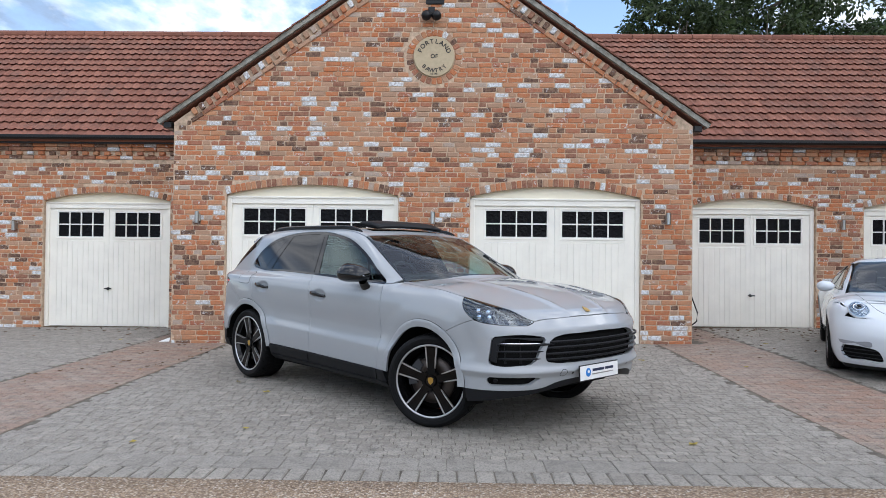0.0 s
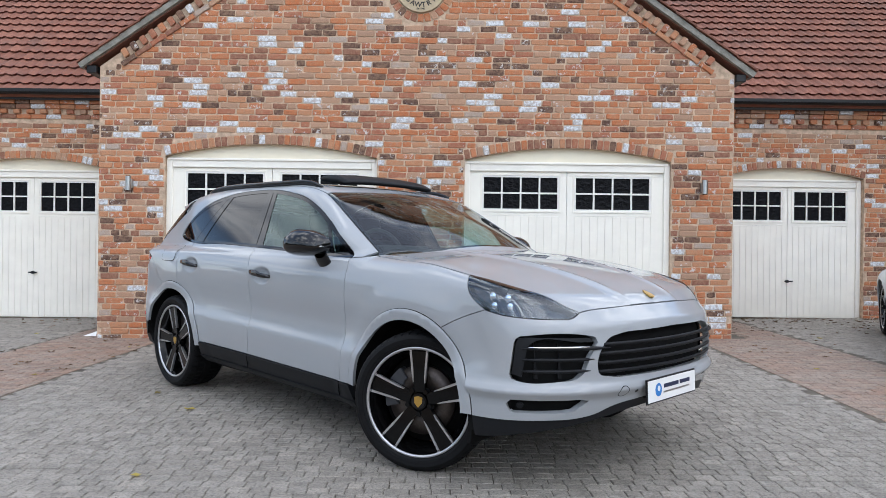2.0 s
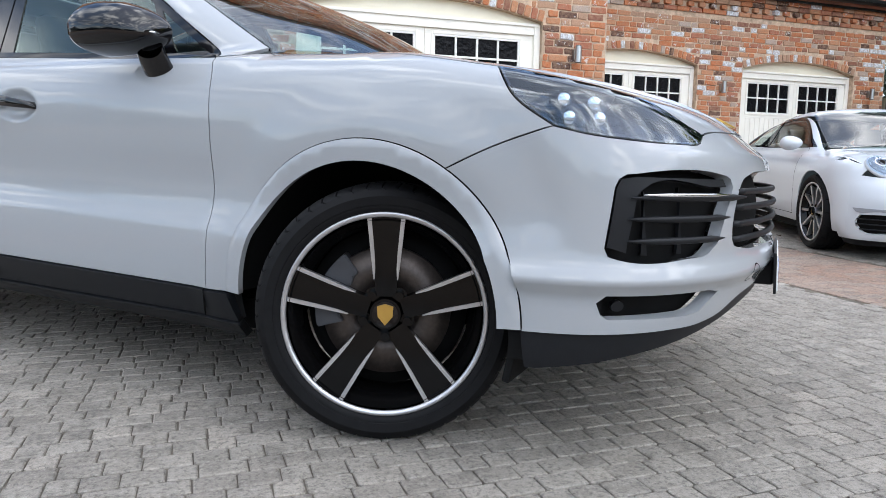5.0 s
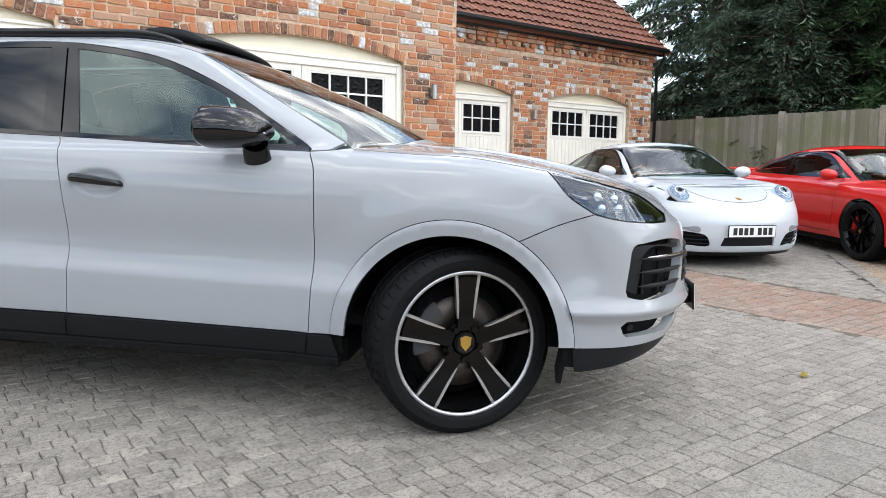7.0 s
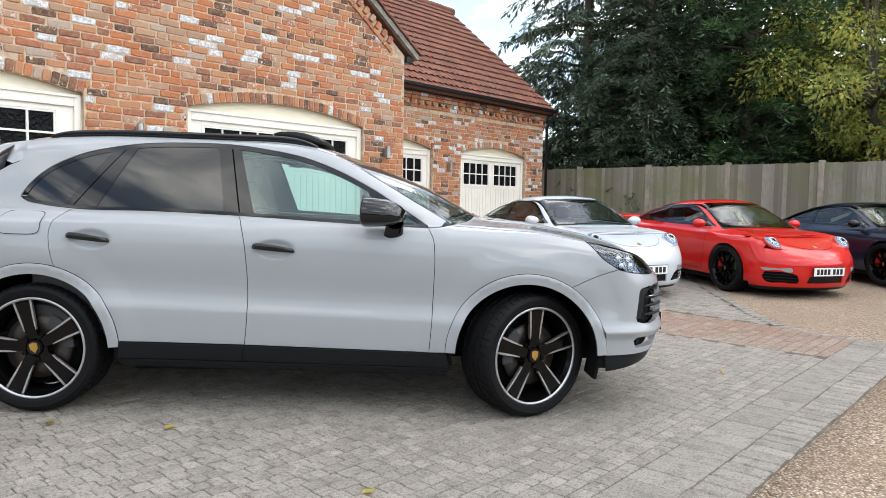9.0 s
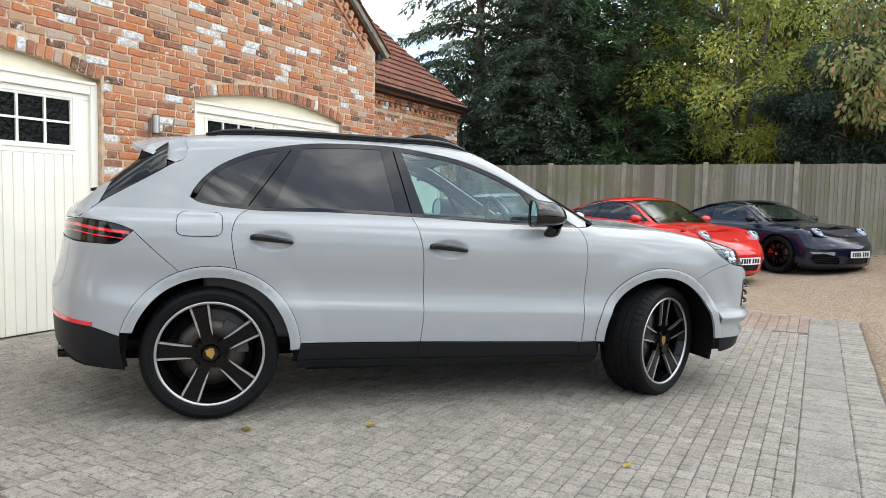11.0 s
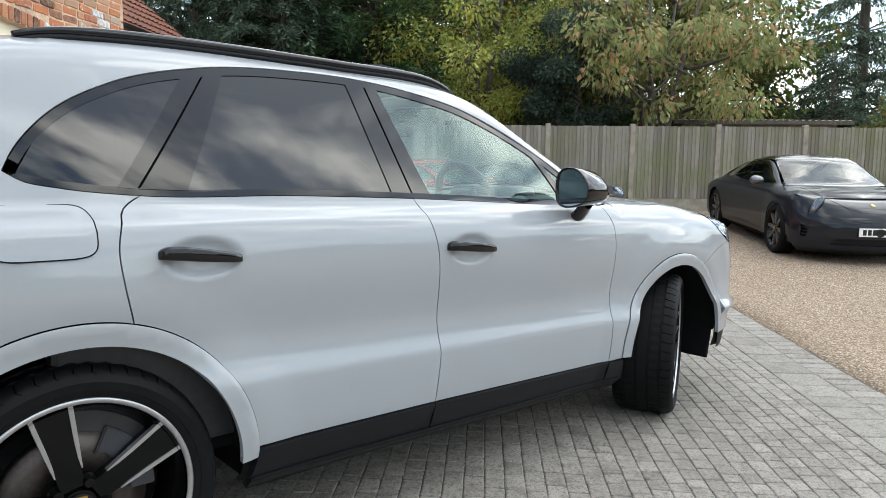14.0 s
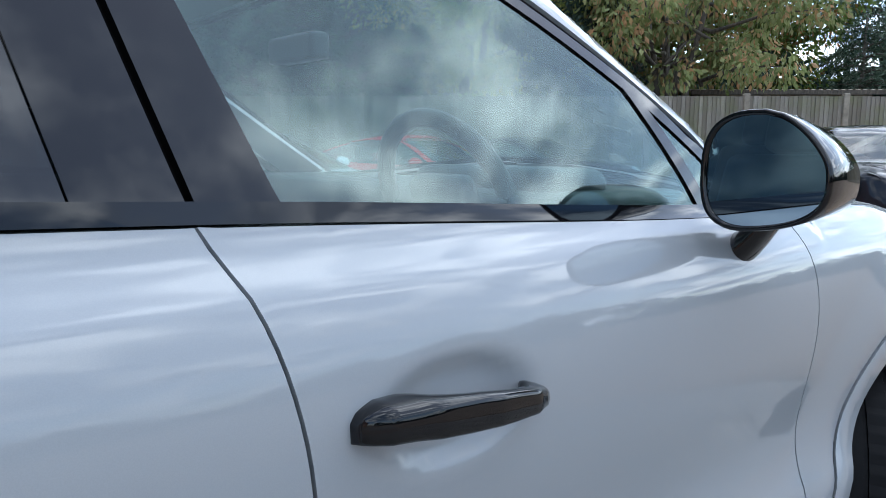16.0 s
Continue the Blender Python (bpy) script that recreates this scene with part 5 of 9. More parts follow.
# ---- the grey sport utility car ----
def build_suv():
    root = tagged(new("car"), "chalk grey sport utility car with black trim on block paving", "car")
    body = Body(
        half=[(-2.6, 0.93), (-2.2, 0.962), (-1.9, 0.983), (-1.45, 0.992), (-0.9, 0.988), (0.0, 0.992), (0.9, 0.996), (1.45, 0.998), (1.9, 0.99), (2.4, 0.97)],
        inset=[(0.10, 0.16), (0.22, 0.075), (0.30, 0.038), (0.40, 0.015), (0.50, 0.006), (0.575, 0.003), (0.592, 0.0032), (0.604, 0.0055), (0.645, 0.0195), (0.685, 0.0270), (0.725, 0.0285), (0.78, 0.0225), (0.84, 0.013), (0.90, 0.006),
               (0.96, 0.005), (1.03, 0.014), (1.08, 0.032), (1.12, 0.060), (1.16, 0.090), (1.3, 0.16), (1.7, 0.35)],
        belt=1.14, glass_half=[(-2.5, 0.70), (-2.2, 0.775), (-1.9, 0.83), (-1.6, 0.868), (-1.3, 0.888), (-0.8, 0.902), (0.0, 0.902), (0.5, 0.890), (0.8, 0.858), (1.1, 0.835), (2.3, 0.80)],
        lean=0.28, bow=0.24,
        top=[(-2.42, 1.00), (-2.34, 1.125), (-2.25, 1.185), (-2.178, 1.232), (-2.0, 1.383), (-1.9, 1.462), (-1.80, 1.535), (-1.72, 1.585), (-1.6, 1.618), (-1.3, 1.642), (-0.9, 1.655), (-0.4, 1.652), (-0.05, 1.632), (0.15, 1.600),
             (0.35, 1.543), (0.6, 1.452), (0.85, 1.348), (1.02, 1.260), (1.165, 1.179), (1.4, 1.05), (1.8, 0.83), (2.5, 0.40)],
        hood=([(0.2, 1.10), (0.9, 1.186), (1.12, 1.177), (1.24, 1.160), (1.4, 1.148), (1.6, 1.122), (1.8, 1.085), (2.0, 1.035), (2.15, 0.985), (2.28, 0.925), (2.40, 0.845), (2.5, 0.75)],
              [(0.2, 0.05), (0.9, 0.046), (1.12, 0.042), (1.3, 0.028), (1.7, 0.030), (2.0, 0.030), (2.3, 0.02)]),
        crown=[(-2.6, 0.06), (-2.0, 0.065), (-1.5, 0.045), (-0.5, 0.040), (0.2, 0.044), (0.5, 0.100), (0.8, 0.135), (1.0, 0.138), (1.2, 0.130), (2.3, 0.12)],
        nose=[(0.10, 2.05), (0.20, 2.18), (0.30, 2.32), (0.40, 2.375), (0.50, 2.40), (0.60, 2.410), (0.72, 2.408), (0.80, 2.385), (0.86, 2.345), (0.90, 2.310), (0.95, 2.27), (1.1, 2.2)],
        nose_x0=1.70, nose_p=3.1,
        tail=[(0.10, -2.15), (0.25, -2.30), (0.35, -2.365), (0.48, -2.388), (0.60, -2.393), (0.70, -2.393), (0.79, -2.368), (0.92, -2.340), (1.09, -2.318), (1.2, -2.29), (1.6, -2.20)],
        tail_x0=-1.62, tail_p=3.4, round_top=0.09,
        bulges=((2.12, 0.56, 0.36, 0.36, 0.030), (-1.47, 0.90, 0.45, 0.12, 0.008)), tilt=0.03, flares=((1.378, 0.378, 0.50, 0.66, 0.018), (-1.447, 0.383, 0.50, 0.64, 0.008)))
    mk = CarMaker(root, body)
    side, top, front, rear = Side(), Top(0.45), Round(1.45, 1), Round(-1.55, -1)
    FW, RW, ZC = 1.378, -1.447, 0.381
    RO, RI = 0.480, 0.421

    dlo_top = smooth_line([(-1.575, 1.235), (-1.555, 1.275), (-1.46, 1.385), (-1.30, 1.478), (-1.03, 1.552), (-0.64, 1.583), (-0.387, 1.578), (-0.175, 1.553), (0.037, 1.512), (0.25, 1.434), (0.463, 1.326), (0.605, 1.239), (0.785, 1.122)])
    dlo_low = smooth_line([(-1.575, 1.235), (-1.54, 1.212), (-1.46, 1.194), (-1.29, 1.175), (-0.80, 1.170), (-0.32, 1.156), (0.40, 1.124), (0.785, 1.112)])
    dt = lambda x: float(np.interp(x, dlo_top[:, 0], dlo_top[:, 1]))
    dl = lambda x: float(np.interp(x, dlo_low[:, 0], dlo_low[:, 1]))
    gap_f = smooth_line([(0.785, 1.112), (0.813, 1.055), (0.824, 0.96), (0.824, 0.80), (0.818, 0.60), (0.804, 0.385)])
    gap_b = smooth_line([(-0.318, 1.156), (-0.297, 1.105), (-0.270, 1.00), (-0.254, 0.85), (-0.249, 0.70), (-0.248, 0.60), (-0.262, 0.412)])
    xr = -1.322
    gap_r = smooth_line([(-1.262, 1.175), (-1.325, 1.125), (-1.350, 1.05), (-1.345, 0.96), (xr, ZC + math.sqrt(RO**2 - (xr - RW) ** 2))])
    a_r = math.degrees(math.atan2(math.sqrt(RO**2 - (xr - RW) ** 2), xr - RW))
    arc_rear_front = ring(RW, ZC, RO, a_r, math.degrees(math.asin((0.422 - ZC) / RO)), 40)
    arc_front_back = ring(FW, ZC, RO, 180 - math.degrees(math.asin((0.388 - ZC) / RO)), 57.6, 60)

    # doors
    def between(line, x0, x1, step=0.02):
        xs = np.linspace(x0, x1, max(2, int(abs(x1 - x0) / step)))
        return np.stack([xs, np.interp(xs, line[:, 0], line[:, 1])], 1)

    fdoor = chain(between(dlo_low, -0.318, 0.785), gap_f, straight([(0.804, 0.385), (-0.262, 0.412)]), gap_b[::-1])
    rdoor = chain(between(dlo_low, -1.262, -0.318), gap_b, straight([(-0.262, 0.412), tuple(arc_rear_front[-1])]), arc_rear_front[::-1], gap_r[::-1])
    dish = lambda xc, zc: (lambda P: -0.0165 * np.exp(-(((P[:, 0] - xc) / 0.098) ** 2 + ((P[:, 2] - zc) / 0.050) ** 2) ** 3))
    doors_f = mk.add("front_door", side, fdoor, P_GREY, res=0.013, bulge=dish(-0.095, 0.968))
    doors_r = mk.add("rear_door", side, rdoor, P_GREY, res=0.013, bulge=dish(-1.128, 1.004))

    # hood edge: from the windscreen foot along the wing, then down beside the lamp
    hood_side = smooth_line([(0.93, -0.822), (1.2, -0.862), (1.45, -0.884), (1.6, -0.892), (1.73, -0.892), (1.84, -0.872), (1.96, -0.835), (2.09, -0.772), (2.175, -0.708), (2.222, -0.650)])
    hood3 = body.on(top, hood_side)
    hood_front = smooth_line([(2.222, -0.650), (2.258, -0.45), (2.278, -0.22), (2.285, 0.0)])
    hood_front_full = np.concatenate([hood_front, (hood_front * [1, -1])[::-1][1:]])
    cowl = smooth_line([(0.93, -0.822), (1.01, -0.68), (1.10, -0.40), (1.14, 0.0)])
    cowl_full = np.concatenate([cowl, (cowl * [1, -1])[::-1][1:]])
    hood_out = chain(hood_side, hood_front_full, (hood_side * [1, -1])[::-1], cowl_full[::-1])

    def creases(P):
        y = np.abs(P[:, 1])
        line = 0.40 - 0.13 * (P[:, 0] - 1.2)
        return 0.010 * np.exp(-((y - line) / 0.035) ** 2) * np.clip((P[:, 0] - 1.1) / 0.3, 0, 1) * np.clip((2.28 - P[:, 0]) / 0.2, 0, 1) + 0.005 * smoothstep(0.02, -0.02, y - line)

    mk.add("bonnet", top, hood_out, P_GREY, both=False, res=0.028, bulge=creases)

    # front wing
    k = int(np.argmin(np.abs(hood3[:, 0] - 1.728)))
    lamp_in = hood3[k:]
    lamp_low = body.on(front, smooth_line([tuple(front.inv(hood3[k:k + 1])[0]), tuple(front.inv(body.on(side, [(1.806, 0.970)]))[0]), tuple(front.inv(body.on(side, [(1.912, 0.897)]))[0])]))
    seam_arch = ring(FW, ZC, RO, 57.6, 57.6, 1)[0]
    seam = smooth_line([tuple(lamp_low[-1][[0, 2]]), ((lamp_low[-1][0] + seam_arch[0]) / 2, (lamp_low[-1][2] + seam_arch[1]) / 2 + 0.008), tuple(seam_arch)])
    wing = chain(hood3[:k + 1][:, [0, 2]], lamp_low[:, [0, 2]], seam, arc_front_back[::-1], straight([tuple(arc_front_back[0]), (0.804, 0.385)]), gap_f[::-1], straight([(0.785, 1.112), (0.86, 1.118), tuple(hood3[0][[0, 2]])]))
    mk.add("front_wing", side, wing, P_GREY, res=0.03)

    # bumper with its openings, from the arch round to the middle
    fl = lambda pts: front.inv(body.on(side, pts))
    low_lamp = front.inv(body.on(front, smooth_line([tuple(front.inv(lamp_low[-1:])[0]), (0.955, 0.879), (0.866, 0.867), (0.740, 0.860), (0.668, 0.864), tuple(front.inv(hood3[-1:])[0])])))
    arc_f = ring(FW, ZC, RO, 57.6, math.degrees(math.asin((0.385 - ZC) / RO)), 40)
    hf = front.inv(body.on(top, hood_front))
    u_arch = fl([tuple(arc_f[-1])])[0]
    chin = smooth_line([tuple(u_arch), (u_arch[0] * 0.86, 0.386), (u_arch[0] * 0.72, 0.387), (0.64, 0.390), (0.56, 0.404), (0.48, 0.434), (0.30, 0.458), (0.0, 0.464)])
    intake = chain(straight([(0.897, 0.752), (0.912, 0.605)]), smooth_line([(0.912, 0.605), (0.905, 0.585), (0.885, 0.578), (0.72, 0.577), (0.655, 0.586), (0.622, 0.615)]), straight([(0.622, 0.615), (0.598, 0.69), (0.562, 0.755)]), smooth_line([(0.562, 0.755), (0.572, 0.778), (0.60, 0.784), (0.85, 0.785), (0.885, 0.778), (0.897, 0.752)]))
    grille_l = [(0.0, 0.583), (0.30, 0.582), (0.50, 0.590), (0.548, 0.602), (0.560, 0.645), (0.540, 0.722), (0.498, 0.770), (0.44, 0.786), (0.25, 0.795), (0.0, 0.800)]
    low_in = chain(straight([(0.922, 0.468), (0.912, 0.440), (0.898, 0.428), (0.70, 0.424), (0.66, 0.430), (0.598, 0.476), (0.64, 0.484), (0.905, 0.486), (0.922, 0.468)]))
    # the right half and its mirror image form one bumper
    gl = chain(straight(grille_l[:1] + grille_l[1:2]), smooth_line(grille_l[1:-1]), straight(grille_l[-2:]))
    grille_full = chain(gl, (gl * [-1, 1])[::-1])
    right = chain(fl(seam)[::-1], low_lamp, hf)
    bottom_r = chain(chin[::-1], fl(arc_f)[::-1])
    outline = chain(right, (right * [-1, 1])[::-1], (fl(arc_f) * [-1, 1]), (chin * [-1, 1]), bottom_r)
    mirror2 = lambda l: (l * [-1, 1])[::-1]

    def ledge(P):
        # the bumper's lower lip stands a little proud
        return 0.027 * np.exp(-((P[:, 2] - 0.525) / 0.030) ** 2) + 0.010 * np.exp(-((P[:, 2] - 0.83) / 0.03) ** 2) * smoothstep(0.95, 0.80, np.abs(P[:, 1]))

    mk.add("front_bumper", front, outline, P_GREY, both=False, holes=[intake, mirror2(intake), grille_full, low_in, mirror2(low_in)], flange=0.035, res=0.024, bulge=ledge)
    # dark backs of the openings
    for o, nm in ((intake, "side_intake"), (low_in, "lower_intake")):
        mk.add(nm, front, o, M_INNER, -0.055, gap=-0.02, flange=0.0, res=0.05)
    mk.add("grille", front, grille_full, M_INNER, -0.06, both=False, gap=-0.02, flange=0.0, res=0.05)
    # black frame on the outer side of the intake
    mk.add("intake_frame", front, chain(straight([(0.894, 0.752), (0.909, 0.605), (0.866, 0.590), (0.846, 0.735)]), smooth_line([(0.846, 0.735), (0.83, 0.752), (0.62, 0.755), (0.575, 0.757)]), straight([(0.575, 0.757), (0.585, 0.779), (0.85, 0.782), (0.884, 0.775), (0.894, 0.752)])), M_CLAD, -0.010, flange=0.02, res=0.03)
    # blades
    def blade(u0, u1, z, mat, thick, off, name, both=True, dz=0.0):
        n = 26
        us = np.linspace(u0, u1, n)
        P = body.solve(front, np.stack([us, z + dz * (us - u0) / (u1 - u0)], 1))
        N = body.normal(P)
        for sgn in ((1, -1) if both else (1,)):
            pts = [(p[0] + q[0] * off, (p[1] + q[1] * off) * sgn, p[2]) for p, q in zip(P, N)]
            rs = [thick * min(1.0, 0.25 + 4 * min(i, n - 1 - i) / n) for i in range(n)] if both else thick
            v, f = tube(pts, rs, 8)
            put(name, mesh(name, v, f, mat, True), root)

    for z, e in ((0.728, 0.50), (0.676, 0.575), (0.622, 0.592)):
        blade(0.868, e, z, M_CLAD, 0.009, 0.006 if z > 0.7 else -0.002, "intake_blade")
    blade(0.845, 0.60, 0.736, M_CHROME, 0.005, 0.014, "chrome_strip")
    for z, u in ((0.742, 0.530), (0.700, 0.545), (0.655, 0.555), (0.613, 0.550)):
        blade(u, -u, z, M_CLAD, 0.0095, -0.006, "grille_blade", both=False)
    for u in (0.80, 0.70):
        mk.add("intake_strut", front, straight([(u, 0.58), (u + 0.02, 0.58), (u + 0.02, 0.76), (u, 0.76)])[:-1], M_CLAD, -0.04, flange=0.01, res=0.05)
    mk.add("parking_sensor", front, ring(0.872, 0.455, 0.016, 0, 360, 20)[:-1], M_CLAD, -0.02, flange=0.015)

    # front lower lip
    lip = chain(chin, straight([(0.0, 0.464), (0.0, 0.43)]), smooth_line([(0.0, 0.43), (0.37, 0.404), (0.52, 0.378), (0.673, 0.350), (0.85, 0.322), (u_arch[0] - 0.01, 0.288)]), straight([(u_arch[0] - 0.01, 0.288), tuple(u_arch)]))
    mk.add("lower_lip", front, lip, M_CLAD, -0.010, gap=-0.004, flange=0.0, res=0.04)

    # towing-eye cover and a sensor beside the plate
    eye = chain(smooth_line([(0.405, 0.525), (0.402, 0.500), (0.415, 0.487), (0.445, 0.487), (0.458, 0.500), (0.455, 0.525), (0.442, 0.538), (0.418, 0.538), (0.405, 0.525)], 0.008))
    mk.add("cover_line", front, eye, M_INNER, 0.0275, both=False, gap=-0.001, flange=0.0, holes=[shrink(eye, 0.0014)], res=0.05, bulge=lambda P: ledge(P) - 0.0275 + 0.001)
    mk.add("nose_sensor", front, ring(0.350, 0.505, 0.011, 0, 360, 16)[:-1], M_CLAD, flange=0.004, bulge=lambda P: ledge(P) + 0.002)

    # headlamps
    lamp_out = chain(front.inv(lamp_low), low_lamp, front.inv(lamp_in)[::-1])
    mk.add("lamp_housing", front, lamp_out, M_INNER, -0.075, gap=-0.006, flange=-0.07, res=0.03)
    lens = mk.add("headlamp", front, lamp_out, M_LENS, 0.002, gap=0.003, flange=0.0, res=0.024, label="clear headlamp with four-point lights")
    cu, cz = lamp_out[:, 0].mean(), lamp_out[:, 1].mean()
    mk.add("lamp_surround", front, lamp_out, M_GLOSS, 0.0015, holes=[shrink(lamp_out, 0.009)], gap=0.001, flange=0.006, res=0.02)
    mk.add("reflector", front, shrink(lamp_out, 0.018), M_REFLECT, -0.045, gap=0.0, flange=0.012, res=0.02, bulge=lambda P: 0.02 * np.sin(P[:, 1] * 55) * np.sin(P[:, 2] * 40), parent=None)
    for (du, dzz) in ((0.10, 0.030), (0.03, 0.022), (0.09, -0.022), (0.02, -0.020)):
        c = (cu + du, cz + dzz)
        P = body.solve(front, np.array([c]))
        N = body.normal(P)
        for s in (1, -1):
            p = P[0] - N[0] * 0.03
            bm = bmesh.new()
            bmesh.ops.create_uvsphere(bm, u_segments=16, v_segments=10, radius=0.019, matrix=pose(p[0], p[1] * s, p[2]))
            part("projector", bm, M_LENS if du < 0 else M_CHROME, root, smooth=True)

    # badge on the bonnet nose
    P = body.solve(top, np.array([[2.235, 0.0]]))
    bm = bmesh.new()
    prism(bm, [(-0.026, 0.03), (0, 0.036), (0.026, 0.03), (0.024, -0.006), (0, -0.036), (-0.024, -0.006)], -0.003, 0.003)
    part("badge", bm, M_GOLD, root, "gold shield badge", m=Matrix.Translation((P[0][0], 0, P[0][2] + 0.012)) @ pose(0, 0, 0, 0, 28, 0) @ pose(0, 0, 0, -90, 0, 0) @ pose(0, 0, 0, 0, 90, 0))

    # body side: quarter panel, roof edge and screen pillar in one pressing
    roof_edge = smooth_line([(-1.625, -0.60), (-1.2, -0.635), (-0.6, -0.655), (0.0, -0.665), (0.215, -0.675)])
    roof3 = body.on(top, roof_edge)
    screen_edge = smooth_line([(0.215, -0.675), (0.45, -0.716), (0.68, -0.755), (0.90, -0.793)])
    screen3 = body.on(top, screen_edge)
    seam_q = smooth_line([(-1.620, ZC + math.sqrt(RO**2 - (-1.620 - RW) ** 2)), (-1.74, 0.94), (-1.846, 1.045)])
    a_q = math.degrees(math.atan2(seam_q[0][1] - ZC, seam_q[0][0] - RW))
    hatch = smooth_line([(-1.606, 1.545), (-1.597, 1.50), (-1.608, 1.45), (-1.665, 1.42), (-1.76, 1.36), (-1.90, 1.275), (-2.02, 1.20), (-2.11, 1.13), (-2.14, 1.105)])
    tail_top = smooth_line([(-2.14, 1.105), (-2.02, 1.095), (-1.92, 1.077), (-1.846, 1.048)])
    quarter = chain(seam_q, tail_top[::-1], hatch[::-1], roof3[:, [0, 2]], screen3[:, [0, 2]], straight([tuple(screen3[-1][[0, 2]]), (0.86, 1.120), (0.785, 1.114)]), dlo_top[::-1], between(dlo_low, -1.575, -1.262), gap_r, ring(RW, ZC, RO, a_r, a_q, 30))
    mk.add("body_side", side, quarter, P_GREY, res=0.03)
    # fuel flap: a fine line round it
    turn = np.linspace(0, 2 * math.pi, 72)
    soft_square = lambda q: np.sign(q) * np.abs(q) ** 0.42
    flap = np.stack([-1.518 + 0.117 * soft_square(np.cos(turn)), 1.087 + 0.064 * soft_square(np.sin(turn))], 1)[:-1]
    mk.add("flap_line", side, flap, M_INNER, 0.0030, both=False, gap=-0.002, flange=0.0, holes=[shrink(flap, 0.0015)], res=0.05)
    mk.add("fuel_flap", side, flap, P_GREY, 0.0034, both=False, gap=0.0015, flange=0.0, res=0.03)

    # roof, glass roof, screens
    def full(line):
        return np.concatenate([line, (line * [1, -1])[::-1]])
    ws_top = smooth_line([(0.215, -0.675), (0.25, -0.40), (0.265, 0.0)])
    ws_top_full = np.concatenate([ws_top, (ws_top * [1, -1])[::-1][1:]])
    roof_back = straight([(-1.625, -0.60), (-1.66, 0.0), (-1.625, 0.60)])
    pano = chain(smooth_line([(0.10, -0.50), (0.14, 0.0), (0.10, 0.50)]), straight([(0.10, 0.50), (-1.25, 0.50), (-1.25, -0.50), (0.10, -0.50)]))
    mk.add("roof", top, chain(roof_edge, ws_top_full, (roof_edge * [1, -1])[::-1], roof_back[::-1]), P_GREY, both=False, holes=[pano], res=0.04)
    mk.add("glass_roof", top, pano, M_TINTGLASS, -0.002, both=False, flange=0.0, res=0.06)
    ws = chain(screen_edge[::-1], ws_top_full, (screen_edge * [1, -1]), cowl_full[::-1])
    mk.add("windscreen", top, ws, M_SCREEN, -0.003, both=False, gap=0.006, flange=0.0, res=0.05)
    mk.add("screen_border", top, ws, M_GLOSS, -0.005, both=False, gap=0.002, flange=0.0, holes=[shrink(ws, 0.028)], res=0.04)
    # raised wind deflector of the glass roof
    bm = bmesh.new()
    rows = []
    for i in range(27):
        y = -0.43 + 0.86 * i / 26
        q = abs(y) / 0.43
        up, fx = 0.015 * q ** 3 - 0.003, -0.065 - 0.02 * q ** 2.5
        rows.append([bm.verts.new((x + fx, y, z - up)) for x, z in ((0.190, 1.640), (0.180, 1.655), (0.11, 1.686), (0.04, 1.703), (-0.03, 1.708), (-0.09, 1.703), (-0.125, 1.690), (-0.115, 1.672), (0.0, 1.650), (0.15, 1.628))])
    for r0, r1 in zip(rows, rows[1:]):
        for k2 in range(10):
            bm.faces.new((r0[k2], r0[(k2 + 1) % 10], r1[(k2 + 1) % 10], r1[k2]))
    bm.faces.new(rows[0])
    bm.faces.new(rows[-1][::-1])
    bmesh.ops.recalc_face_normals(bm, faces=bm.faces)
    part("wind_deflector", bm, M_CLAD, root, "raised black wind deflector", smooth=True)
    # wipers
    for y0, y1 in ((-0.55, 0.05), (0.05, 0.62)):
        pts = body.solve(top, np.stack([np.linspace(1.135, 1.12, 12), np.linspace(y0, y1, 12)], 1))
        v, f = tube([(p[0], p[1], p[2] - 0.010) for p in pts], 0.006, 6)
        put("wiper", mesh("wiper", v, f, M_CLAD, True), root)

    # roof rails
    for s in (1, -1):
        xs = np.linspace(-1.50, 0.10, 40)
        pts = []
        for x in xs:
            P = body.solve(top, np.array([[x, -0.648 + 0.02 * abs(x + 0.7)]]))[0]
            e = min(1.0, min(x + 1.50, 0.10 - x) / 0.16)
            pts.append((P[0], P[1] * s, P[2] + 0.003 + 0.020 * (e * (2 - e))))
        v, f = tube(pts, [0.009 + 0.005 * min(1, min(i, 39 - i) / 5) for i in range(40)], 10)
        rail = put("roof_rail", mesh("roof_rail", v, f, M_GLOSS, True), root, "gloss black roof rail")
        pts2 = [(x, y, z - 0.018) for x, y, z in pts]
        v, f = tube(pts2, 0.011, 8)
        put("rail_foot", mesh("rail_foot", v, f, M_CLAD, True), rail)

    # side windows and their black trim lie in one evenly curved surface
    gx, gz = (a.ravel() for a in np.meshgrid(np.linspace(-1.57, 0.72, 80), np.linspace(1.14, 1.58, 40)))
    ok = [dl(x) + 0.018 < z < dt(x) - 0.002 for x, z in zip(gx, gz)]
    G = body.on(side, np.stack([gx[ok], gz[ok]], 1))
    # fourth degree along the car, second upwards
    powers = [(i, j) for i in range(5) for j in range(3)]
    fit = np.linalg.lstsq(np.stack([G[:, 0] ** i * (G[:, 2] - 1.35) ** j for i, j in powers], 1), G[:, 1], rcond=None)[0]

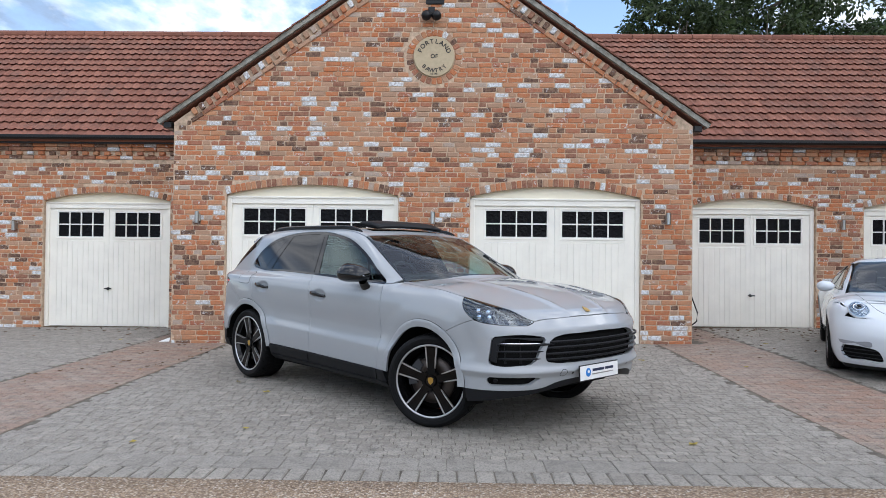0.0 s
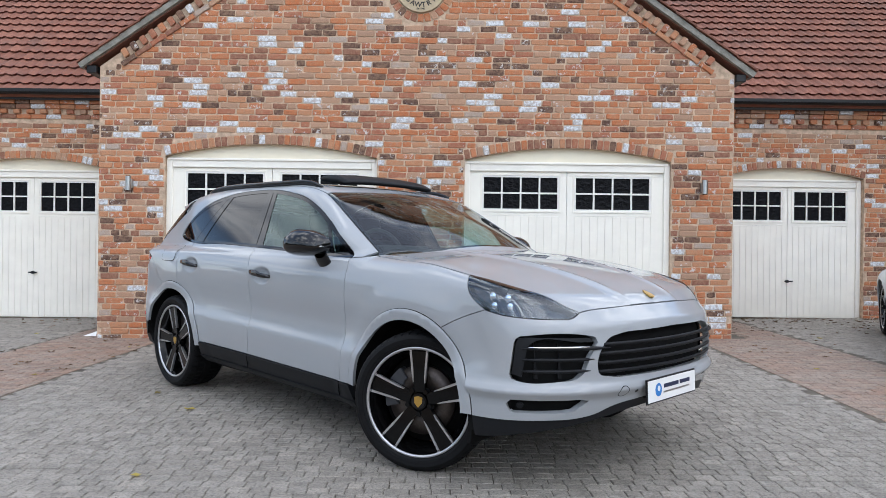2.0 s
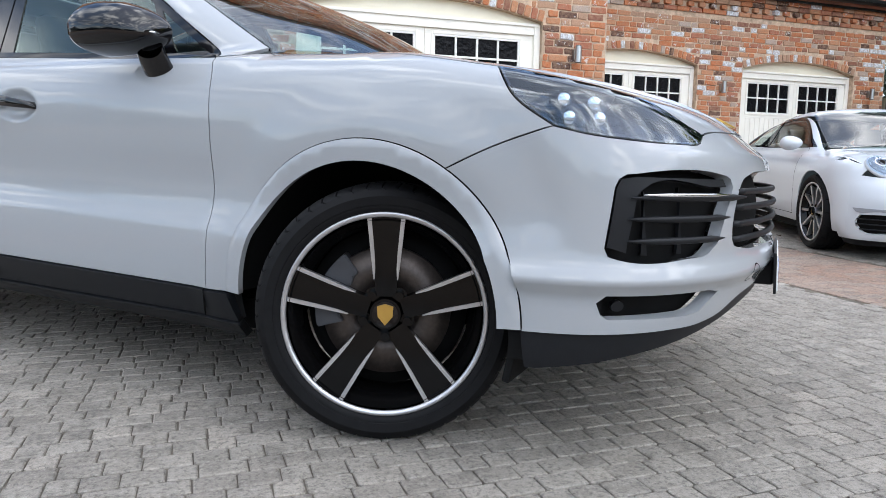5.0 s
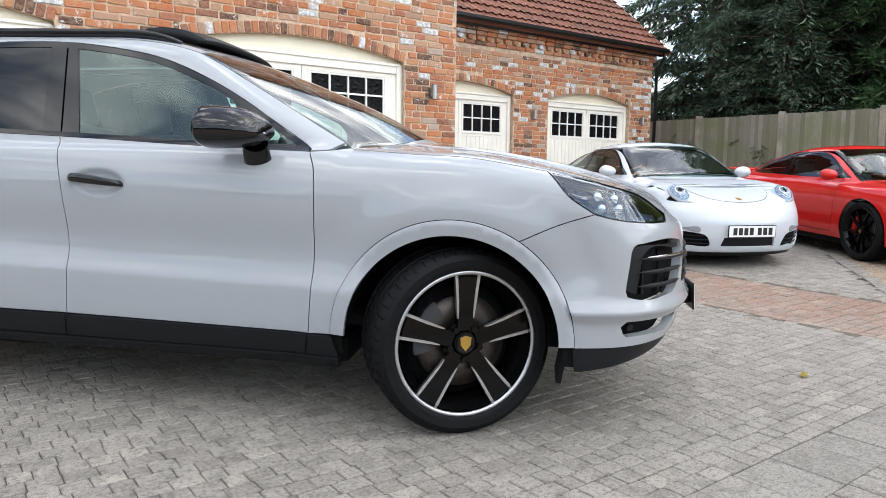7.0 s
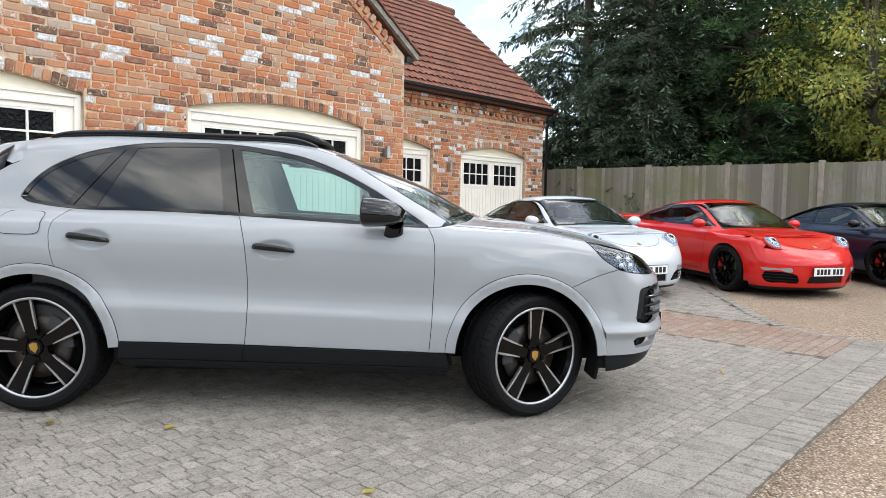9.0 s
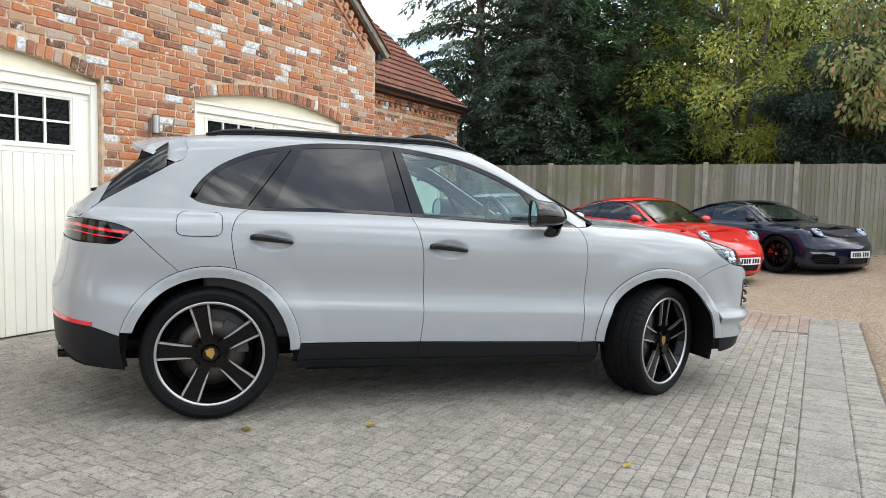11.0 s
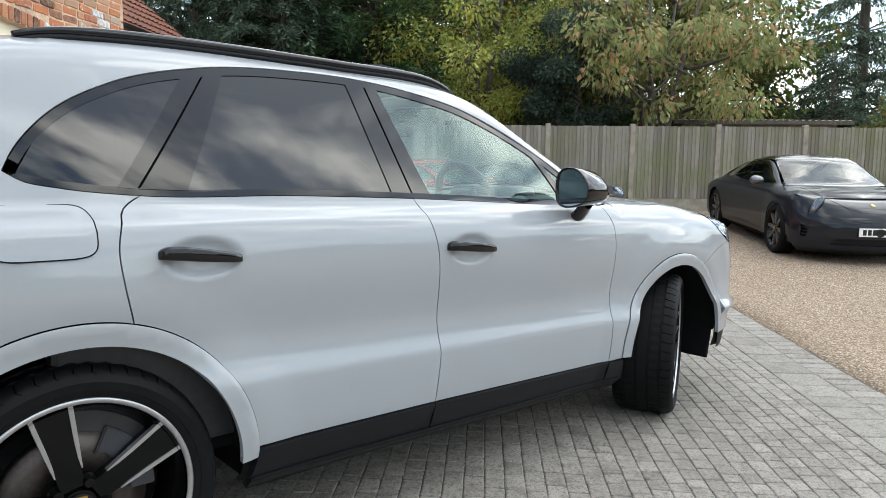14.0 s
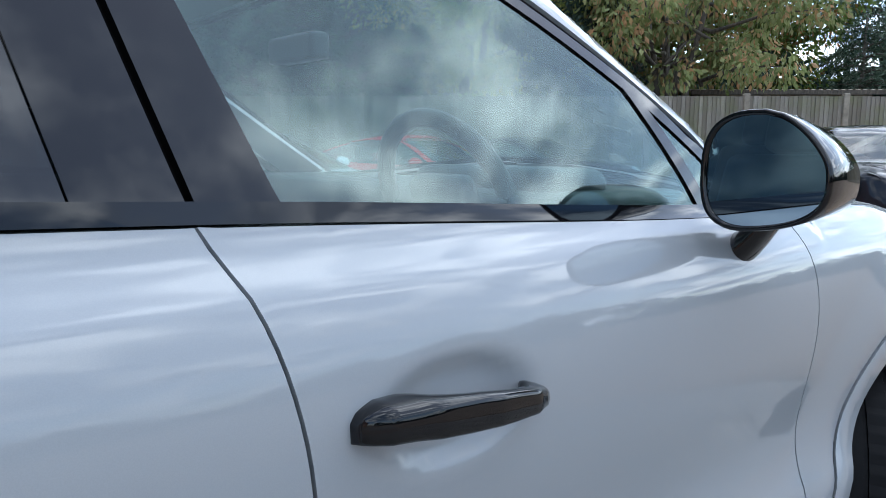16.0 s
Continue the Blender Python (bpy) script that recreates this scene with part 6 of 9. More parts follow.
    def even(P):
        x, z = P[:, 0], P[:, 2] - 1.35
        y = sum(c * x**i * z**j for c, (i, j) in zip(fit, powers))
        yx = sum(c * i * x ** max(i - 1, 0) * z**j for c, (i, j) in zip(fit, powers))
        yz = sum(c * j * x**i * z ** max(j - 1, 0) for c, (i, j) in zip(fit, powers))
        N = np.stack([yx, -np.ones(len(x)), yz], 1)
        return np.stack([x, y, P[:, 2]], 1), N / np.linalg.norm(N, axis=1, keepdims=True)

    belt_trim = chain(between(dlo_low, -1.56, 0.785), straight([(0.785, 1.112), (0.765, 1.134)]), np.stack([np.linspace(0.765, -1.54, 80), [dl(x) + 0.022 for x in np.linspace(0.765, -1.54, 80)]], 1))
    mk.add("belt_trim", side, belt_trim, M_GLOSS, -0.004, gap=0.0015, flange=0.01, res=0.03)
    tt = np.stack([np.linspace(-1.56, 0.78, 120), [dt(x) for x in np.linspace(-1.56, 0.78, 120)]], 1)
    tang = np.gradient(tt, axis=0)
    tang /= np.linalg.norm(tang, axis=1, keepdims=True)
    inner = tt + np.stack([tang[:, 1], -tang[:, 0]], 1) * 0.026
    inner = inner[(inner[:, 1] > [dl(x) + 0.012 for x in inner[:, 0]])]
    mk.add("window_trim", side, chain(tt, inner[::-1]), M_GLOSS, -0.004, gap=0.0012, flange=0.01, res=0.03, even=even)
    ixt = lambda x: float(np.interp(x, inner[:, 0], inner[:, 1])) + 0.004
    low_in_z = lambda x: dl(x) + 0.018
    def glass(name, xb0, xt0, xb1, xt1, mat, **kw):
        """Glass between two leaning edges, each given by its foot and head."""
        xs = np.linspace(xt1, xt0, 40)
        o = chain(np.stack([np.linspace(xb0, xb1, 30), [low_in_z(x) for x in np.linspace(xb0, xb1, 30)]], 1), straight([(xb1, low_in_z(xb1)), (xt1, ixt(xt1))]), np.stack([xs, [ixt(x) for x in xs]], 1), straight([(xt0, ixt(xt0)), (xb0, low_in_z(xb0))]))
        return mk.add(name, side, o, mat, -0.007, gap=0.0, flange=0.0, res=0.05, even=even, **kw)

    glass("front_window", -0.236, -0.352, 0.545, 0.418, M_SIDEGLASS)
    glass("rear_window", -1.135, -0.955, -0.408, -0.480, M_TINTGLASS)
    glass("quarter_window", -1.545, -1.50, -1.315, -1.085, M_TINTGLASS)
    mk.add("quarterlight", side, chain(straight([(0.59, low_in_z(0.59)), (0.745, low_in_z(0.745)), (0.465, ixt(0.465) - 0.004), (0.59, low_in_z(0.59))])), M_SIDEGLASS, -0.007, gap=0.0, flange=0.0, even=even)
    def pillar(a, b, c, d, nm="window_pillar"):
        mk.add(nm, side, straight([a, b, c, d, a])[:-1], M_GLOSS, -0.0035, gap=0.0012, flange=0.012, res=0.03, even=even)
    zb = low_in_z
    pillar((-0.408, zb(-0.4)), (-0.320, zb(-0.32)), (-0.405, ixt(-0.40)), (-0.483, ixt(-0.48)))
    pillar((-0.314, zb(-0.31)), (-0.233, zb(-0.23)), (-0.349, ixt(-0.35)), (-0.399, ixt(-0.40)))
    pillar((-1.262, zb(-1.26)), (-1.130, zb(-1.13)), (-0.950, ixt(-0.95)), (-1.015, ixt(-1.01)))
    pillar((-1.318, zb(-1.31)), (-1.267, zb(-1.26)), (-1.020, ixt(-1.02)), (-1.090, ixt(-1.09)))
    pillar((0.542, zb(0.54)), (0.592, zb(0.59)), (0.467, ixt(0.465)), (0.416, ixt(0.418)))

    for q in ((-0.40, -0.24, -0.365, -0.47), (-1.30, -1.16, -0.965, -1.08)):
        mk.add("pillar_back", side, straight([(q[0], zb(q[0])), (q[1], zb(q[1])), (q[2], ixt(q[2])), (q[3], ixt(q[3])), (q[0], zb(q[0]))])[:-1], M_INNER, -0.016, gap=0.0, flange=0.0, res=0.05, even=even)

    # wheel arch lips
    for cx in (FW, RW):
        band = chain(ring(cx, ZC, RO, 1, 179 if cx > 0 else 165, 70), ring(cx, ZC, RI, 179 if cx > 0 else 163, 1, 60))
        mk.add("arch_lip", side, band, P_GREY, 0.004, gap=0.0006, flange=0.02, res=0.03, bulge=lambda P, cx=cx: 0.010 * np.clip((RO - np.hypot(P[:, 0] - cx, P[:, 2] - ZC)) / 0.012, 0, 1))

    # sills
    sill = chain(straight([(RW + 0.478, 0.418), (-0.262, 0.409), (0.804, 0.382), (FW - 0.476, 0.382)]), straight([(FW - 0.476, 0.382), (FW - 0.45, 0.292), (RW + 0.462, 0.322), (RW + 0.478, 0.418)]))
    mk.add("sill", side, sill, M_CLAD, 0.004, gap=0.001, flange=0.03, res=0.02, bulge=lambda P: 0.010 * np.clip((P[:, 2] + 0.0145 * P[:, 0] - 0.312) / 0.09, 0, 1) - 0.004)
    sill2 = straight([(RW + 0.462, 0.319), (FW - 0.45, 0.289), (FW - 0.46, 0.222), (RW + 0.47, 0.25), (RW + 0.462, 0.319)])[:-1]
    mk.add("sill_skirt", side, sill2, M_CLAD, 0.006, gap=0.0015, flange=0.03, res=0.03, bulge=lambda P: -0.030 * np.clip((0.300 - 0.0145 * P[:, 0] - P[:, 2]) / 0.06, 0, 1))
    for x in (-0.268, 0.800):
        mk.add("sill_joint", side, straight([(x, 0.404 - 0.02 * x), (x + 0.003, 0.404 - 0.02 * x), (x - 0.010, 0.312 - 0.015 * x), (x - 0.013, 0.312 - 0.015 * x)])[:-1], M_INNER, 0.0115, gap=0.0, flange=0.006, res=0.05)

    # rear: lamps, tailgate, bumper, spoiler
    rl = lambda pts: rear.inv(body.on(side, pts))
    tl_top = rl(tail_top)
    u_t = tl_top[0][0]
    lamp_r = chain(tl_top[::-1], smooth_line([tuple(tl_top[0]), (u_t * 0.7, 1.088), (u_t * 0.4, 1.078), (0.0, 1.074)]), straight([(0.0, 1.074), (0.0, 1.012)]), smooth_line([(0.0, 1.012), (u_t * 0.5, 1.000), (u_t * 0.9, 0.985), tuple(rl([(-2.03, 0.976)])[0]), tuple(rl([(-1.935, 0.977)])[0]), tuple(tl_top[-1])]))
    mk.add("tail_lamp", rear, lamp_r, M_GLOSS, -0.006, gap=0.002, flange=0.012, res=0.03, label="dark tail lamp with red light lines")
    for zz, hh in ((1.068, 0.016), (1.034, 0.006)):
        us = np.linspace(0.02, tl_top[-1][0] * 0.985, 40)
        zc = np.where(us > u_t, zz - 0.035 * (us - u_t) / (tl_top[-1][0] - u_t), zz)
        mk.add("light_line", rear, chain(np.stack([us, zc + hh / 2], 1), np.stack([us[::-1], zc[::-1] - hh / 2], 1)), M_TAIL, -0.002, gap=0.0, flange=0.004, res=0.04)
    ur_arch = rl([tuple(ring(RW, ZC, RO, 167.6, 167.6, 1)[0])])[0]
    arc_b = rl(ring(RW, ZC, RO, a_q, 167.6, 40))
    bump_low = smooth_line([tuple(ur_arch), (1.045, 0.504), (0.972, 0.530), (0.80, 0.541), (0.56, 0.551), (0.40, 0.570), (0.0, 0.582)])
    gate_cut = smooth_line([(0.0, 0.70), (0.35, 0.70), (0.55, 0.703), (0.65, 0.724), (0.725, 0.77), (0.743, 0.84), (0.745, 0.985)])
    bumper = chain(rl(seam_q)[::-1], arc_b, bump_low, straight([(0.0, 0.582), (0.0, 0.70)]), gate_cut, smooth_line([(0.745, 0.985), (0.80, 0.980), tuple(rl([(-2.03, 0.976)])[0]), tuple(rl([(-1.935, 0.977)])[0]), tuple(tl_top[-1])]))
    mk.add("rear_bumper", rear, bumper, P_GREY, res=0.03)
    gate_half = chain(straight([(0.0, 0.70), (0.0, 1.010)]), smooth_line([(0.0, 1.010), (0.3, 1.003), (0.745, 0.985)]), gate_cut[::-1])
    mk.add("tailgate", rear, gate_half, P_GREY, gap=0.0012, res=0.03)
    # upper tailgate, rear screen
    hatch3 = body.on(side, hatch)
    screen_low = smooth_line([(-1.985, -0.735), (-2.085, -0.62), (-2.15, -0.35), (-2.165, 0.0)])
    screen_low_full = np.concatenate([screen_low, (screen_low * [1, -1])[::-1][1:]])
    screen_top = smooth_line([(-1.70, -0.60), (-1.75, -0.3), (-1.76, 0.0)])
    screen_top_full = np.concatenate([screen_top, (screen_top * [1, -1])[::-1][1:]])
    mk.add("rear_screen", top, chain(screen_low_full, screen_top_full[::-1]), M_TINTGLASS, -0.002, both=False, flange=0.0, res=0.05)
    hatch_xy = hatch3[(hatch3[:, 0] < -1.70) & (hatch3[:, 0] > -2.03)][:, [0, 1]]
    hatch_low = hatch3[(hatch3[:, 0] <= -2.03)][:, [0, 1]]
    side_strip = chain(hatch_xy, straight([tuple(hatch_xy[-1]), (-1.985, -0.735)]), straight([(-1.985, -0.735), (-1.70, -0.60)]), straight([(-1.70, -0.60), tuple(hatch_xy[0])]))
    mk.add("screen_side_trim", top, side_strip, M_GLOSS, 0.002, gap=0.0005, flange=0.01, res=0.03)
    gate_line = body.on(rear, smooth_line([(u_t, 1.105), (u_t * 0.7, 1.092), (u_t * 0.4, 1.082), (0.0, 1.078)]))[:, [0, 1]]
    gl_full = np.concatenate([gate_line, (gate_line * [1, -1])[::-1][1:]])
    mk.add("upper_tailgate", top, chain(hatch_low, gl_full, (hatch_low * [1, -1])[::-1], screen_low_full[::-1]), P_GREY, both=False, gap=0.001, res=0.03)
    # rear lower cladding and exhausts
    u1 = ur_arch[0]
    clad = chain(bump_low, straight([(0.0, 0.582), (0.0, 0.40)]), smooth_line([(0.0, 0.40), (0.5, 0.395), (0.75, 0.362), (0.92, 0.318), (u1, 0.285)]), straight([(u1, 0.285), tuple(ur_arch)]))
    mk.add("rear_cladding", rear, clad, M_CLAD, -0.004, gap=0.001, flange=0.03, res=0.04)
    refl = chain(smooth_line([(0.972, 0.556), (0.80, 0.568), (0.575, 0.580)]), smooth_line([(0.565, 0.556), (0.80, 0.546), (0.968, 0.536)]))
    mk.add("reflector_strip", rear, refl, M_TAIL, 0.006, gap=0.0, flange=0.010, res=0.03)
    for s in (-1, 1):
        for dy in (0.0, 0.10):
            bm = bmesh.new()
            cyl(bm, 0.045, 0.045, 0.14, pose(-2.20, s * (0.63 - dy), 0.352, 0, 90, 0), 24)
            part("exhaust", bm, M_GLOSS, root, "black exhaust tip", smooth=False)
    # spoiler
    bm = bmesh.new()
    n = 30
    rows = []
    for i in range(n + 1):
        y = -0.69 + 1.38 * i / n
        q = abs(y) / 0.69
        fr = body.solve(top, np.array([[-1.612, y * 0.915]]))[0]
        tipx, tipz = -1.935 + 0.11 * q**5, 1.572 - 0.085 * q**3
        a = Vector((fr[0], fr[1], fr[2] + 0.001))
        b = Vector((-1.80, y * 0.965, 1.598 - 0.075 * q**3))
        c = Vector((tipx, y, tipz))
        d = Vector((tipx + 0.004, y, tipz - 0.030))
        e = Vector((-1.80, y * 0.96, tipz - 0.080))
        rows.append([bm.verts.new(v) for v in (a, b, c, d, e)])
    for r0, r1 in zip(rows, rows[1:]):
        for k2 in range(4):
            bm.faces.new((r0[k2], r0[k2 + 1], r1[k2 + 1], r1[k2]))
    bm.faces.new(rows[0])
    bm.faces.new(rows[-1][::-1])
    bmesh.ops.recalc_face_normals(bm, faces=bm.faces)
    part("spoiler", bm, P_GREY, root, smooth=False)
    # painted cheeks between the spoiler and the fins
    for s in (1, -1):
        bm = bmesh.new()
        sm = body.on(side, [(-1.599, 1.52), (-1.594, 1.485), (-1.604, 1.448), (-1.658, 1.425)])
        a0 = body.solve(top, np.array([[-1.612, -0.69 * 0.915]]))[0]
        edge = [(-1.826, -0.692, 1.484), (-1.80, -0.69 * 0.965, 1.523), (-1.70, -0.650, 1.553)] + [tuple(a0)]
        low = [(-1.838, -0.702, 1.484), (-1.75, -0.724, 1.456)]
        loop = [tuple(q) for q in sm] + low[::-1] + edge
        c = bm.verts.new((-1.69, s * -0.700, 1.485))
        vs = [bm.verts.new((x, s * y, z)) for x, y, z in loop]
        for i in range(len(vs)):
            bm.faces.new((c, vs[i], vs[(i + 1) % len(vs)]))
        bmesh.ops.recalc_face_normals(bm, faces=bm.faces)
        part("spoiler_cheek", bm, P_GREY, root, smooth=True)
    # black side fins below the spoiler
    for s in (1, -1):
        bm = bmesh.new()
        pts = [(-1.658, 0.742, 1.428), (-1.75, 0.716, 1.462), (-1.838, 0.694, 1.490), (-1.88, 0.672, 1.385), (-1.835, 0.766, 1.302)]
        a = [bm.verts.new((x, -s * y, z)) for x, y, z in pts]
        b = [bm.verts.new((x, -s * (y - 0.03), z)) for x, y, z in pts]
        bm.faces.new(a)
        bm.faces.new(b[::-1])
        for i in range(5):
            bm.faces.new((a[i], b[i], b[(i + 1) % 5], a[(i + 1) % 5]))
        bmesh.ops.recalc_face_normals(bm, faces=bm.faces)
        part("spoiler_fin", bm, M_GLOSS, root)
    v, f = tube([(-2.185, 0.0, 1.245), (-2.165, -0.10, 1.262), (-2.14, -0.40, 1.256)], 0.010, 8)
    put("rear_wiper", mesh("rear_wiper", v, f, M_CLAD, True), root)

    # black shells behind the shut lines
    lowbox = [(-2.30, 0.30), (2.05, 0.30), (2.05, 0.86), (1.7, 1.0), (0.9, 1.07), (-1.25, 1.12), (-2.1, 1.05), (-2.30, 0.8)]
    shell = straight(lowbox + lowbox[:1])[:-1]
    mk.add("inner_panel", side, shell, M_INNER, -0.02, gap=0.0, flange=0.0, res=0.08, holes=[ring(FW, ZC, RI + 0.02, -60, 240, 60), ring(RW, ZC, RI + 0.02, -60, 240, 60)])
    mk.add("inner_nose", top, straight([(1.12, -0.75), (2.0, -0.72), (2.15, -0.5), (2.2, 0.0), (2.15, 0.5), (2.0, 0.72), (1.12, 0.75), (1.12, -0.75)])[:-1], M_INNER, -0.03, both=False, gap=0, flange=0, res=0.1)
    bm = bmesh.new()
    box(bm, -2.1, -1.95, -0.6, 0.6, 0.30, 0.95)
    box(bm, -0.92, 0.93, -0.86, 0.86, 0.24, 0.34)
    box(bm, 1.95, 2.1, -0.6, 0.6, 0.33, 0.8)
    box(bm, -2.1, 1.9, -0.50, 0.50, 0.26, 0.42)
    part("underbody", bm, M_INNER, root)
    for cx in (FW, RW):
        for s in (1, -1):
            prof = [(RI + 0.025, -0.985), (RI + 0.03, -0.80), (RI + 0.03, -0.52), (0.02, -0.50)]
            vs, fs = [], []
            n = 40
            for i in range(n + 1):
                a = radians(2 + 177 * i / n)
                for r, y in prof:
                    vs.append((cx + r * math.cos(a), y * s, ZC + r * math.sin(a)))
            for i in range(n):
                for q in range(3):
                    fs.append((i * 4 + q, i * 4 + q + 1, (i + 1) * 4 + q + 1, (i + 1) * 4 + q))
            put("wheel_housing", mesh("wheel_housing", vs, fs, M_INNER, True), root)

    # door handles and dished recesses
    for x0, x1, z0, z1 in ((-1.256, -1.018, 1.030, 1.008), (-0.225, 0.018, 0.992, 0.974)):
        par = doors_r if x0 < -1 else doors_f
        n = 40
        xs = np.linspace(x0, x1, n)
        zs = np.linspace(z0, z1, n)
        P = body.solve(side, np.stack([xs, zs], 1))
        for s, pr in ((1, par[0]), (-1, par[1])):
            bm = bmesh.new()
            rings = []
            for i in range(n):
                t = i / (n - 1)
                hgt = float(np.interp(t, [0, 0.03, 0.10, 0.25, 0.52, 0.80, 0.95, 1], [0.018, 0.028, 0.036, 0.039, 0.036, 0.030, 0.024, 0.012]))
                out = float(np.interp(t, [0, 0.03, 0.10, 0.3, 0.6, 0.85, 0.95, 1], [0.006, 0.020, 0.034, 0.043, 0.045, 0.039, 0.029, 0.006]))
                # the grip stands clear of the door between a broad shoulder and a small foot
                inn = float(np.interp(t, [0, 0.20, 0.30, 0.45, 0.70, 0.86, 0.92, 1], [-0.012, -0.012, 0.010, 0.022, 0.025, 0.016, -0.012, -0.012]))
                mid, th = (out + inn) / 2, (out - inn) / 2
                r = []
                for a in range(16):
                    an = 2 * math.pi * a / 16
                    ca, sa = (math.copysign(abs(v) ** 0.6, v) for v in (math.cos(an), math.sin(an)))
                    r.append(bm.verts.new((P[i][0], s * (P[i][1] - mid + th * ca), P[i][2] - 0.022 + hgt * (0.5 + 0.5 * sa))))
                rings.append(r)
            for r0, r1 in zip(rings, rings[1:]):
                for a in range(16):
                    bm.faces.new((r0[a], r0[(a + 1) % 16], r1[(a + 1) % 16], r1[a]))
            bm.faces.new(rings[0][::-1])
            bm.faces.new(rings[-1])
            bmesh.ops.recalc_face_normals(bm, faces=bm.faces)
            part("door_handle", bm, M_GLOSS, pr, "gloss black door handle", smooth=True)

    # door mirrors
    def mirror_ring(x, ky, kz, dy, dz, s, bm):
        r = []
        for q in range(40):
            a = 2 * math.pi * q / 40
            c, n = math.copysign(abs(math.cos(a)) ** 0.72, math.cos(a)), math.copysign(abs(math.sin(a)) ** 0.72, math.sin(a))
            zz = (0.083 if n > 0 else 0.080) * kz * n * (1 + (0.05 if n > 0 else 0.16) * c)
            if c < 0:
                zz = zz * (1 - (0.42 if n > 0 else 0.12) * abs(c) ** 1.6) - 0.010 * c * c
            r.append(bm.verts.new((x + 0.012 * c, s * (-1.042 + dy + 0.092 * ky * c), 1.197 + dz + zz)))
        return r

    for s in (1, -1):
        mir = new("door_mirror")
        mir.parent = root
        bm = bmesh.new()
        rings = [mirror_ring(x, ky, kz, dy, dz, s, bm) for x, ky, kz, dy, dz in ((0.414, 0.93, 0.92, 0, 0), (0.406, 0.99, 0.985, 0, 0), (0.417, 1.02, 1.02, 0, 0), (0.46, 1.03, 1.0, 0.002, 0), (0.54, 1.0, 0.92, 0.006, -0.002), (0.59, 0.90, 0.76, 0.014, -0.006), (0.625, 0.74, 0.54, 0.024, -0.010), (0.645, 0.50, 0.28, 0.032, -0.012))]
        for r0, r1 in zip(rings, rings[1:]):
            for q in range(40):
                bm.faces.new((r0[q], r0[(q + 1) % 40], r1[(q + 1) % 40], r1[q]))
        bm.faces.new(rings[-1])
        bmesh.ops.recalc_face_normals(bm, faces=bm.faces)
        part("shell", bm, M_GLOSS, mir, smooth=True)
        bm = bmesh.new()
        bm.faces.new(mirror_ring(0.415, 0.94, 0.93, 0, 0, s, bm))
        bmesh.ops.recalc_face_normals(bm, faces=bm.faces)
        part("mirror_glass", bm, M_MIRROR, mir)
        bm = bmesh.new()
        rows = []
        for q in range(8):
            t = q / 7
            cx, cy, cz = 0.575 + 0.015 * t, -0.905 - 0.095 * t, 1.055 + 0.075 * t * t + 0.01 * t
            rows.append([bm.verts.new((cx + (0.062 - 0.012 * t) * math.cos(w), s * (cy + 0.010 * math.cos(w)), cz + 0.037 * math.sin(w) - 0.012 * (1 - t))) for w in (2 * math.pi * k / 16 for k in range(16))])
        for r0, r1 in zip(rows, rows[1:]):
            for k in range(16):
                bm.faces.new((r0[k], r0[(k + 1) % 16], r1[(k + 1) % 16], r1[k]))
        bmesh.ops.recalc_face_normals(bm, faces=bm.faces)
        part("mirror_foot", bm, M_GLOSS, mir, smooth=True)
        v, f = tube([(0.642 - 0.075 * q * q, s * (-1.00 - 0.112 * q), 1.176 + 0.004 * q) for q in (0, 0.25, 0.5, 0.75, 0.95)], 0.005, 6)
        put("indicator", mesh("indicator", v, f, M_CHROME, True), mir)

    # number plate
    number_plate(root, pose(2.430, -0.088, 0.496, 0, 0, 0) @ pose(0, 0, 0, 0, -3, 0), (0.52, 0.108), dealer=True)
    bm = bmesh.new()
    soft_block(bm, (0.07, 0.36, 0.09), (2.390, -0.088, 0.492), 0.01, None, 2)
    part("plate_bracket", bm, M_CLAD, root)

    # cabin
    bm = bmesh.new()
    soft_block(bm, (0.46, 1.38, 0.26), (0.70, 0, 1.015), 0.06)
    soft_block(bm, (0.30, 1.06, 0.12), (0.93, 0, 1.065), 0.05)
    soft_block(bm, (0.20, 0.44, 0.11), (0.62, -0.38, 1.135), 0.045)
    part("dashboard", bm, M_LEATHER, root, smooth=True)
    steering_wheel((0.45, -0.37, 1.115), root)
    for y in (-0.37, 0.37):
        st = car_seat("seat", (-0.22, y, 0.52), M_LEATHER)
        st.parent = root
    for y in (-0.42, 0.0, 0.42):
        st = car_seat("seat", (-1.02, y, 0.56), M_LEATHER)
        st.parent = root
        st.scale = (1, 0.82, 1)
    bm = bmesh.new()
    soft_block(bm, (1.2, 0.22, 0.26), (0.1, 0, 0.62), 0.05)
    part("centre_console", bm, M_LEATHER, root, smooth=True)
    bm = bmesh.new()
    soft_block(bm, (0.05, 0.20, 0.06), (0.32, 0.0, 1.45), 0.015)
    part("rear_view_mirror", bm, M_LEATHER, root, smooth=True)
    bm = bmesh.new()
    box(bm, -2.0, 1.0, -0.86, 0.86, 0.40, 0.44)
    box(bm, -2.05, -1.35, -0.80, 0.80, 0.9, 0.94)
    part("cabin_floor", bm, M_INNER, root)
    for s in (1, -1):
        bm = bmesh.new()
        box(bm, -1.5, 0.72, s * 0.862 - 0.026, s * 0.862 + 0.026, 0.44, 1.142, 0.02)
        part("door_lining", bm, M_LEATHER, root)

    # wheels: the fronts turned to the left
    wh = make_wheel(0.372, 0.285, 0.293, "two_tone")
    wh.parent = root
    wh.matrix_basis = pose(RW - 0.008, -0.822, 0.370, 0, -13, 0)
    def place(m):
        c = copy_thing(wh, m)
        c.parent = root
        return c
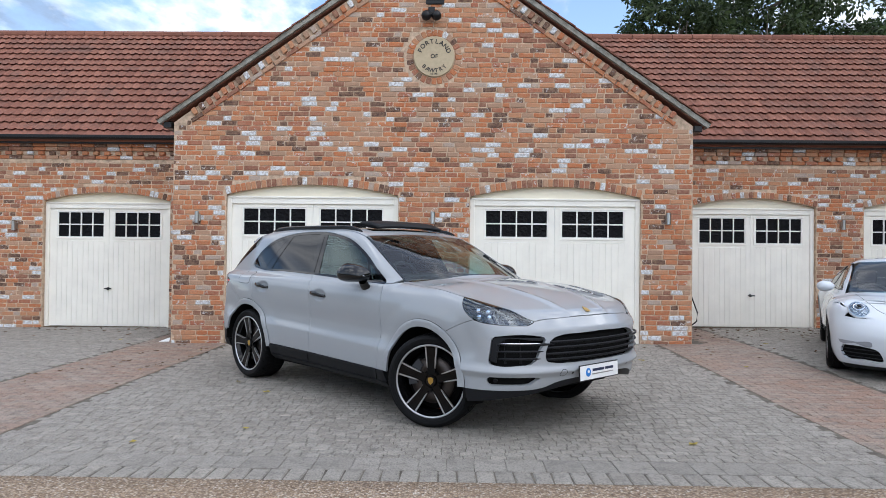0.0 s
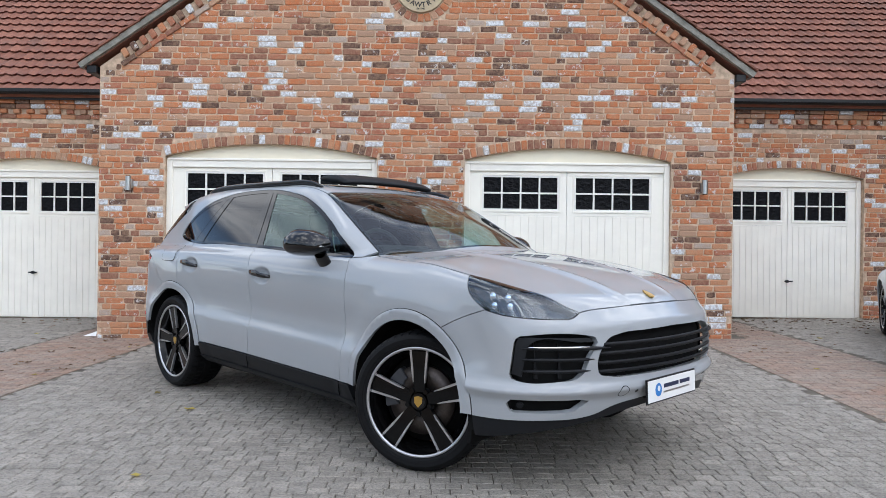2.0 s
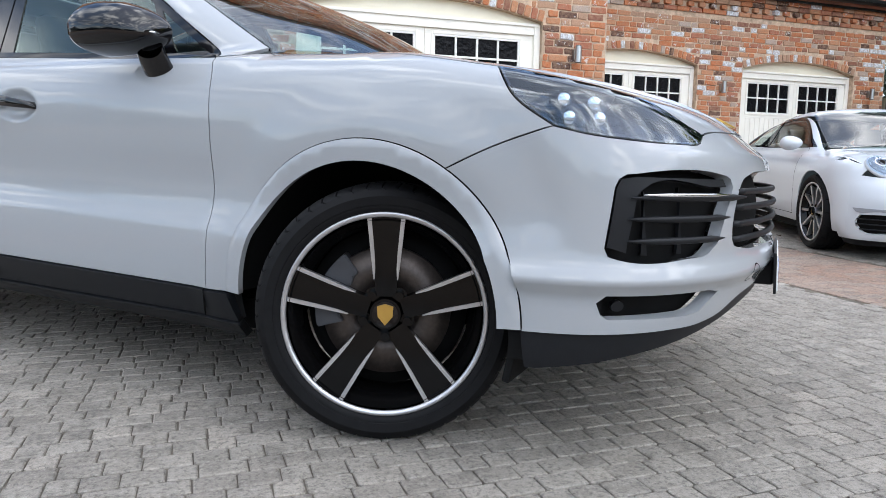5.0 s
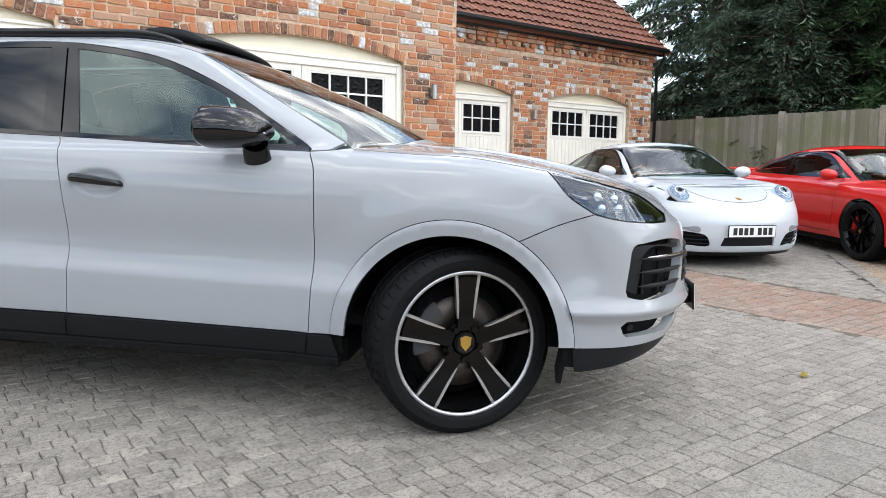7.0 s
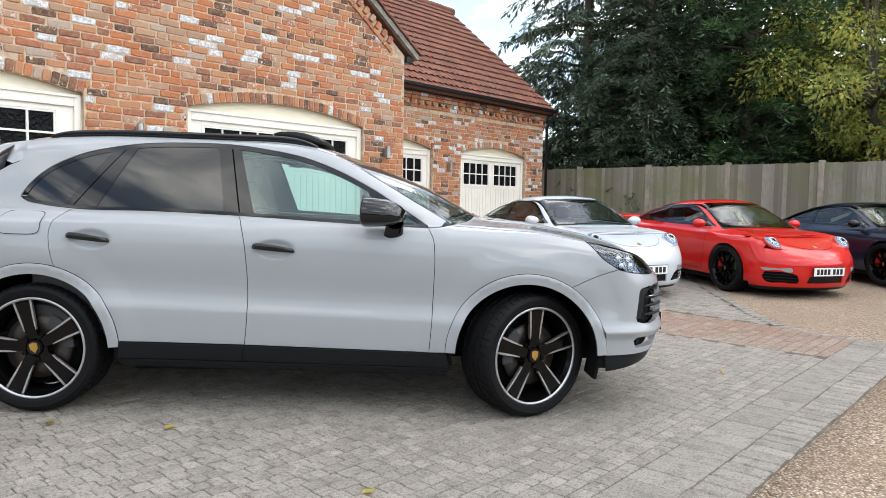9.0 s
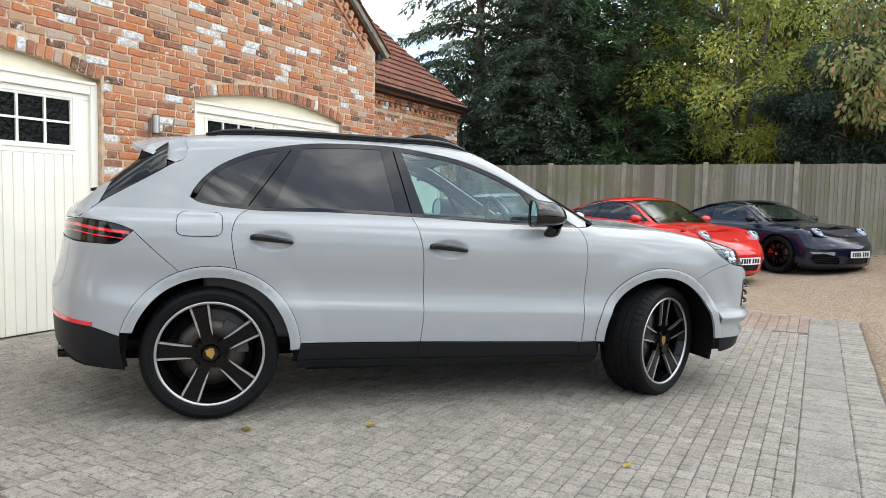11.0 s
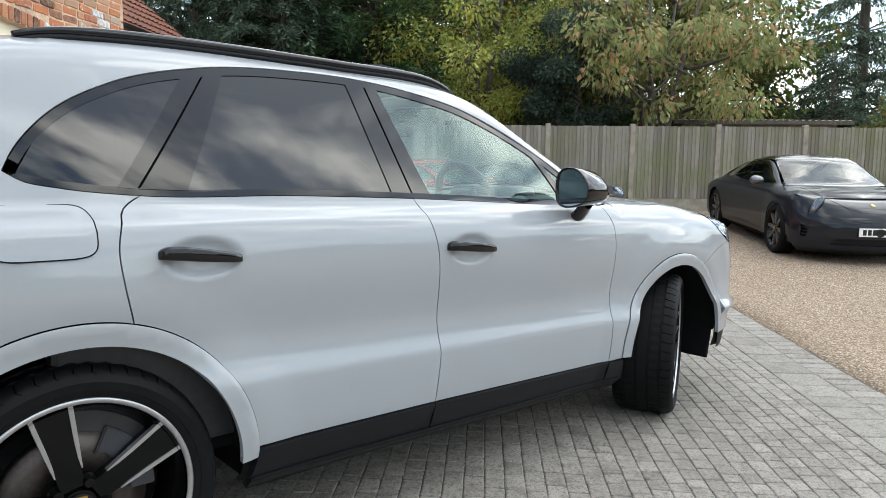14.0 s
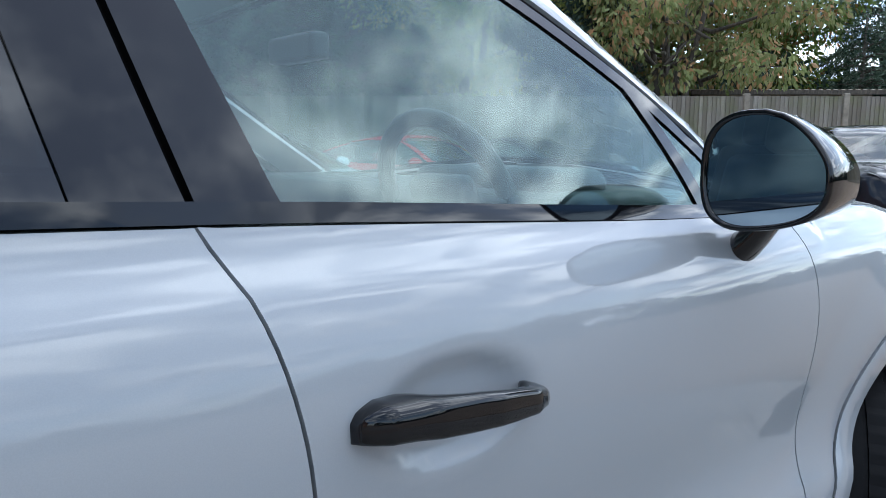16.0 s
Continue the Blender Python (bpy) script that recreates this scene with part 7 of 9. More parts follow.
    place(pose(RW - 0.008, 0.822, 0.370, 0, 0, 180) @ pose(0, 0, 0, 0, 40, 0))
    fr = place(pose(1.385, -0.850, 0.370, 0, 0, 26))
    place(pose(1.385, 0.830, 0.370, 0, 0, 206))
    add_caliper(fr, -0.13, 160)
    add_caliper(wh, -0.13, 20)
    for s in (-1, 1):
        bm = bmesh.new()
        soft_block(bm, (0.022, 0.22, 0.20), (1.822, s * 0.855, 0.330), 0.006, pose(0, 0, 0, 0, 10, 0), 2)
        part("air_deflector", bm, M_INNER, root)
    root.matrix_basis = pose(-0.3502, 7.3208, 0.0175, 0, 0.69, -44.66)
    return root


suv = build_suv()


# ---- the other parked cars ----
def low_car(spec, root):
    """A low coupe or saloon from its proportions."""
    b = Body(**spec["body"])
    mk = CarMaker(root, b)
    side, top, front, rear = Side(), Top(0.30), Round(spec["nose_axis"], 1), Round(spec["tail_axis"], -1)
    P = spec["paint"]
    ax, r, zc = spec["axle"], spec["arch"], spec["wheel_r"]
    dt, dl = smooth_line(spec["win_top"]), smooth_line(spec["win_low"])
    dlo = chain(dt, dl[::-1])
    x_n, x_t = spec["side_front"], spec["side_rear"]
    sill = spec["sill"]
    # side, with arches cut out of its lower edge
    def arch(cx):
        a = math.degrees(math.asin((sill - zc) / r))
        return ring(cx, zc, r, a, 180 - a, 40)
    low = chain(straight([(x_n, sill), tuple(arch(ax)[0])]), arch(ax), straight([tuple(arch(ax)[-1]), tuple(arch(-ax)[0])]), arch(-ax), straight([tuple(arch(-ax)[-1]), (x_t, sill)]))
    up_y = spec["shoulder"]
    top_line = b.on(top, smooth_line([(x, -y) for x, y in up_y]))[:, [0, 2]]
    outline = chain(low, straight([(x_t, sill), tuple(top_line[0])]), top_line, straight([tuple(top_line[-1]), (x_n, sill)]))
    door = chain(smooth_line(spec["door_front"]), smooth_line(spec["door_rear"])[::-1], np.array([p for p in dl if spec["door_rear"][0][0] < p[0] < spec["door_front"][0][0]]))
    mk.add("body_side", side, outline, P, 0.0, holes=[shrink(dlo, 0.0)], res=0.045, flange=0.01)
    # door line: a fine dark groove on the skin
    mk.add("door_line", side, door, M_INNER, 0.0008, holes=[shrink(door, 0.006)], gap=0.0, flange=0.0, res=0.06)
    mk.add("side_trim", side, dlo, M_GLOSS, -0.004, holes=[shrink(dlo, 0.022)], gap=0.001, flange=0.0, res=0.04)
    xm = spec["pillar"]
    glass = shrink(dlo, 0.018)
    mk.add("side_window", side, glass, M_TINTGLASS if spec.get("dark_glass") else spec["glass"], -0.010, gap=0.0, flange=0.0, res=0.06)
    z0, z1 = float(np.interp(xm, dl[:, 0], dl[:, 1])), float(np.interp(xm - 0.04, dt[:, 0], dt[:, 1]))
    mk.add("window_pillar", side, straight([(xm - 0.03, z0), (xm + 0.03, z0), (xm - 0.0, z1 - 0.005), (xm - 0.06, z1 - 0.005), (xm - 0.03, z0)])[:-1], M_GLOSS, -0.005, gap=0.0, flange=0.01, res=0.05)
    # roof, screens, lids
    def sym(line):
        l = np.asarray(smooth_line(line))
        return np.concatenate([l, (l * [1, -1])[::-1][1:]])
    ws_low, ws_top, rs_top, rs_low = (sym(spec[k]) for k in ("screen_low", "screen_top", "rear_top", "rear_low"))
    mk.add("windscreen", top, chain(ws_low, ws_top[::-1]), spec["glass"], 0.001, both=False, gap=0.004, flange=0.0, res=0.06)
    mk.add("rear_screen", top, chain(rs_top, rs_low[::-1]), M_TINTGLASS, 0.001, both=False, gap=0.004, flange=0.0, res=0.06)
    edge = smooth_line([tuple(ws_top[0]), *spec["roof_edge"], tuple(rs_top[0])])
    mk.add("roof", top, chain(ws_top, (edge * [1, -1]), rs_top[::-1], edge[::-1]), P if not spec.get("dark_roof") else M_GLOSS, -0.0015, both=False, res=0.06, gap=-0.004)
    lid = chain(smooth_line(spec["lid_side"]), sym(spec["lid_front"]), (smooth_line(spec["lid_side"]) * [1, -1])[::-1], (sym(spec["lid_back"]))[::-1])
    mk.add("front_lid", top, lid, P, 0.0012, both=False, gap=0.003, res=0.045)
    mk.add("lid_gap", top, lid, M_INNER, -0.0018, both=False, gap=-0.0022, flange=0.0, res=0.08)
    fx = spec["front_top"]
    mk.add("front_wing", top, chain(sym(fx["back"]), (smooth_line(fx["side"]) * [1, -1]), sym(fx["front"])[::-1], smooth_line(fx["side"])[::-1]), P, -0.0022, both=False, gap=0.0, flange=0.0, res=0.04)
    # a skin just under the panels, so that no seam gapes
    shell = smooth_line(spec["nose_shell"])
    mk.add("front_shell", top, np.concatenate([shell, (shell * [1, -1])[::-1][1:]]), P, -0.006, both=False, gap=0.0, flange=0.0, res=0.04)
    # nose and tail
    hs = [chain(smooth_line(h + h[:1])) for h in spec["intakes"]]
    mir = [(h * [-1, 1])[::-1] for h in hs]
    mid = [chain(straight(h + h[:1])) for h in spec["mid_intakes"]]
    uN = front.inv(b.on(side, [(x_n - 0.12, 0.45)]))[0][0]
    nose_out = straight([(-uN, spec["nose_low"]), (uN, spec["nose_low"]), (uN, spec["nose_side_top"]), (uN * 0.7, spec["nose_top"]), (0, spec["nose_top"]), (-uN * 0.7, spec["nose_top"]), (-uN, spec["nose_side_top"]), (-uN, spec["nose_low"])], 0.03)[:-1]
    mk.add("front_bumper", front, nose_out, P, -0.0008, both=False, gap=0.0, flange=0.03, holes=hs + mir + mid, res=0.03)
    for h in hs:
        mk.add("side_intake", front, h, M_INNER, -0.035, gap=-0.01, flange=0.0, res=0.06)
        zs = np.linspace(h[:, 1].min(), h[:, 1].max(), 5)[1:-1]
        for z in zs:
            ins = h[np.abs(h[:, 1] - z) < 0.02][:, 0]
            if len(ins) < 2:
                continue
            us = np.linspace(ins.min(), ins.max(), 10)
            Q = b.solve(front, np.stack([us, np.full(10, z)], 1))
            Nn = b.normal(Q)
            for s in (1, -1):
                v, f = tube([(q[0] - n[0] * 0.012, s * (q[1] - n[1] * 0.012), q[2]) for q, n in zip(Q, Nn)], 0.006, 6)
                put("intake_bar", mesh("intake_bar", v, f, M_CLAD, True), root)
    for h in mid:
        mk.add("middle_intake", front, h, M_CLAD, -0.02, both=False, gap=-0.006, flange=0.0, res=0.06)
    mk.add("front_lip", front, straight([(-uN, spec["nose_low"] + 0.003), (uN, spec["nose_low"] + 0.003), (uN, spec["nose_low"] - 0.06), (-uN, spec["nose_low"] - 0.06), (-uN, spec["nose_low"] + 0.003)], 0.04)[:-1], M_CLAD, -0.012, both=False, gap=0.0, flange=0.0, res=0.06)
    for h in spec.get("light_strips", ()):
        mk.add("running_light", front, chain(smooth_line(h + h[:1])), M_DRL if not spec.get("dark_lights") else M_GLOSS, 0.006, gap=0.0, flange=0.008, res=0.03)
        mk.add("light_backing", front, chain(smooth_line(h + h[:1])), M_REFLECT, 0.001, gap=0.002, flange=0.0, res=0.03)
    uT = rear.inv(b.on(side, [(x_t + 0.12, 0.45)]))[0][0]
    mk.add("rear_bumper", rear, straight([(-uT, 0.22), (uT, 0.22), (uT, spec["tail_top"]), (-uT, spec["tail_top"]), (-uT, 0.22)], 0.03)[:-1], P, -0.0008, both=False, gap=0.0, flange=0.0, res=0.05)
    mk.add("rear_deck", top, chain(rs_low, straight([tuple(rs_low[-1]), (spec["deck_end"], 0.62), (spec["deck_end"], -0.62), tuple(rs_low[0])])), P, -0.002, both=False, gap=0.0, flange=0.0, res=0.06)
    # headlamps: oval domes on the wing tops, looking forward and up
    cx, cy, rx, ry, lift = spec["lamp"]
    dark = spec.get("dark_lights")
    Q = b.solve(top, np.array([[cx, -cy]]))[0]
    Nq = Vector(b.normal(Q[None])[0])
    for s in (1, -1):
        n = (Nq + Vector((lift, 0, 0))).normalized()
        side_way = n.cross(Vector((1, 0.25, 0)).normalized()).normalized()
        up_way = n.cross(side_way)
        face = Matrix.Translation((Q[0] + Nq.x * 0.006, Q[1] + Nq.y * 0.006, Q[2] + Nq.z * 0.006)) @ Matrix((n, side_way, up_way)).transposed().to_4x4()
        if s < 0:
            face = Matrix.Diagonal((1, -1, 1, 1)) @ face
        lamp = new("headlamp")
        lamp.parent = root
        def dome(nm, k, x0, deep, mat, label=""):
            bm = bmesh.new()
            bmesh.ops.create_uvsphere(bm, u_segments=32, v_segments=16, radius=1.0)
            for v in bm.verts:
                v.co = Vector((x0 + max(v.co.x, -0.4) * deep, v.co.y * rx * k, v.co.z * ry * k))
            bmesh.ops.transform(bm, matrix=face, verts=bm.verts)
            bmesh.ops.recalc_face_normals(bm, faces=bm.faces)
            part(nm, bm, mat, lamp, label, smooth=True)
        dome("rim", 1.07, -0.012, 0.040, M_GLOSS if dark else P)
        dome("reflector", 0.97, -0.004, 0.038, M_GLOSS if dark else M_BOWL)
        dome("lens", 1.0, 0.0, 0.045, M_LENS, "clear headlamp lens")
        for dy, dz, r in (((0.0, 0.008, 0.040),) if not dark else ((-0.06, 0.014, 0.016), (-0.06, -0.014, 0.016), (-0.015, 0.014, 0.016), (-0.015, -0.014, 0.016))):
            bm = bmesh.new()
            bmesh.ops.create_uvsphere(bm, u_segments=16, v_segments=10, radius=r, matrix=face @ Matrix.Translation((0.012 + (0.018 if dark else 0), dy, dz)))
            part("projector", bm, M_BOWL if dark else M_PANE, lamp, smooth=True)
        if dark:
            continue
        v, f = tube([tuple(face @ Vector((0.036, 0.052 * math.cos(q), 0.008 + 0.052 * math.sin(q)))) for q in (2 * math.pi * k / 24 for k in range(24))], 0.005, 6, True)
        put("ring", mesh("ring", v, f, M_CHROME, True), lamp)
    # mirrors
    mx, my, mz = spec["mirror"]
    for s in (1, -1):
        m = new("door_mirror")
        m.parent = root
        bm = bmesh.new()
        bmesh.ops.create_uvsphere(bm, u_segments=22, v_segments=14, radius=1.0)
        for v in bm.verts:
            x, y, z = v.co
            v.co = Vector((mx + (x * 0.10 if x > 0 else x * 0.035), -s * (my + y * 0.105), mz + z * 0.068 * (1 + 0.15 * y)))
        part("shell", bm, P if not spec.get("mirror_mat") else spec["mirror_mat"], m, smooth=True)
        bm = bmesh.new()
        soft_block(bm, (0.06, 0.14, 0.03), (mx, -s * (my - 0.11), mz - 0.065), 0.012, pose(-20 * s, 0, 0), 2)
        part("mirror_foot", bm, M_GLOSS, m)
    # arch liners, floor, cabin
    for cx in (ax, -ax):
        for s in (1, -1):
            vs, fs = [], []
            n = 28
            for i in range(n + 1):
                a2 = radians(-20 + 220 * i / n)
                for rr, y in ((r - 0.004, -0.90), (r + 0.01, -0.82), (r + 0.02, -0.5), (0.02, -0.48)):
                    vs.append((cx + rr * math.cos(a2), y * s, zc + rr * math.sin(a2)))
            for i in range(n):
                for q in range(3):
                    fs.append((i * 4 + q, i * 4 + q + 1, (i + 1) * 4 + q + 1, (i + 1) * 4 + q))
            put("wheel_housing", mesh("wheel_housing", vs, fs, M_INNER, True), root)
    bm = bmesh.new()
    box(bm, -ax + r, ax - r, -0.80, 0.80, 0.14, 0.24)
    box(bm, -ax - 0.5, ax + 0.45, -0.45, 0.45, 0.15, 0.36)
    part("underbody", bm, M_INNER, root)
    bm = bmesh.new()
    soft_block(bm, (0.34, 1.30, 0.16), (spec["dash_x"], 0, spec["dash_z"]), 0.05)
    part("dashboard", bm, M_LEATHER, root, smooth=True)
    for y in (-0.36, 0.36):
        st = car_seat("seat", (spec["dash_x"] - 0.95, y, 0.20), M_LEATHER)
        st.parent = root
    sw = steering_wheel((spec["dash_x"] - 0.30, -0.36, spec["dash_z"] - 0.02), root)
    # wheels
    wh = make_wheel(zc, 0.25, spec["rim_r"], spec["wheel"])
    wh.parent = root
    tw = spec["track"]
    st = spec.get("steer", 0)
    wh.matrix_basis = pose(ax, -tw, zc, 0, 0, st)
    add_caliper(wh, -0.11, 160, spec.get("caliper"))
    for m in (pose(ax, tw, zc, 0, 0, 180 + st), pose(-ax, -tw, zc), pose(-ax, tw, zc, 0, 0, 180)):
        c = copy_thing(wh, m)
        c.parent = root
    px, pz, py = spec["plate"]
    number_plate(root, pose(px, py, pz))
    Q = b.solve(top, np.array([[spec["badge_x"], 0.0]]))[0]
    bm = bmesh.new()
    soft_block(bm, (0.06, 0.045, 0.006), (Q[0], 0, Q[2] + 0.004), 0.002, pose(0, 0, 0, 0, 18, 0), 2)
    part("badge", bm, M_GOLD, root, "small gold badge")
    return root


def coupe_spec(paintm, wheel, **more):
    s = dict(
        body=dict(
            half=[(-2.3, 0.80), (-1.85, 0.895), (-1.225, 0.925), (-0.6, 0.895), (0.0, 0.880), (0.7, 0.885), (1.225, 0.905), (1.7, 0.875), (2.2, 0.80)],
            inset=[(0.08, 0.14), (0.18, 0.06), (0.28, 0.022), (0.42, 0.006), (0.56, 0.0), (0.66, 0.003), (0.74, 0.018), (0.80, 0.045), (0.86, 0.085), (0.95, 0.15), (1.3, 0.34)],
            belt=0.86, glass_half=[(-2.3, 0.60), (-1.8, 0.74), (-1.4, 0.79), (-0.9, 0.80), (-0.3, 0.80), (0.3, 0.79), (0.8, 0.755), (1.2, 0.72), (2.2, 0.7)], lean=0.42, bow=0.45,
            top=[(-2.32, 0.60), (-2.2, 0.745), (-1.95, 0.845), (-1.6, 0.955), (-1.2, 1.085), (-0.8, 1.195), (-0.4, 1.268), (-0.05, 1.295), (0.15, 1.285), (0.35, 1.225), (0.6, 1.105), (0.85, 0.985), (1.0, 0.915), (1.1, 0.885), (1.3, 0.855), (1.6, 0.795), (1.85, 0.725), (2.03, 0.655), (2.15, 0.58), (2.25, 0.48)],
            crown=[(-2.3, 0.12), (-1.6, 0.13), (-0.8, 0.085), (-0.2, 0.065), (0.4, 0.065), (0.9, 0.06), (1.1, 0.01), (1.35, -0.025), (1.7, -0.02), (1.95, 0.01), (2.2, 0.05)],
            nose=[(0.08, 1.98), (0.16, 2.12), (0.25, 2.17), (0.40, 2.195), (0.50, 2.185), (0.58, 2.14), (0.66, 2.06), (0.75, 1.98), (0.9, 1.9)],
            nose_x0=1.30, nose_p=2.7, tail=[(0.08, -2.0), (0.22, -2.18), (0.45, -2.27), (0.6, -2.28), (0.72, -2.24), (0.85, -2.12), (1.0, -1.95)], tail_x0=-1.45, tail_p=2.3, round_top=0.10,
            bulges=((1.225, 0.68, 0.36, 0.12, 0.014), (-1.3, 0.72, 0.42, 0.16, 0.02))),
        paint=paintm, axle=1.225, arch=0.362, wheel_r=0.335, rim_r=0.262, wheel=wheel, track=0.775, sill=0.205,
        nose_axis=1.25, tail_axis=-1.35, side_front=1.78, side_rear=-1.92,
        win_top=[(-1.20, 0.925), (-1.08, 0.99), (-0.85, 1.085), (-0.5, 1.175), (-0.1, 1.212), (0.18, 1.180), (0.42, 1.085), (0.62, 0.985), (0.79, 0.905)],
        win_low=[(-1.20, 0.925), (-1.05, 0.905), (-0.6, 0.900), (0.0, 0.897), (0.79, 0.905)],
        door_front=[(0.70, 0.902), (0.735, 0.80), (0.74, 0.55), (0.70, 0.27)], door_rear=[(-0.52, 0.900), (-0.50, 0.75), (-0.50, 0.50), (-0.44, 0.27)], pillar=-0.45, glass=M_SCREEN,
        shoulder=[(-1.95, 0.60), (-1.5, 0.62), (-1.0, 0.62), (-0.5, 0.60), (0.0, 0.58), (0.3, 0.585), (0.6, 0.63), (0.95, 0.70), (1.3, 0.70), (1.6, 0.68), (1.80, 0.62)],
        screen_low=[(0.93, -0.665), (1.02, -0.45), (1.07, 0.0)], screen_top=[(0.20, -0.545), (0.255, -0.3), (0.27, 0.0)], rear_top=[(-0.72, -0.52), (-0.70, 0.0)], rear_low=[(-1.55, -0.50), (-1.62, 0.0)],
        roof_edge=[(-0.1, -0.575), (-0.45, -0.56)], lid_back=[(1.06, -0.60), (1.13, -0.3), (1.15, 0.0)], lid_side=[(1.06, -0.60), (1.35, -0.565), (1.62, -0.49), (1.83, -0.40), (1.93, -0.30)], lid_front=[(1.93, -0.30), (1.985, -0.15), (2.0, 0.0)],
        front_top=dict(back=[(0.95, -0.70), (1.06, -0.4), (1.08, 0.0)], side=[(0.95, -0.70), (1.3, -0.74), (1.6, -0.74), (1.80, -0.70)], front=[(1.80, -0.70), (1.95, -0.5), (2.06, 0.0)]),
        nose_shell=[(0.99, -0.74), (1.3, -0.785), (1.6, -0.775), (1.78, -0.70), (1.93, -0.55), (2.04, -0.32), (2.075, 0.0)], nose_low=0.165, nose_top=0.665, nose_side_top=0.70, tail_top=0.80, deck_end=-2.12,
        intakes=[[(0.80, 0.372), (0.835, 0.31), (0.79, 0.238), (0.60, 0.226), (0.40, 0.236), (0.43, 0.33), (0.58, 0.372)]], mid_intakes=[[(-0.30, 0.226), (0.30, 0.226), (0.27, 0.322), (-0.27, 0.322)]],
        light_strips=[[(0.855, 0.424), (0.842, 0.406), (0.66, 0.402), (0.49, 0.395), (0.49, 0.406), (0.66, 0.420)]],
        lamp=(1.80, 0.610, 0.100, 0.128, 0.30), mirror=(0.62, 0.895, 0.94), dash_x=0.72, dash_z=0.80, plate=(2.20, 0.39, 0.0), badge_x=1.93)
    s.update(more)
    return s


def place_car(root, x, y, heading):
    f = Vector((math.cos(radians(heading)), math.sin(radians(heading)), 0))
    l = Vector((-f.y, f.x, 0))
    c = Vector((x, y, 0))
    h = lambda v: ground_z(v.x, v.y)
    pitch = math.degrees(math.atan2(h(c + f * 1.2) - h(c - f * 1.2), 2.4))
    roll = math.degrees(math.atan2(h(c + l * 0.7) - h(c - l * 0.7), 1.4))
    z = (h(c + f * 1.2) + h(c - f * 1.2) + h(c + l * 0.7) + h(c - l * 0.7)) / 4
    root.matrix_basis = pose(x, y, z, 0, 0, heading) @ pose(0, 0, 0, roll, -pitch, 0)


white_car = low_car(coupe_spec(P_WHITE, "silver"), tagged(new("sports_car"), "white two-door sports coupe on the paving by the garages", "car", "parked sports coupes"))
place_car(white_car, 6.03, 9.27, -116)
red_car = low_car(coupe_spec(P_RED, "black", caliper=solid("red_caliper", (0.5, 0.01, 0.01), 0.4)), tagged(new("sports_car"), "bright red two-door sports coupe with black wheels", "car", "parked sports coupes"))
bm = bmesh.new()
soft_block(bm, (0.30, 1.16, 0.035), (-2.06, 0, 0.92), 0.012, pose(0, 0, 0, 0, 4, 0), 3)
for y in (-0.4, 0.4):
    soft_block(bm, (0.10, 0.04, 0.16), (-2.02, y, 0.84), 0.01, None, 2)
part("rear_spoiler", bm, P_RED, red_car, smooth=True)
place_car(red_car, 8.1, 7.58, -120)
blue_car = low_car(coupe_spec(P_BLUE, "black", caliper=solid("dull_red_caliper", (0.4, 0.01, 0.01), 0.4), mirror_mat=M_GLOSS), tagged(new("sports_car"), "midnight blue two-door sports coupe on gravel by the fence", "car", "parked sports coupes"))
place_car(blue_car, 10.5, 5.9, -125)


def saloon_spec():
    """A longer, four-door shape from the same proportions."""
    s = coupe_spec(P_DARK, "turbine")
    kx, kz = 2.90 / 2.45, 1.065
    b = s["body"]
    for key in ("half", "glass_half"):
        b[key] = [(x * kx, y * 1.055) for x, y in b[key]]
    b["crown"] = [(x * kx, y) for x, y in b["crown"]]
    b["top"] = [(x * kx, z * kz) for x, z in b["top"]]
    b["inset"] = [(z * kz, d) for z, d in b["inset"]]
    for key in ("nose", "tail"):
        b[key] = [(z * kz, x * kx * (0.955 if key == "nose" else 0.97)) for z, x in b[key]]
    b["belt"] *= kz
    b["nose_x0"], b["tail_x0"] = b["nose_x0"] * kx, b["tail_x0"] * kx
    b["bulges"] = tuple((x * kx, z * kz, rx, rz, h) for x, z, rx, rz, h in b["bulges"])
    for key in ("win_top", "win_low", "door_front", "door_rear"):
        s[key] = [(x * kx, z * kz) for x, z in s[key]]
    for key in ("shoulder", "screen_low", "screen_top", "rear_top", "rear_low", "roof_edge", "lid_back", "lid_side", "lid_front", "nose_shell"):
        s[key] = [(x * kx, y * 1.05) for x, y in s[key]]
    s["front_top"] = {k: [(x * kx, y * 1.05) for x, y in v] for k, v in s["front_top"].items()}
    s.update(axle=1.45, arch=0.385, wheel_r=0.358, rim_r=0.278, track=0.83, sill=0.215, nose_axis=1.5, tail_axis=-1.6, side_front=2.10, side_rear=-2.28, pillar=-0.35,
             nose_low=0.18, nose_top=0.71, nose_side_top=0.75, tail_top=0.86, deck_end=-2.45, lamp=(2.13, 0.67, 0.150, 0.058, 0.7), mirror=(0.72, 0.985, 1.0), dash_x=0.88, dash_z=0.86,
             plate=(2.475, 0.44, 0.0), badge_x=2.22, dark_lights=True, mirror_mat=M_SATIN, dark_roof=True,
             intakes=[[(0.84, 0.50), (0.86, 0.36), (0.80, 0.33), (0.76, 0.42)]], mid_intakes=[[(-0.52, 0.255), (0.52, 0.255), (0.46, 0.345), (-0.46, 0.345)]], light_strips=[])
    return s


saloon = low_car(saloon_spec(), tagged(new("saloon_car"), "dark grey low four-door saloon parked on the gravel", "car"))
place_car(saloon, 8.0, 1.5, 178)


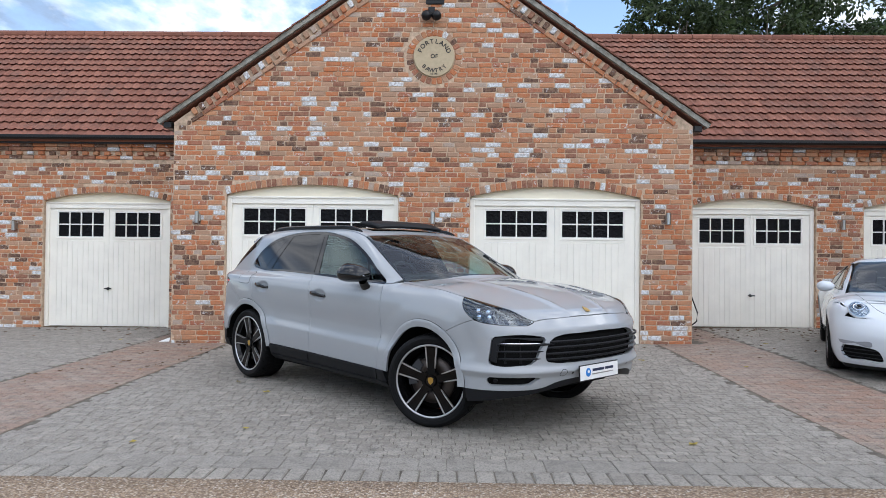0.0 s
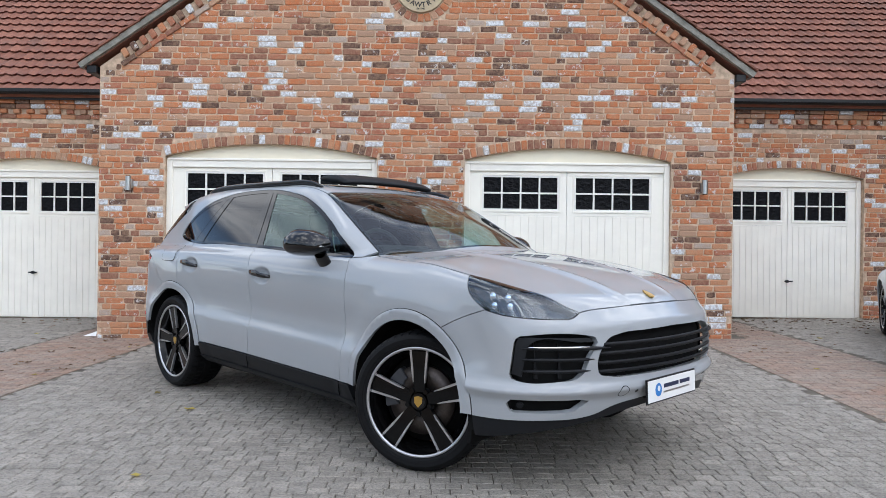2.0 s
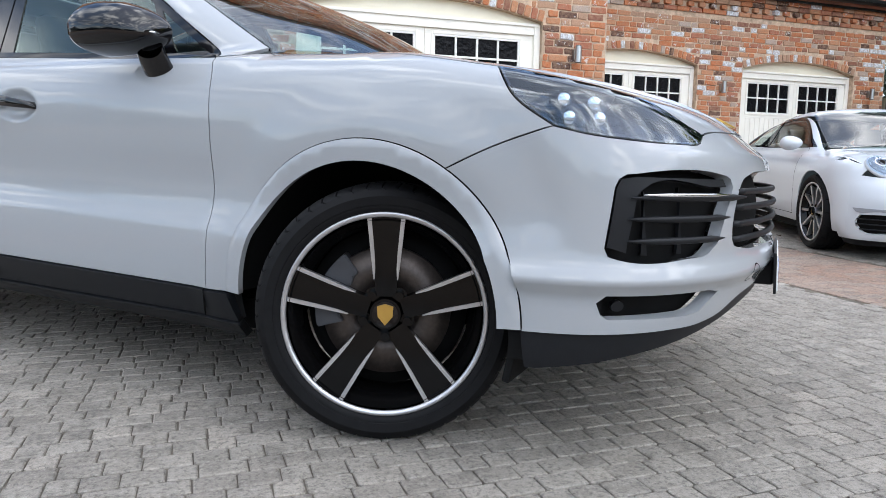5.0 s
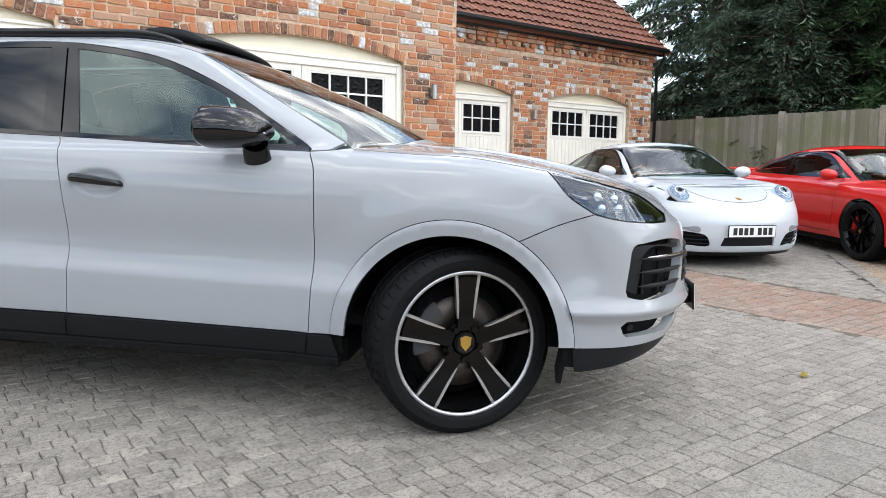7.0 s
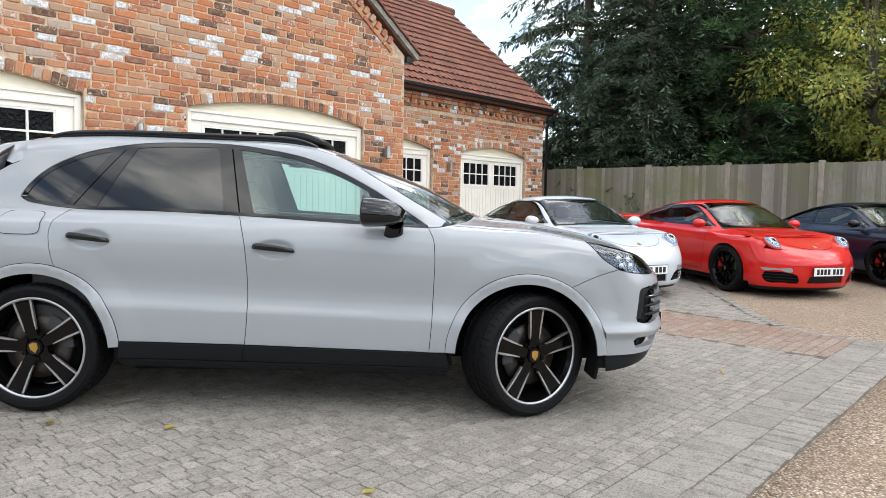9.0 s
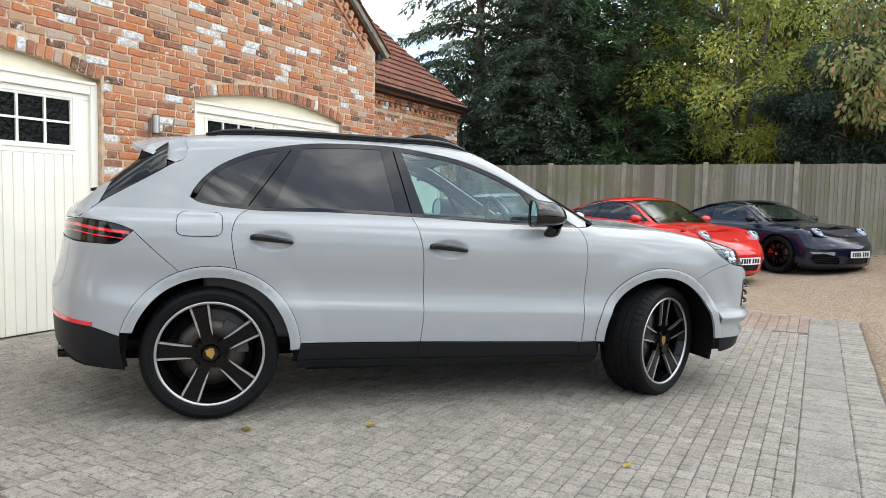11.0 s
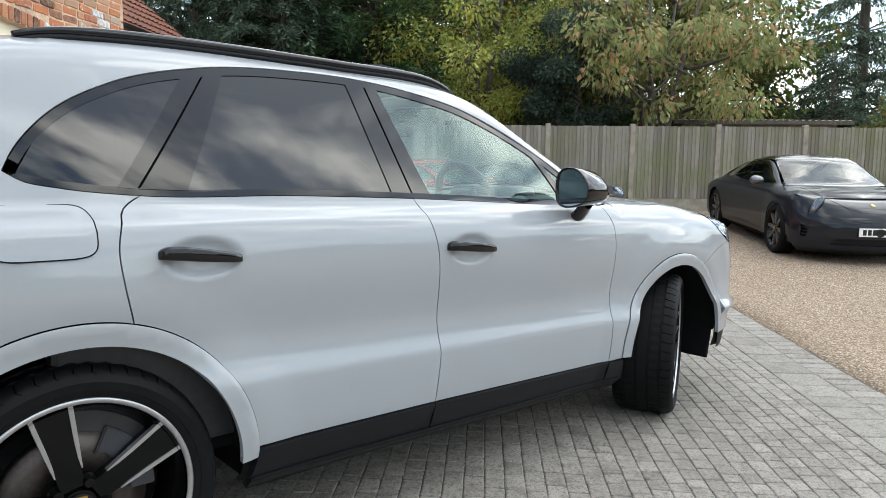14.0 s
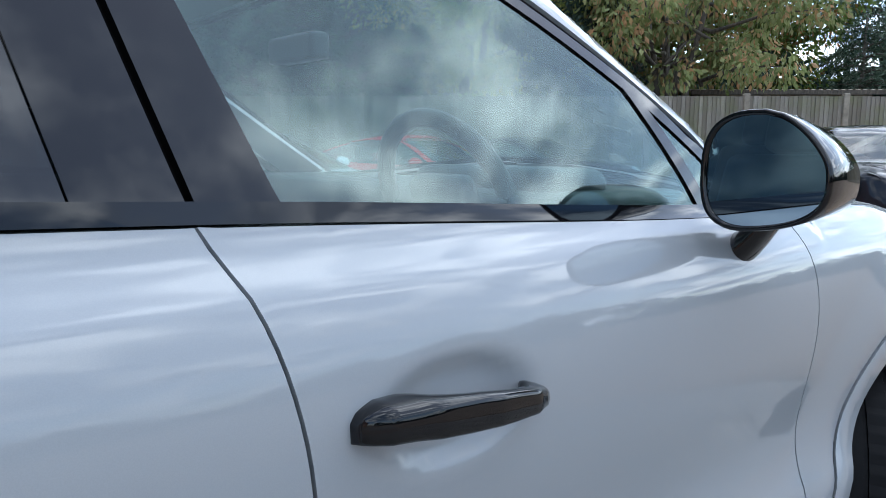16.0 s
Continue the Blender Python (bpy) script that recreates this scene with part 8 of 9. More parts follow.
# ---- trees, hedge and shed behind the fence ----
def leaf_material(name, dark, light, extra=None, rough=0.55):
    m, nt, b = material(name)
    r = chance(nt, True)
    stops = [(0.0, dark), (0.7, light)]
    if extra:
        stops += [(0.80, extra[0]), (1.0, extra[1])]
    c = ramp(nt, r, stops)
    # Broad noise darkens whole clumps: shade between boughs, mixed into the leaf colour.
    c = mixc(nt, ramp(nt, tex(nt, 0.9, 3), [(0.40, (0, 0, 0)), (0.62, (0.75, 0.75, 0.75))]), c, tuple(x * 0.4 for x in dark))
    nt.links.new(c, b.inputs["Base Color"])
    b.inputs["Roughness"].default_value = rough
    b.inputs["Specular IOR Level"].default_value = 0.3
    tr = nt.nodes.new("ShaderNodeBsdfTranslucent")
    nt.links.new(c, tr.inputs["Color"])
    mx = nt.nodes.new("ShaderNodeMixShader")
    mx.inputs[0].default_value = 0.45
    nt.links.new(b.outputs[0], mx.inputs[1])
    nt.links.new(tr.outputs[0], mx.inputs[2])
    nt.links.new(mx.outputs[0], nt.nodes["Material Output"].inputs["Surface"])
    return m


def bark_material():
    m, nt, b = material("tree_bark")
    co = nt.nodes.new("ShaderNodeNewGeometry").outputs["Position"]
    mp = nt.nodes.new("ShaderNodeMapping")
    mp.inputs["Scale"].default_value = (9, 9, 1.5)
    nt.links.new(co, mp.inputs["Vector"])
    f = tex(nt, 3, 6, 0.7, mp.outputs["Vector"])
    nt.links.new(ramp(nt, f, [(0.3, (0.05, 0.042, 0.035)), (0.7, (0.17, 0.145, 0.115))]), b.inputs["Base Color"])
    b.inputs["Roughness"].default_value = 0.95
    bump(nt, b, f, 0.02)
    return m


M_BARK = bark_material()
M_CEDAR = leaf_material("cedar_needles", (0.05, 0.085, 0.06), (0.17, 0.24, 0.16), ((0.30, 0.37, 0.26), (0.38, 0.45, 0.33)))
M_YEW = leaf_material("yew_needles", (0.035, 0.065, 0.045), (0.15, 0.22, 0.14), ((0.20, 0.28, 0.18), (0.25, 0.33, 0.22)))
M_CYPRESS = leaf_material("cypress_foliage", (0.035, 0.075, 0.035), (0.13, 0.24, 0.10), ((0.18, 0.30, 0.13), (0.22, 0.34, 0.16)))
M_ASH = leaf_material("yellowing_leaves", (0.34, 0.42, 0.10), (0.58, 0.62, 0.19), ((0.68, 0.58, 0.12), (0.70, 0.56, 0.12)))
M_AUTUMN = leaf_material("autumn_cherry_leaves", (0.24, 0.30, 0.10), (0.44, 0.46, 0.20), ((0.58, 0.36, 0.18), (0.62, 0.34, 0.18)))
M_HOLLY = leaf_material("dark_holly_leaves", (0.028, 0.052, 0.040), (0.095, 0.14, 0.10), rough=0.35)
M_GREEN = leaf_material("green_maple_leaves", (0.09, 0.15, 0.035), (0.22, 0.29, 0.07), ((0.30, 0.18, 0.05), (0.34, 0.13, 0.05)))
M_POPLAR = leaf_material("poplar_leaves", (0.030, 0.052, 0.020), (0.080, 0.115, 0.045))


def leaf_cloud(name, centres, per, spread, size, mat, parent, rnd, shape="leaf", droop=0.0):
    """Many single leaves round clump centres, in one mesh."""
    c = np.array(centres, float)
    n = len(c) * per
    rs = np.random.RandomState(rnd)
    base = np.repeat(c, per, 0)
    d = rs.normal(size=(n, 3))
    d /= np.linalg.norm(d, axis=1, keepdims=True)
    rad = spread * rs.uniform(0.25, 1.0, (n, 1)) ** 0.6
    p = base + d * rad * np.array([1, 1, 0.75])
    # a frame for each leaf: outward and downward
    out = d + rs.normal(scale=0.6, size=(n, 3))
    out[:, 2] -= droop
    out /= np.linalg.norm(out, axis=1, keepdims=True)
    s = np.cross(out, rs.normal(size=(n, 3)))
    s /= np.maximum(np.linalg.norm(s, axis=1, keepdims=True), 1e-6)
    k = size * rs.uniform(0.6, 1.25, (n, 1))
    up = np.cross(s, out)
    if shape == "leaf":
        a, b, cc, dd = p, p + out * k * 0.5 + s * k * 0.24 + up * k * 0.05, p + out * k, p + out * k * 0.5 - s * k * 0.24 + up * k * 0.05
    else:
        a, b, cc, dd = p, p + out * k * 0.6 + s * k * 0.07, p + out * k, p + out * k * 0.6 - s * k * 0.07
    v = np.stack([a, b, cc, dd], 1).reshape(-1, 3)
    i = np.arange(n) * 4
    f = np.stack([i, i + 1, i + 2, i + 3], 1)
    me = bpy.data.meshes.new(name)
    me.from_pydata(v.tolist(), [], f.tolist())
    me.materials.append(mat)
    return put(name, me, parent, kind="")


def limb(points, r0, r1):
    n = len(points)
    return tube(points, [r0 + (r1 - r0) * i / (n - 1) for i in range(n)], 8)


def broadleaf(name, label, at, height, width, mat, seed, stems=3, per=110, clumps=90, leaf=0.13, low=0.22, droop=0.5, spread=0.42):
    t = tagged(new(name), label, "tree")
    rnd = random.Random(seed)
    vs, fs, cs = [], [], []
    def add(v, f):
        o = len(vs)
        vs.extend(v)
        fs.extend(tuple(i + o for i in q) for q in f)
    for s in range(stems):
        a = 2 * math.pi * (s + rnd.random() * 0.5) / stems
        lean = width * 0.22
        top = (math.cos(a) * lean, math.sin(a) * lean, height * rnd.uniform(0.75, 0.95))
        mid = (math.cos(a) * lean * 0.35 + rnd.uniform(-0.1, 0.1), math.sin(a) * lean * 0.35, height * 0.4)
        add(*limb([(math.cos(a) * 0.08, math.sin(a) * 0.08, -0.1), mid, top], height * 0.018, 0.02))
        for k in range(9):
            z = height * rnd.uniform(low + 0.05, 0.92)
            q = z / height
            b = rnd.uniform(0, 2 * math.pi)
            reach = width * 0.5 * math.sin(math.pi * min(1, (q - low * 0.6) / (1 - low * 0.6)) ** 0.8) ** 0.6 * rnd.uniform(0.7, 1.1)
            st = Vector(mid).lerp(Vector(top), min(1, q)) if q > 0.4 else Vector(mid) * (q / 0.4)
            st.z = z * 0.85
            en = st + Vector((math.cos(b) * reach, math.sin(b) * reach, rnd.uniform(0.0, 0.9)))
            me = st.lerp(en, 0.5) + Vector((0, 0, 0.15))
            add(*limb([tuple(st), tuple(me), tuple(en)], height * 0.007, 0.008))
            cs += [tuple(en), tuple(me.lerp(en, 0.5))]
    while len(cs) < clumps:
        q = rnd.uniform(low, 1.0)
        b = rnd.uniform(0, 2 * math.pi)
        reach = width * 0.5 * math.sin(math.pi * min(1, (q - low * 0.7) / (1.06 - low * 0.7))) ** 0.55 * rnd.uniform(0.45, 1.05)
        cs.append((math.cos(b) * reach, math.sin(b) * reach, q * height))
    trunk = put("trunk", mesh("trunk", vs, fs, M_BARK, True), t)
    leaf_cloud("crown", cs, per, spread * width / 4 + 0.12, leaf, mat, t, seed, "leaf", droop)
    t.location = at
    return t


def spray_cloud(name, twigs, per, size, mat, parent, rnd, droop, flat):
    """Short needle sprays set along twigs; twigs: (foot, outward direction, length)."""
    rs = np.random.RandomState(rnd)
    foot = np.repeat(np.array([t[0] for t in twigs], float), per, 0)
    way = np.repeat(np.array([t[1] for t in twigs], float), per, 0)
    lng = np.repeat(np.array([t[2] for t in twigs], float), per)[:, None]
    n = len(foot)
    across = np.cross(way, [0, 0, 1.0])
    across /= np.maximum(np.linalg.norm(across, axis=1, keepdims=True), 1e-6)
    t = rs.uniform(0, 1, (n, 1))
    w = rs.normal(size=(n, 1)) * 0.24 * lng * (1.05 - t)
    p = foot + way * t * lng + across * w
    p[:, 2:] += rs.normal(size=(n, 1)) * flat - droop * 0.35 * t * t * lng - 0.25 * np.abs(w) * droop
    out = way * 0.7 + across * np.sign(w) * rs.uniform(0.2, 0.9, (n, 1)) + rs.normal(scale=0.25, size=(n, 3))
    out[:, 2] -= droop * rs.uniform(0.2, 1.0, n)
    out /= np.linalg.norm(out, axis=1, keepdims=True)
    s = np.cross(out, rs.normal(size=(n, 3)) * 0.5 + np.array([0, 0, 1.0]))
    s /= np.maximum(np.linalg.norm(s, axis=1, keepdims=True), 1e-6)
    k = size * rs.uniform(0.55, 1.3, (n, 1))
    v = np.stack([p, p + out * k * 0.5 + s * k * 0.13, p + out * k, p + out * k * 0.5 - s * k * 0.13], 1).reshape(-1, 3)
    i = np.arange(n) * 4
    me = bpy.data.meshes.new(name)
    me.from_pydata(v.tolist(), [], np.stack([i, i + 1, i + 2, i + 3], 1).tolist())
    me.materials.append(mat)
    return put(name, me, parent)


def conifer(name, label, at, height, width, mat, seed, levels=16, per=24, needle=0.15, droop=0.9, bare=0.03, layered=False, narrow=1.0):
    t = tagged(new(name), label, "tree")
    rnd = random.Random(seed)
    vs, fs = limb([(0, 0, -0.1), (0.05, 0, height * 0.5), (0, 0.03, height)], height * 0.028, 0.02)
    vs, fs = list(vs), list(fs)
    twigs = []
    for l in range(levels):
        q = bare + (1 - bare) * (l + 0.5 + rnd.uniform(-0.2, 0.2)) / levels
        z = q * height
        reach = width * 0.5 * (1 - q) ** (0.55 * narrow) + 0.15
        nb = max(5, int(5 + reach * (2.6 if layered else 3.0)))
        for k in range(nb):
            a = 2 * math.pi * (k + rnd.random() * 0.8) / nb
            r = reach * (rnd.uniform(0.60, 1.18) if layered else rnd.uniform(0.78, 1.10))
            rise = rnd.uniform(0.02, 0.22) * r
            drop = rnd.uniform(0.05, 0.38) * r
            zb = z + rnd.uniform(-0.18, 0.18)
            at_s = lambda s: Vector((math.cos(a) * r * s, math.sin(a) * r * s, zb + rise * math.sin(s * 2.4) - drop * s * s * s))
            v, f = limb([tuple(at_s(s)) for s in (0, 0.35, 0.7, 1.0)], 0.012 + 0.012 * r, 0.006)
            o = len(vs)
            vs += v
            fs += [tuple(i + o for i in x) for x in f]
            m = max(3, int(r * 4.2))
            for j in range(m):
                s = 0.18 + 0.82 * (j + 0.3 + rnd.random() * 0.6) / m
                for side in (-1, 1):
                    b = a + side * rnd.uniform(0.35, 1.05)
                    way = Vector((math.cos(b), math.sin(b), rnd.uniform(-0.25, 0.12))).normalized()
                    twigs.append((tuple(at_s(min(1.0, s))), tuple(way), (0.62 if layered else 0.46) * rnd.uniform(0.6, 1.15) * (1.15 - 0.5 * s)))
            tip = (at_s(1.0) - at_s(0.9)).normalized()
            twigs.append((tuple(at_s(0.96)), tuple(tip), 0.42))
    put("trunk", mesh("trunk", vs, fs, M_BARK, True), t)
    spray_cloud("crown", twigs, per, needle, mat, t, seed, droop, 0.03 if layered else 0.06)
    t.location = at
    return t


GZ = 0.3
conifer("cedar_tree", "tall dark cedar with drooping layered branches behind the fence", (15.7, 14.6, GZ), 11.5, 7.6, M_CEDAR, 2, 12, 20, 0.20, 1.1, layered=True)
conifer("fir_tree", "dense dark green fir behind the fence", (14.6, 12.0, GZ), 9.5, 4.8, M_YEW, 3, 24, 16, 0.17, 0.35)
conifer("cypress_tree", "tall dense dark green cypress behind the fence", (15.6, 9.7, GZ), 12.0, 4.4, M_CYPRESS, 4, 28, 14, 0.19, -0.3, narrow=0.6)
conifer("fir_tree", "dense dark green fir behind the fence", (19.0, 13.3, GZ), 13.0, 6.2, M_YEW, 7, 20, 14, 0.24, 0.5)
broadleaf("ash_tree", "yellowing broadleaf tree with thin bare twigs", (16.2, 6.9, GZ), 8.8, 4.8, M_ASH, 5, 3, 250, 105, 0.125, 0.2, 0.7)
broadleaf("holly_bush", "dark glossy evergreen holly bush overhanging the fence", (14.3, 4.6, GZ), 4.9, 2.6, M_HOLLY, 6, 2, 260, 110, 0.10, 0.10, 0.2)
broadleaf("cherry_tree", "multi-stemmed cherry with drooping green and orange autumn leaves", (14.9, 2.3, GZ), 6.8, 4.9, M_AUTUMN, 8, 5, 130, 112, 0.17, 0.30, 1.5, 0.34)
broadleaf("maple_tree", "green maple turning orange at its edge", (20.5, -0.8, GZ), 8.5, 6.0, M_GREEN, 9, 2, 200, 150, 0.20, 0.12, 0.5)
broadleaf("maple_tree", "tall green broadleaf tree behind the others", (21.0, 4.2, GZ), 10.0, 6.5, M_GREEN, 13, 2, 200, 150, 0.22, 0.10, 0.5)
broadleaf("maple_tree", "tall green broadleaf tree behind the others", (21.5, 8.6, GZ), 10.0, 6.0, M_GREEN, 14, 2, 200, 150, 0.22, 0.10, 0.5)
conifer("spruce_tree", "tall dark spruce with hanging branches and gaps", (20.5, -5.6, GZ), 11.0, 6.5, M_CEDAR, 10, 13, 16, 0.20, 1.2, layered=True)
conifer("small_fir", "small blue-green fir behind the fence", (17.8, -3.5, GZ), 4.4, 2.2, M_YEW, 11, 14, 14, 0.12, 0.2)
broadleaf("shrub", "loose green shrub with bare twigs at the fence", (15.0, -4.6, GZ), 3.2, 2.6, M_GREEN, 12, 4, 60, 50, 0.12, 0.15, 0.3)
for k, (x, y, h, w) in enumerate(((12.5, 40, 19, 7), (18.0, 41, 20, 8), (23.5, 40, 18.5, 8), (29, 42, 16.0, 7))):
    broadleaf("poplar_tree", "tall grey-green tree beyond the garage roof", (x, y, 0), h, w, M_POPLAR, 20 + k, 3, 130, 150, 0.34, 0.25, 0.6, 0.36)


def hedge():
    """Shade-dark undergrowth that closes the gaps behind the fence."""
    rnd = random.Random(3)
    cs = [(rnd.uniform(17.5, 24), rnd.uniform(-9, 22), rnd.uniform(0.2, 3.2)) for _ in range(420)]
    cs += [(rnd.uniform(24, 28), rnd.uniform(2.5, 19.5), rnd.uniform(0.5, 8.5)) for _ in range(620)]
    h = leaf_cloud("undergrowth", cs, 46, 0.9, 0.34, M_HOLLY, None, 33)
    tagged(h, "dark tangled evergreen undergrowth behind the fence", "undergrowth", kind="stuff")


hedge()


def far_hedge():
    """Trees and hedges that close the yard away from the garages."""
    rnd = random.Random(8)
    cs = []
    for k in range(900):
        a = radians(rnd.uniform(165, 345))
        r = rnd.uniform(33, 39)
        tall = 3.4 + 1.5 * math.sin(a * 7) + 1.1 * math.sin(a * 17 + 1)
        cs.append((r * math.cos(a), 6 + r * math.sin(a), tall * rnd.uniform(0.05, 1.0)))
    h = leaf_cloud("far_hedge", cs, 36, 1.2, 0.75, M_HOLLY, None, 35)
    tagged(h, "dark hedge and trees round the gravel yard", "hedge", kind="stuff")


far_hedge()


def shed():
    s = tagged(new("shed"), "low shed with a flat corrugated roof behind the fence", "shed")
    bm = bmesh.new()
    box(bm, 15.6, 18.2, -2.6, 1.4, 0.2, 2.52)
    part("wall", bm, M_CONCRETE, s)
    vs, fs = [], []
    n = 110
    for i in range(n + 1):
        y = -2.9 + 4.6 * i / n
        z = 2.58 + 0.018 * math.sin(i * 1.57)
        vs += [(15.3, y, z), (18.5, y, z + 0.12)]
    for i in range(n):
        fs.append((2 * i, 2 * i + 1, 2 * i + 3, 2 * i + 2))
    put("roof", mesh("roof", vs, fs, M_CONCRETE, True), s)
    bm = bmesh.new()
    box(bm, 15.27, 15.30, -2.9, 1.7, 2.47, 2.57)
    part("fascia", bm, M_BARK, s)


shed()


# ---- fallen leaves on the ground ----
def fallen():
    rs = random.Random(17)
    m = leaf_material("fallen_yellow_leaf", (0.42, 0.30, 0.05), (0.50, 0.40, 0.10))
    mb = leaf_material("fallen_brown_leaf", (0.09, 0.05, 0.02), (0.20, 0.11, 0.05))
    vs = [(0, 0, 0.004), (0.022, 0.020, 0.012), (0.055, 0.016, 0.006), (0.075, 0.0, 0.016), (0.055, -0.016, 0.004), (0.022, -0.020, 0.014)]
    me = mesh("fallen_leaf", vs, [(0, 1, 2, 3), (0, 3, 4, 5)], m)
    for x, y in ((-1.60, 6.88), (-1.463, 5.514), (-2.07, 7.42), (-3.41, 8.12), (-5.0, 10.82), (-3.31, 9.76), (3.74, 8.53), (4.75, 10.46), (2.60, 8.93), (1.9, 5.2), (4.2, 5.1), (-2.1, 5.1)):
        ob = put("fallen_leaf", me, m=pose(x, y, ground_z(x, y) + 0.003, 0, 0, rs.uniform(0, 360)) @ Matrix.Scale(rs.uniform(0.8, 1.2), 4))
        tagged(ob, "curled yellow leaf fallen on the paving", "leaf", "fallen leaves")
    v, f = [], []
    for k in range(520):
        if k >= 480:
            x, y = rs.uniform(-4.6, -2.9), rs.uniform(7.2, 10.4)
        elif k >= 420:
            x, y = rs.uniform(2.4, 7.0), 11.6 - abs(rs.gauss(0, 1.3))
        elif k < 260:
            x, y = rs.uniform(3.8, 10.3), 12.55 - abs(rs.gauss(0, 0.5))
        elif k < 330:
            x, y = rs.uniform(-8, -4.1), 12.55 - abs(rs.gauss(0, 0.5))
        else:
            x, y = 12.3 - abs(rs.gauss(0, 0.7)), rs.uniform(-4, 8)
        z = ground_z(x, y) + 0.004
        a, s = rs.uniform(0, 6.28), rs.uniform(0.5, 0.95)
        o = len(v)
        for p in vs:
            v.append((x + s * (p[0] * math.cos(a) - p[1] * math.sin(a)), y + s * (p[0] * math.sin(a) + p[1] * math.cos(a)), z + p[2]))
        f += [(o, o + 1, o + 2, o + 3), (o, o + 3, o + 4, o + 5)]
    ob = put("leaf_litter", mesh("leaf_litter", v, f, mb))
    tagged(ob, "scattered brown dead leaves along the walls and fence", "leaf litter", kind="stuff")


fallen()


def scrap():
    """A torn piece of card lying at the corner of the gable."""
    vs = [(0, 0, 0), (0.15, 0.02, 0), (0.14, 0.07, 0.055), (0.02, 0.06, 0.012)]
    me = mesh("paper_scrap", vs + [(x, y, z + 0.002) for x, y, z in vs], [(3, 2, 1, 0), (4, 5, 6, 7), (0, 1, 5, 4), (1, 2, 6, 5), (2, 3, 7, 6), (3, 0, 4, 7)], M_PLATEW)
    tagged(put("paper_scrap", me, m=pose(-4.28, 10.62, ground_z(-4.2, 10.65) + 0.001)), "crumpled white scrap of card at the wall's foot", "litter")


scrap()


# ---- paving ----
def paver_mesh(name, lx, ly, mat, rnd, h=0.03, c=0.005, wobble=0.0016):
    a, b = lx / 2, ly / 2
    e = 0.006
    o = [(-a + e, -b), (a - e, -b), (a, -b + e), (a, b - e), (a - e, b), (-a + e, b), (-a, b - e), (-a, -b + e)]
    return worn_block(name, o, mat, h, c, rnd, wobble, lambda u, v, d: (u, v, -d))


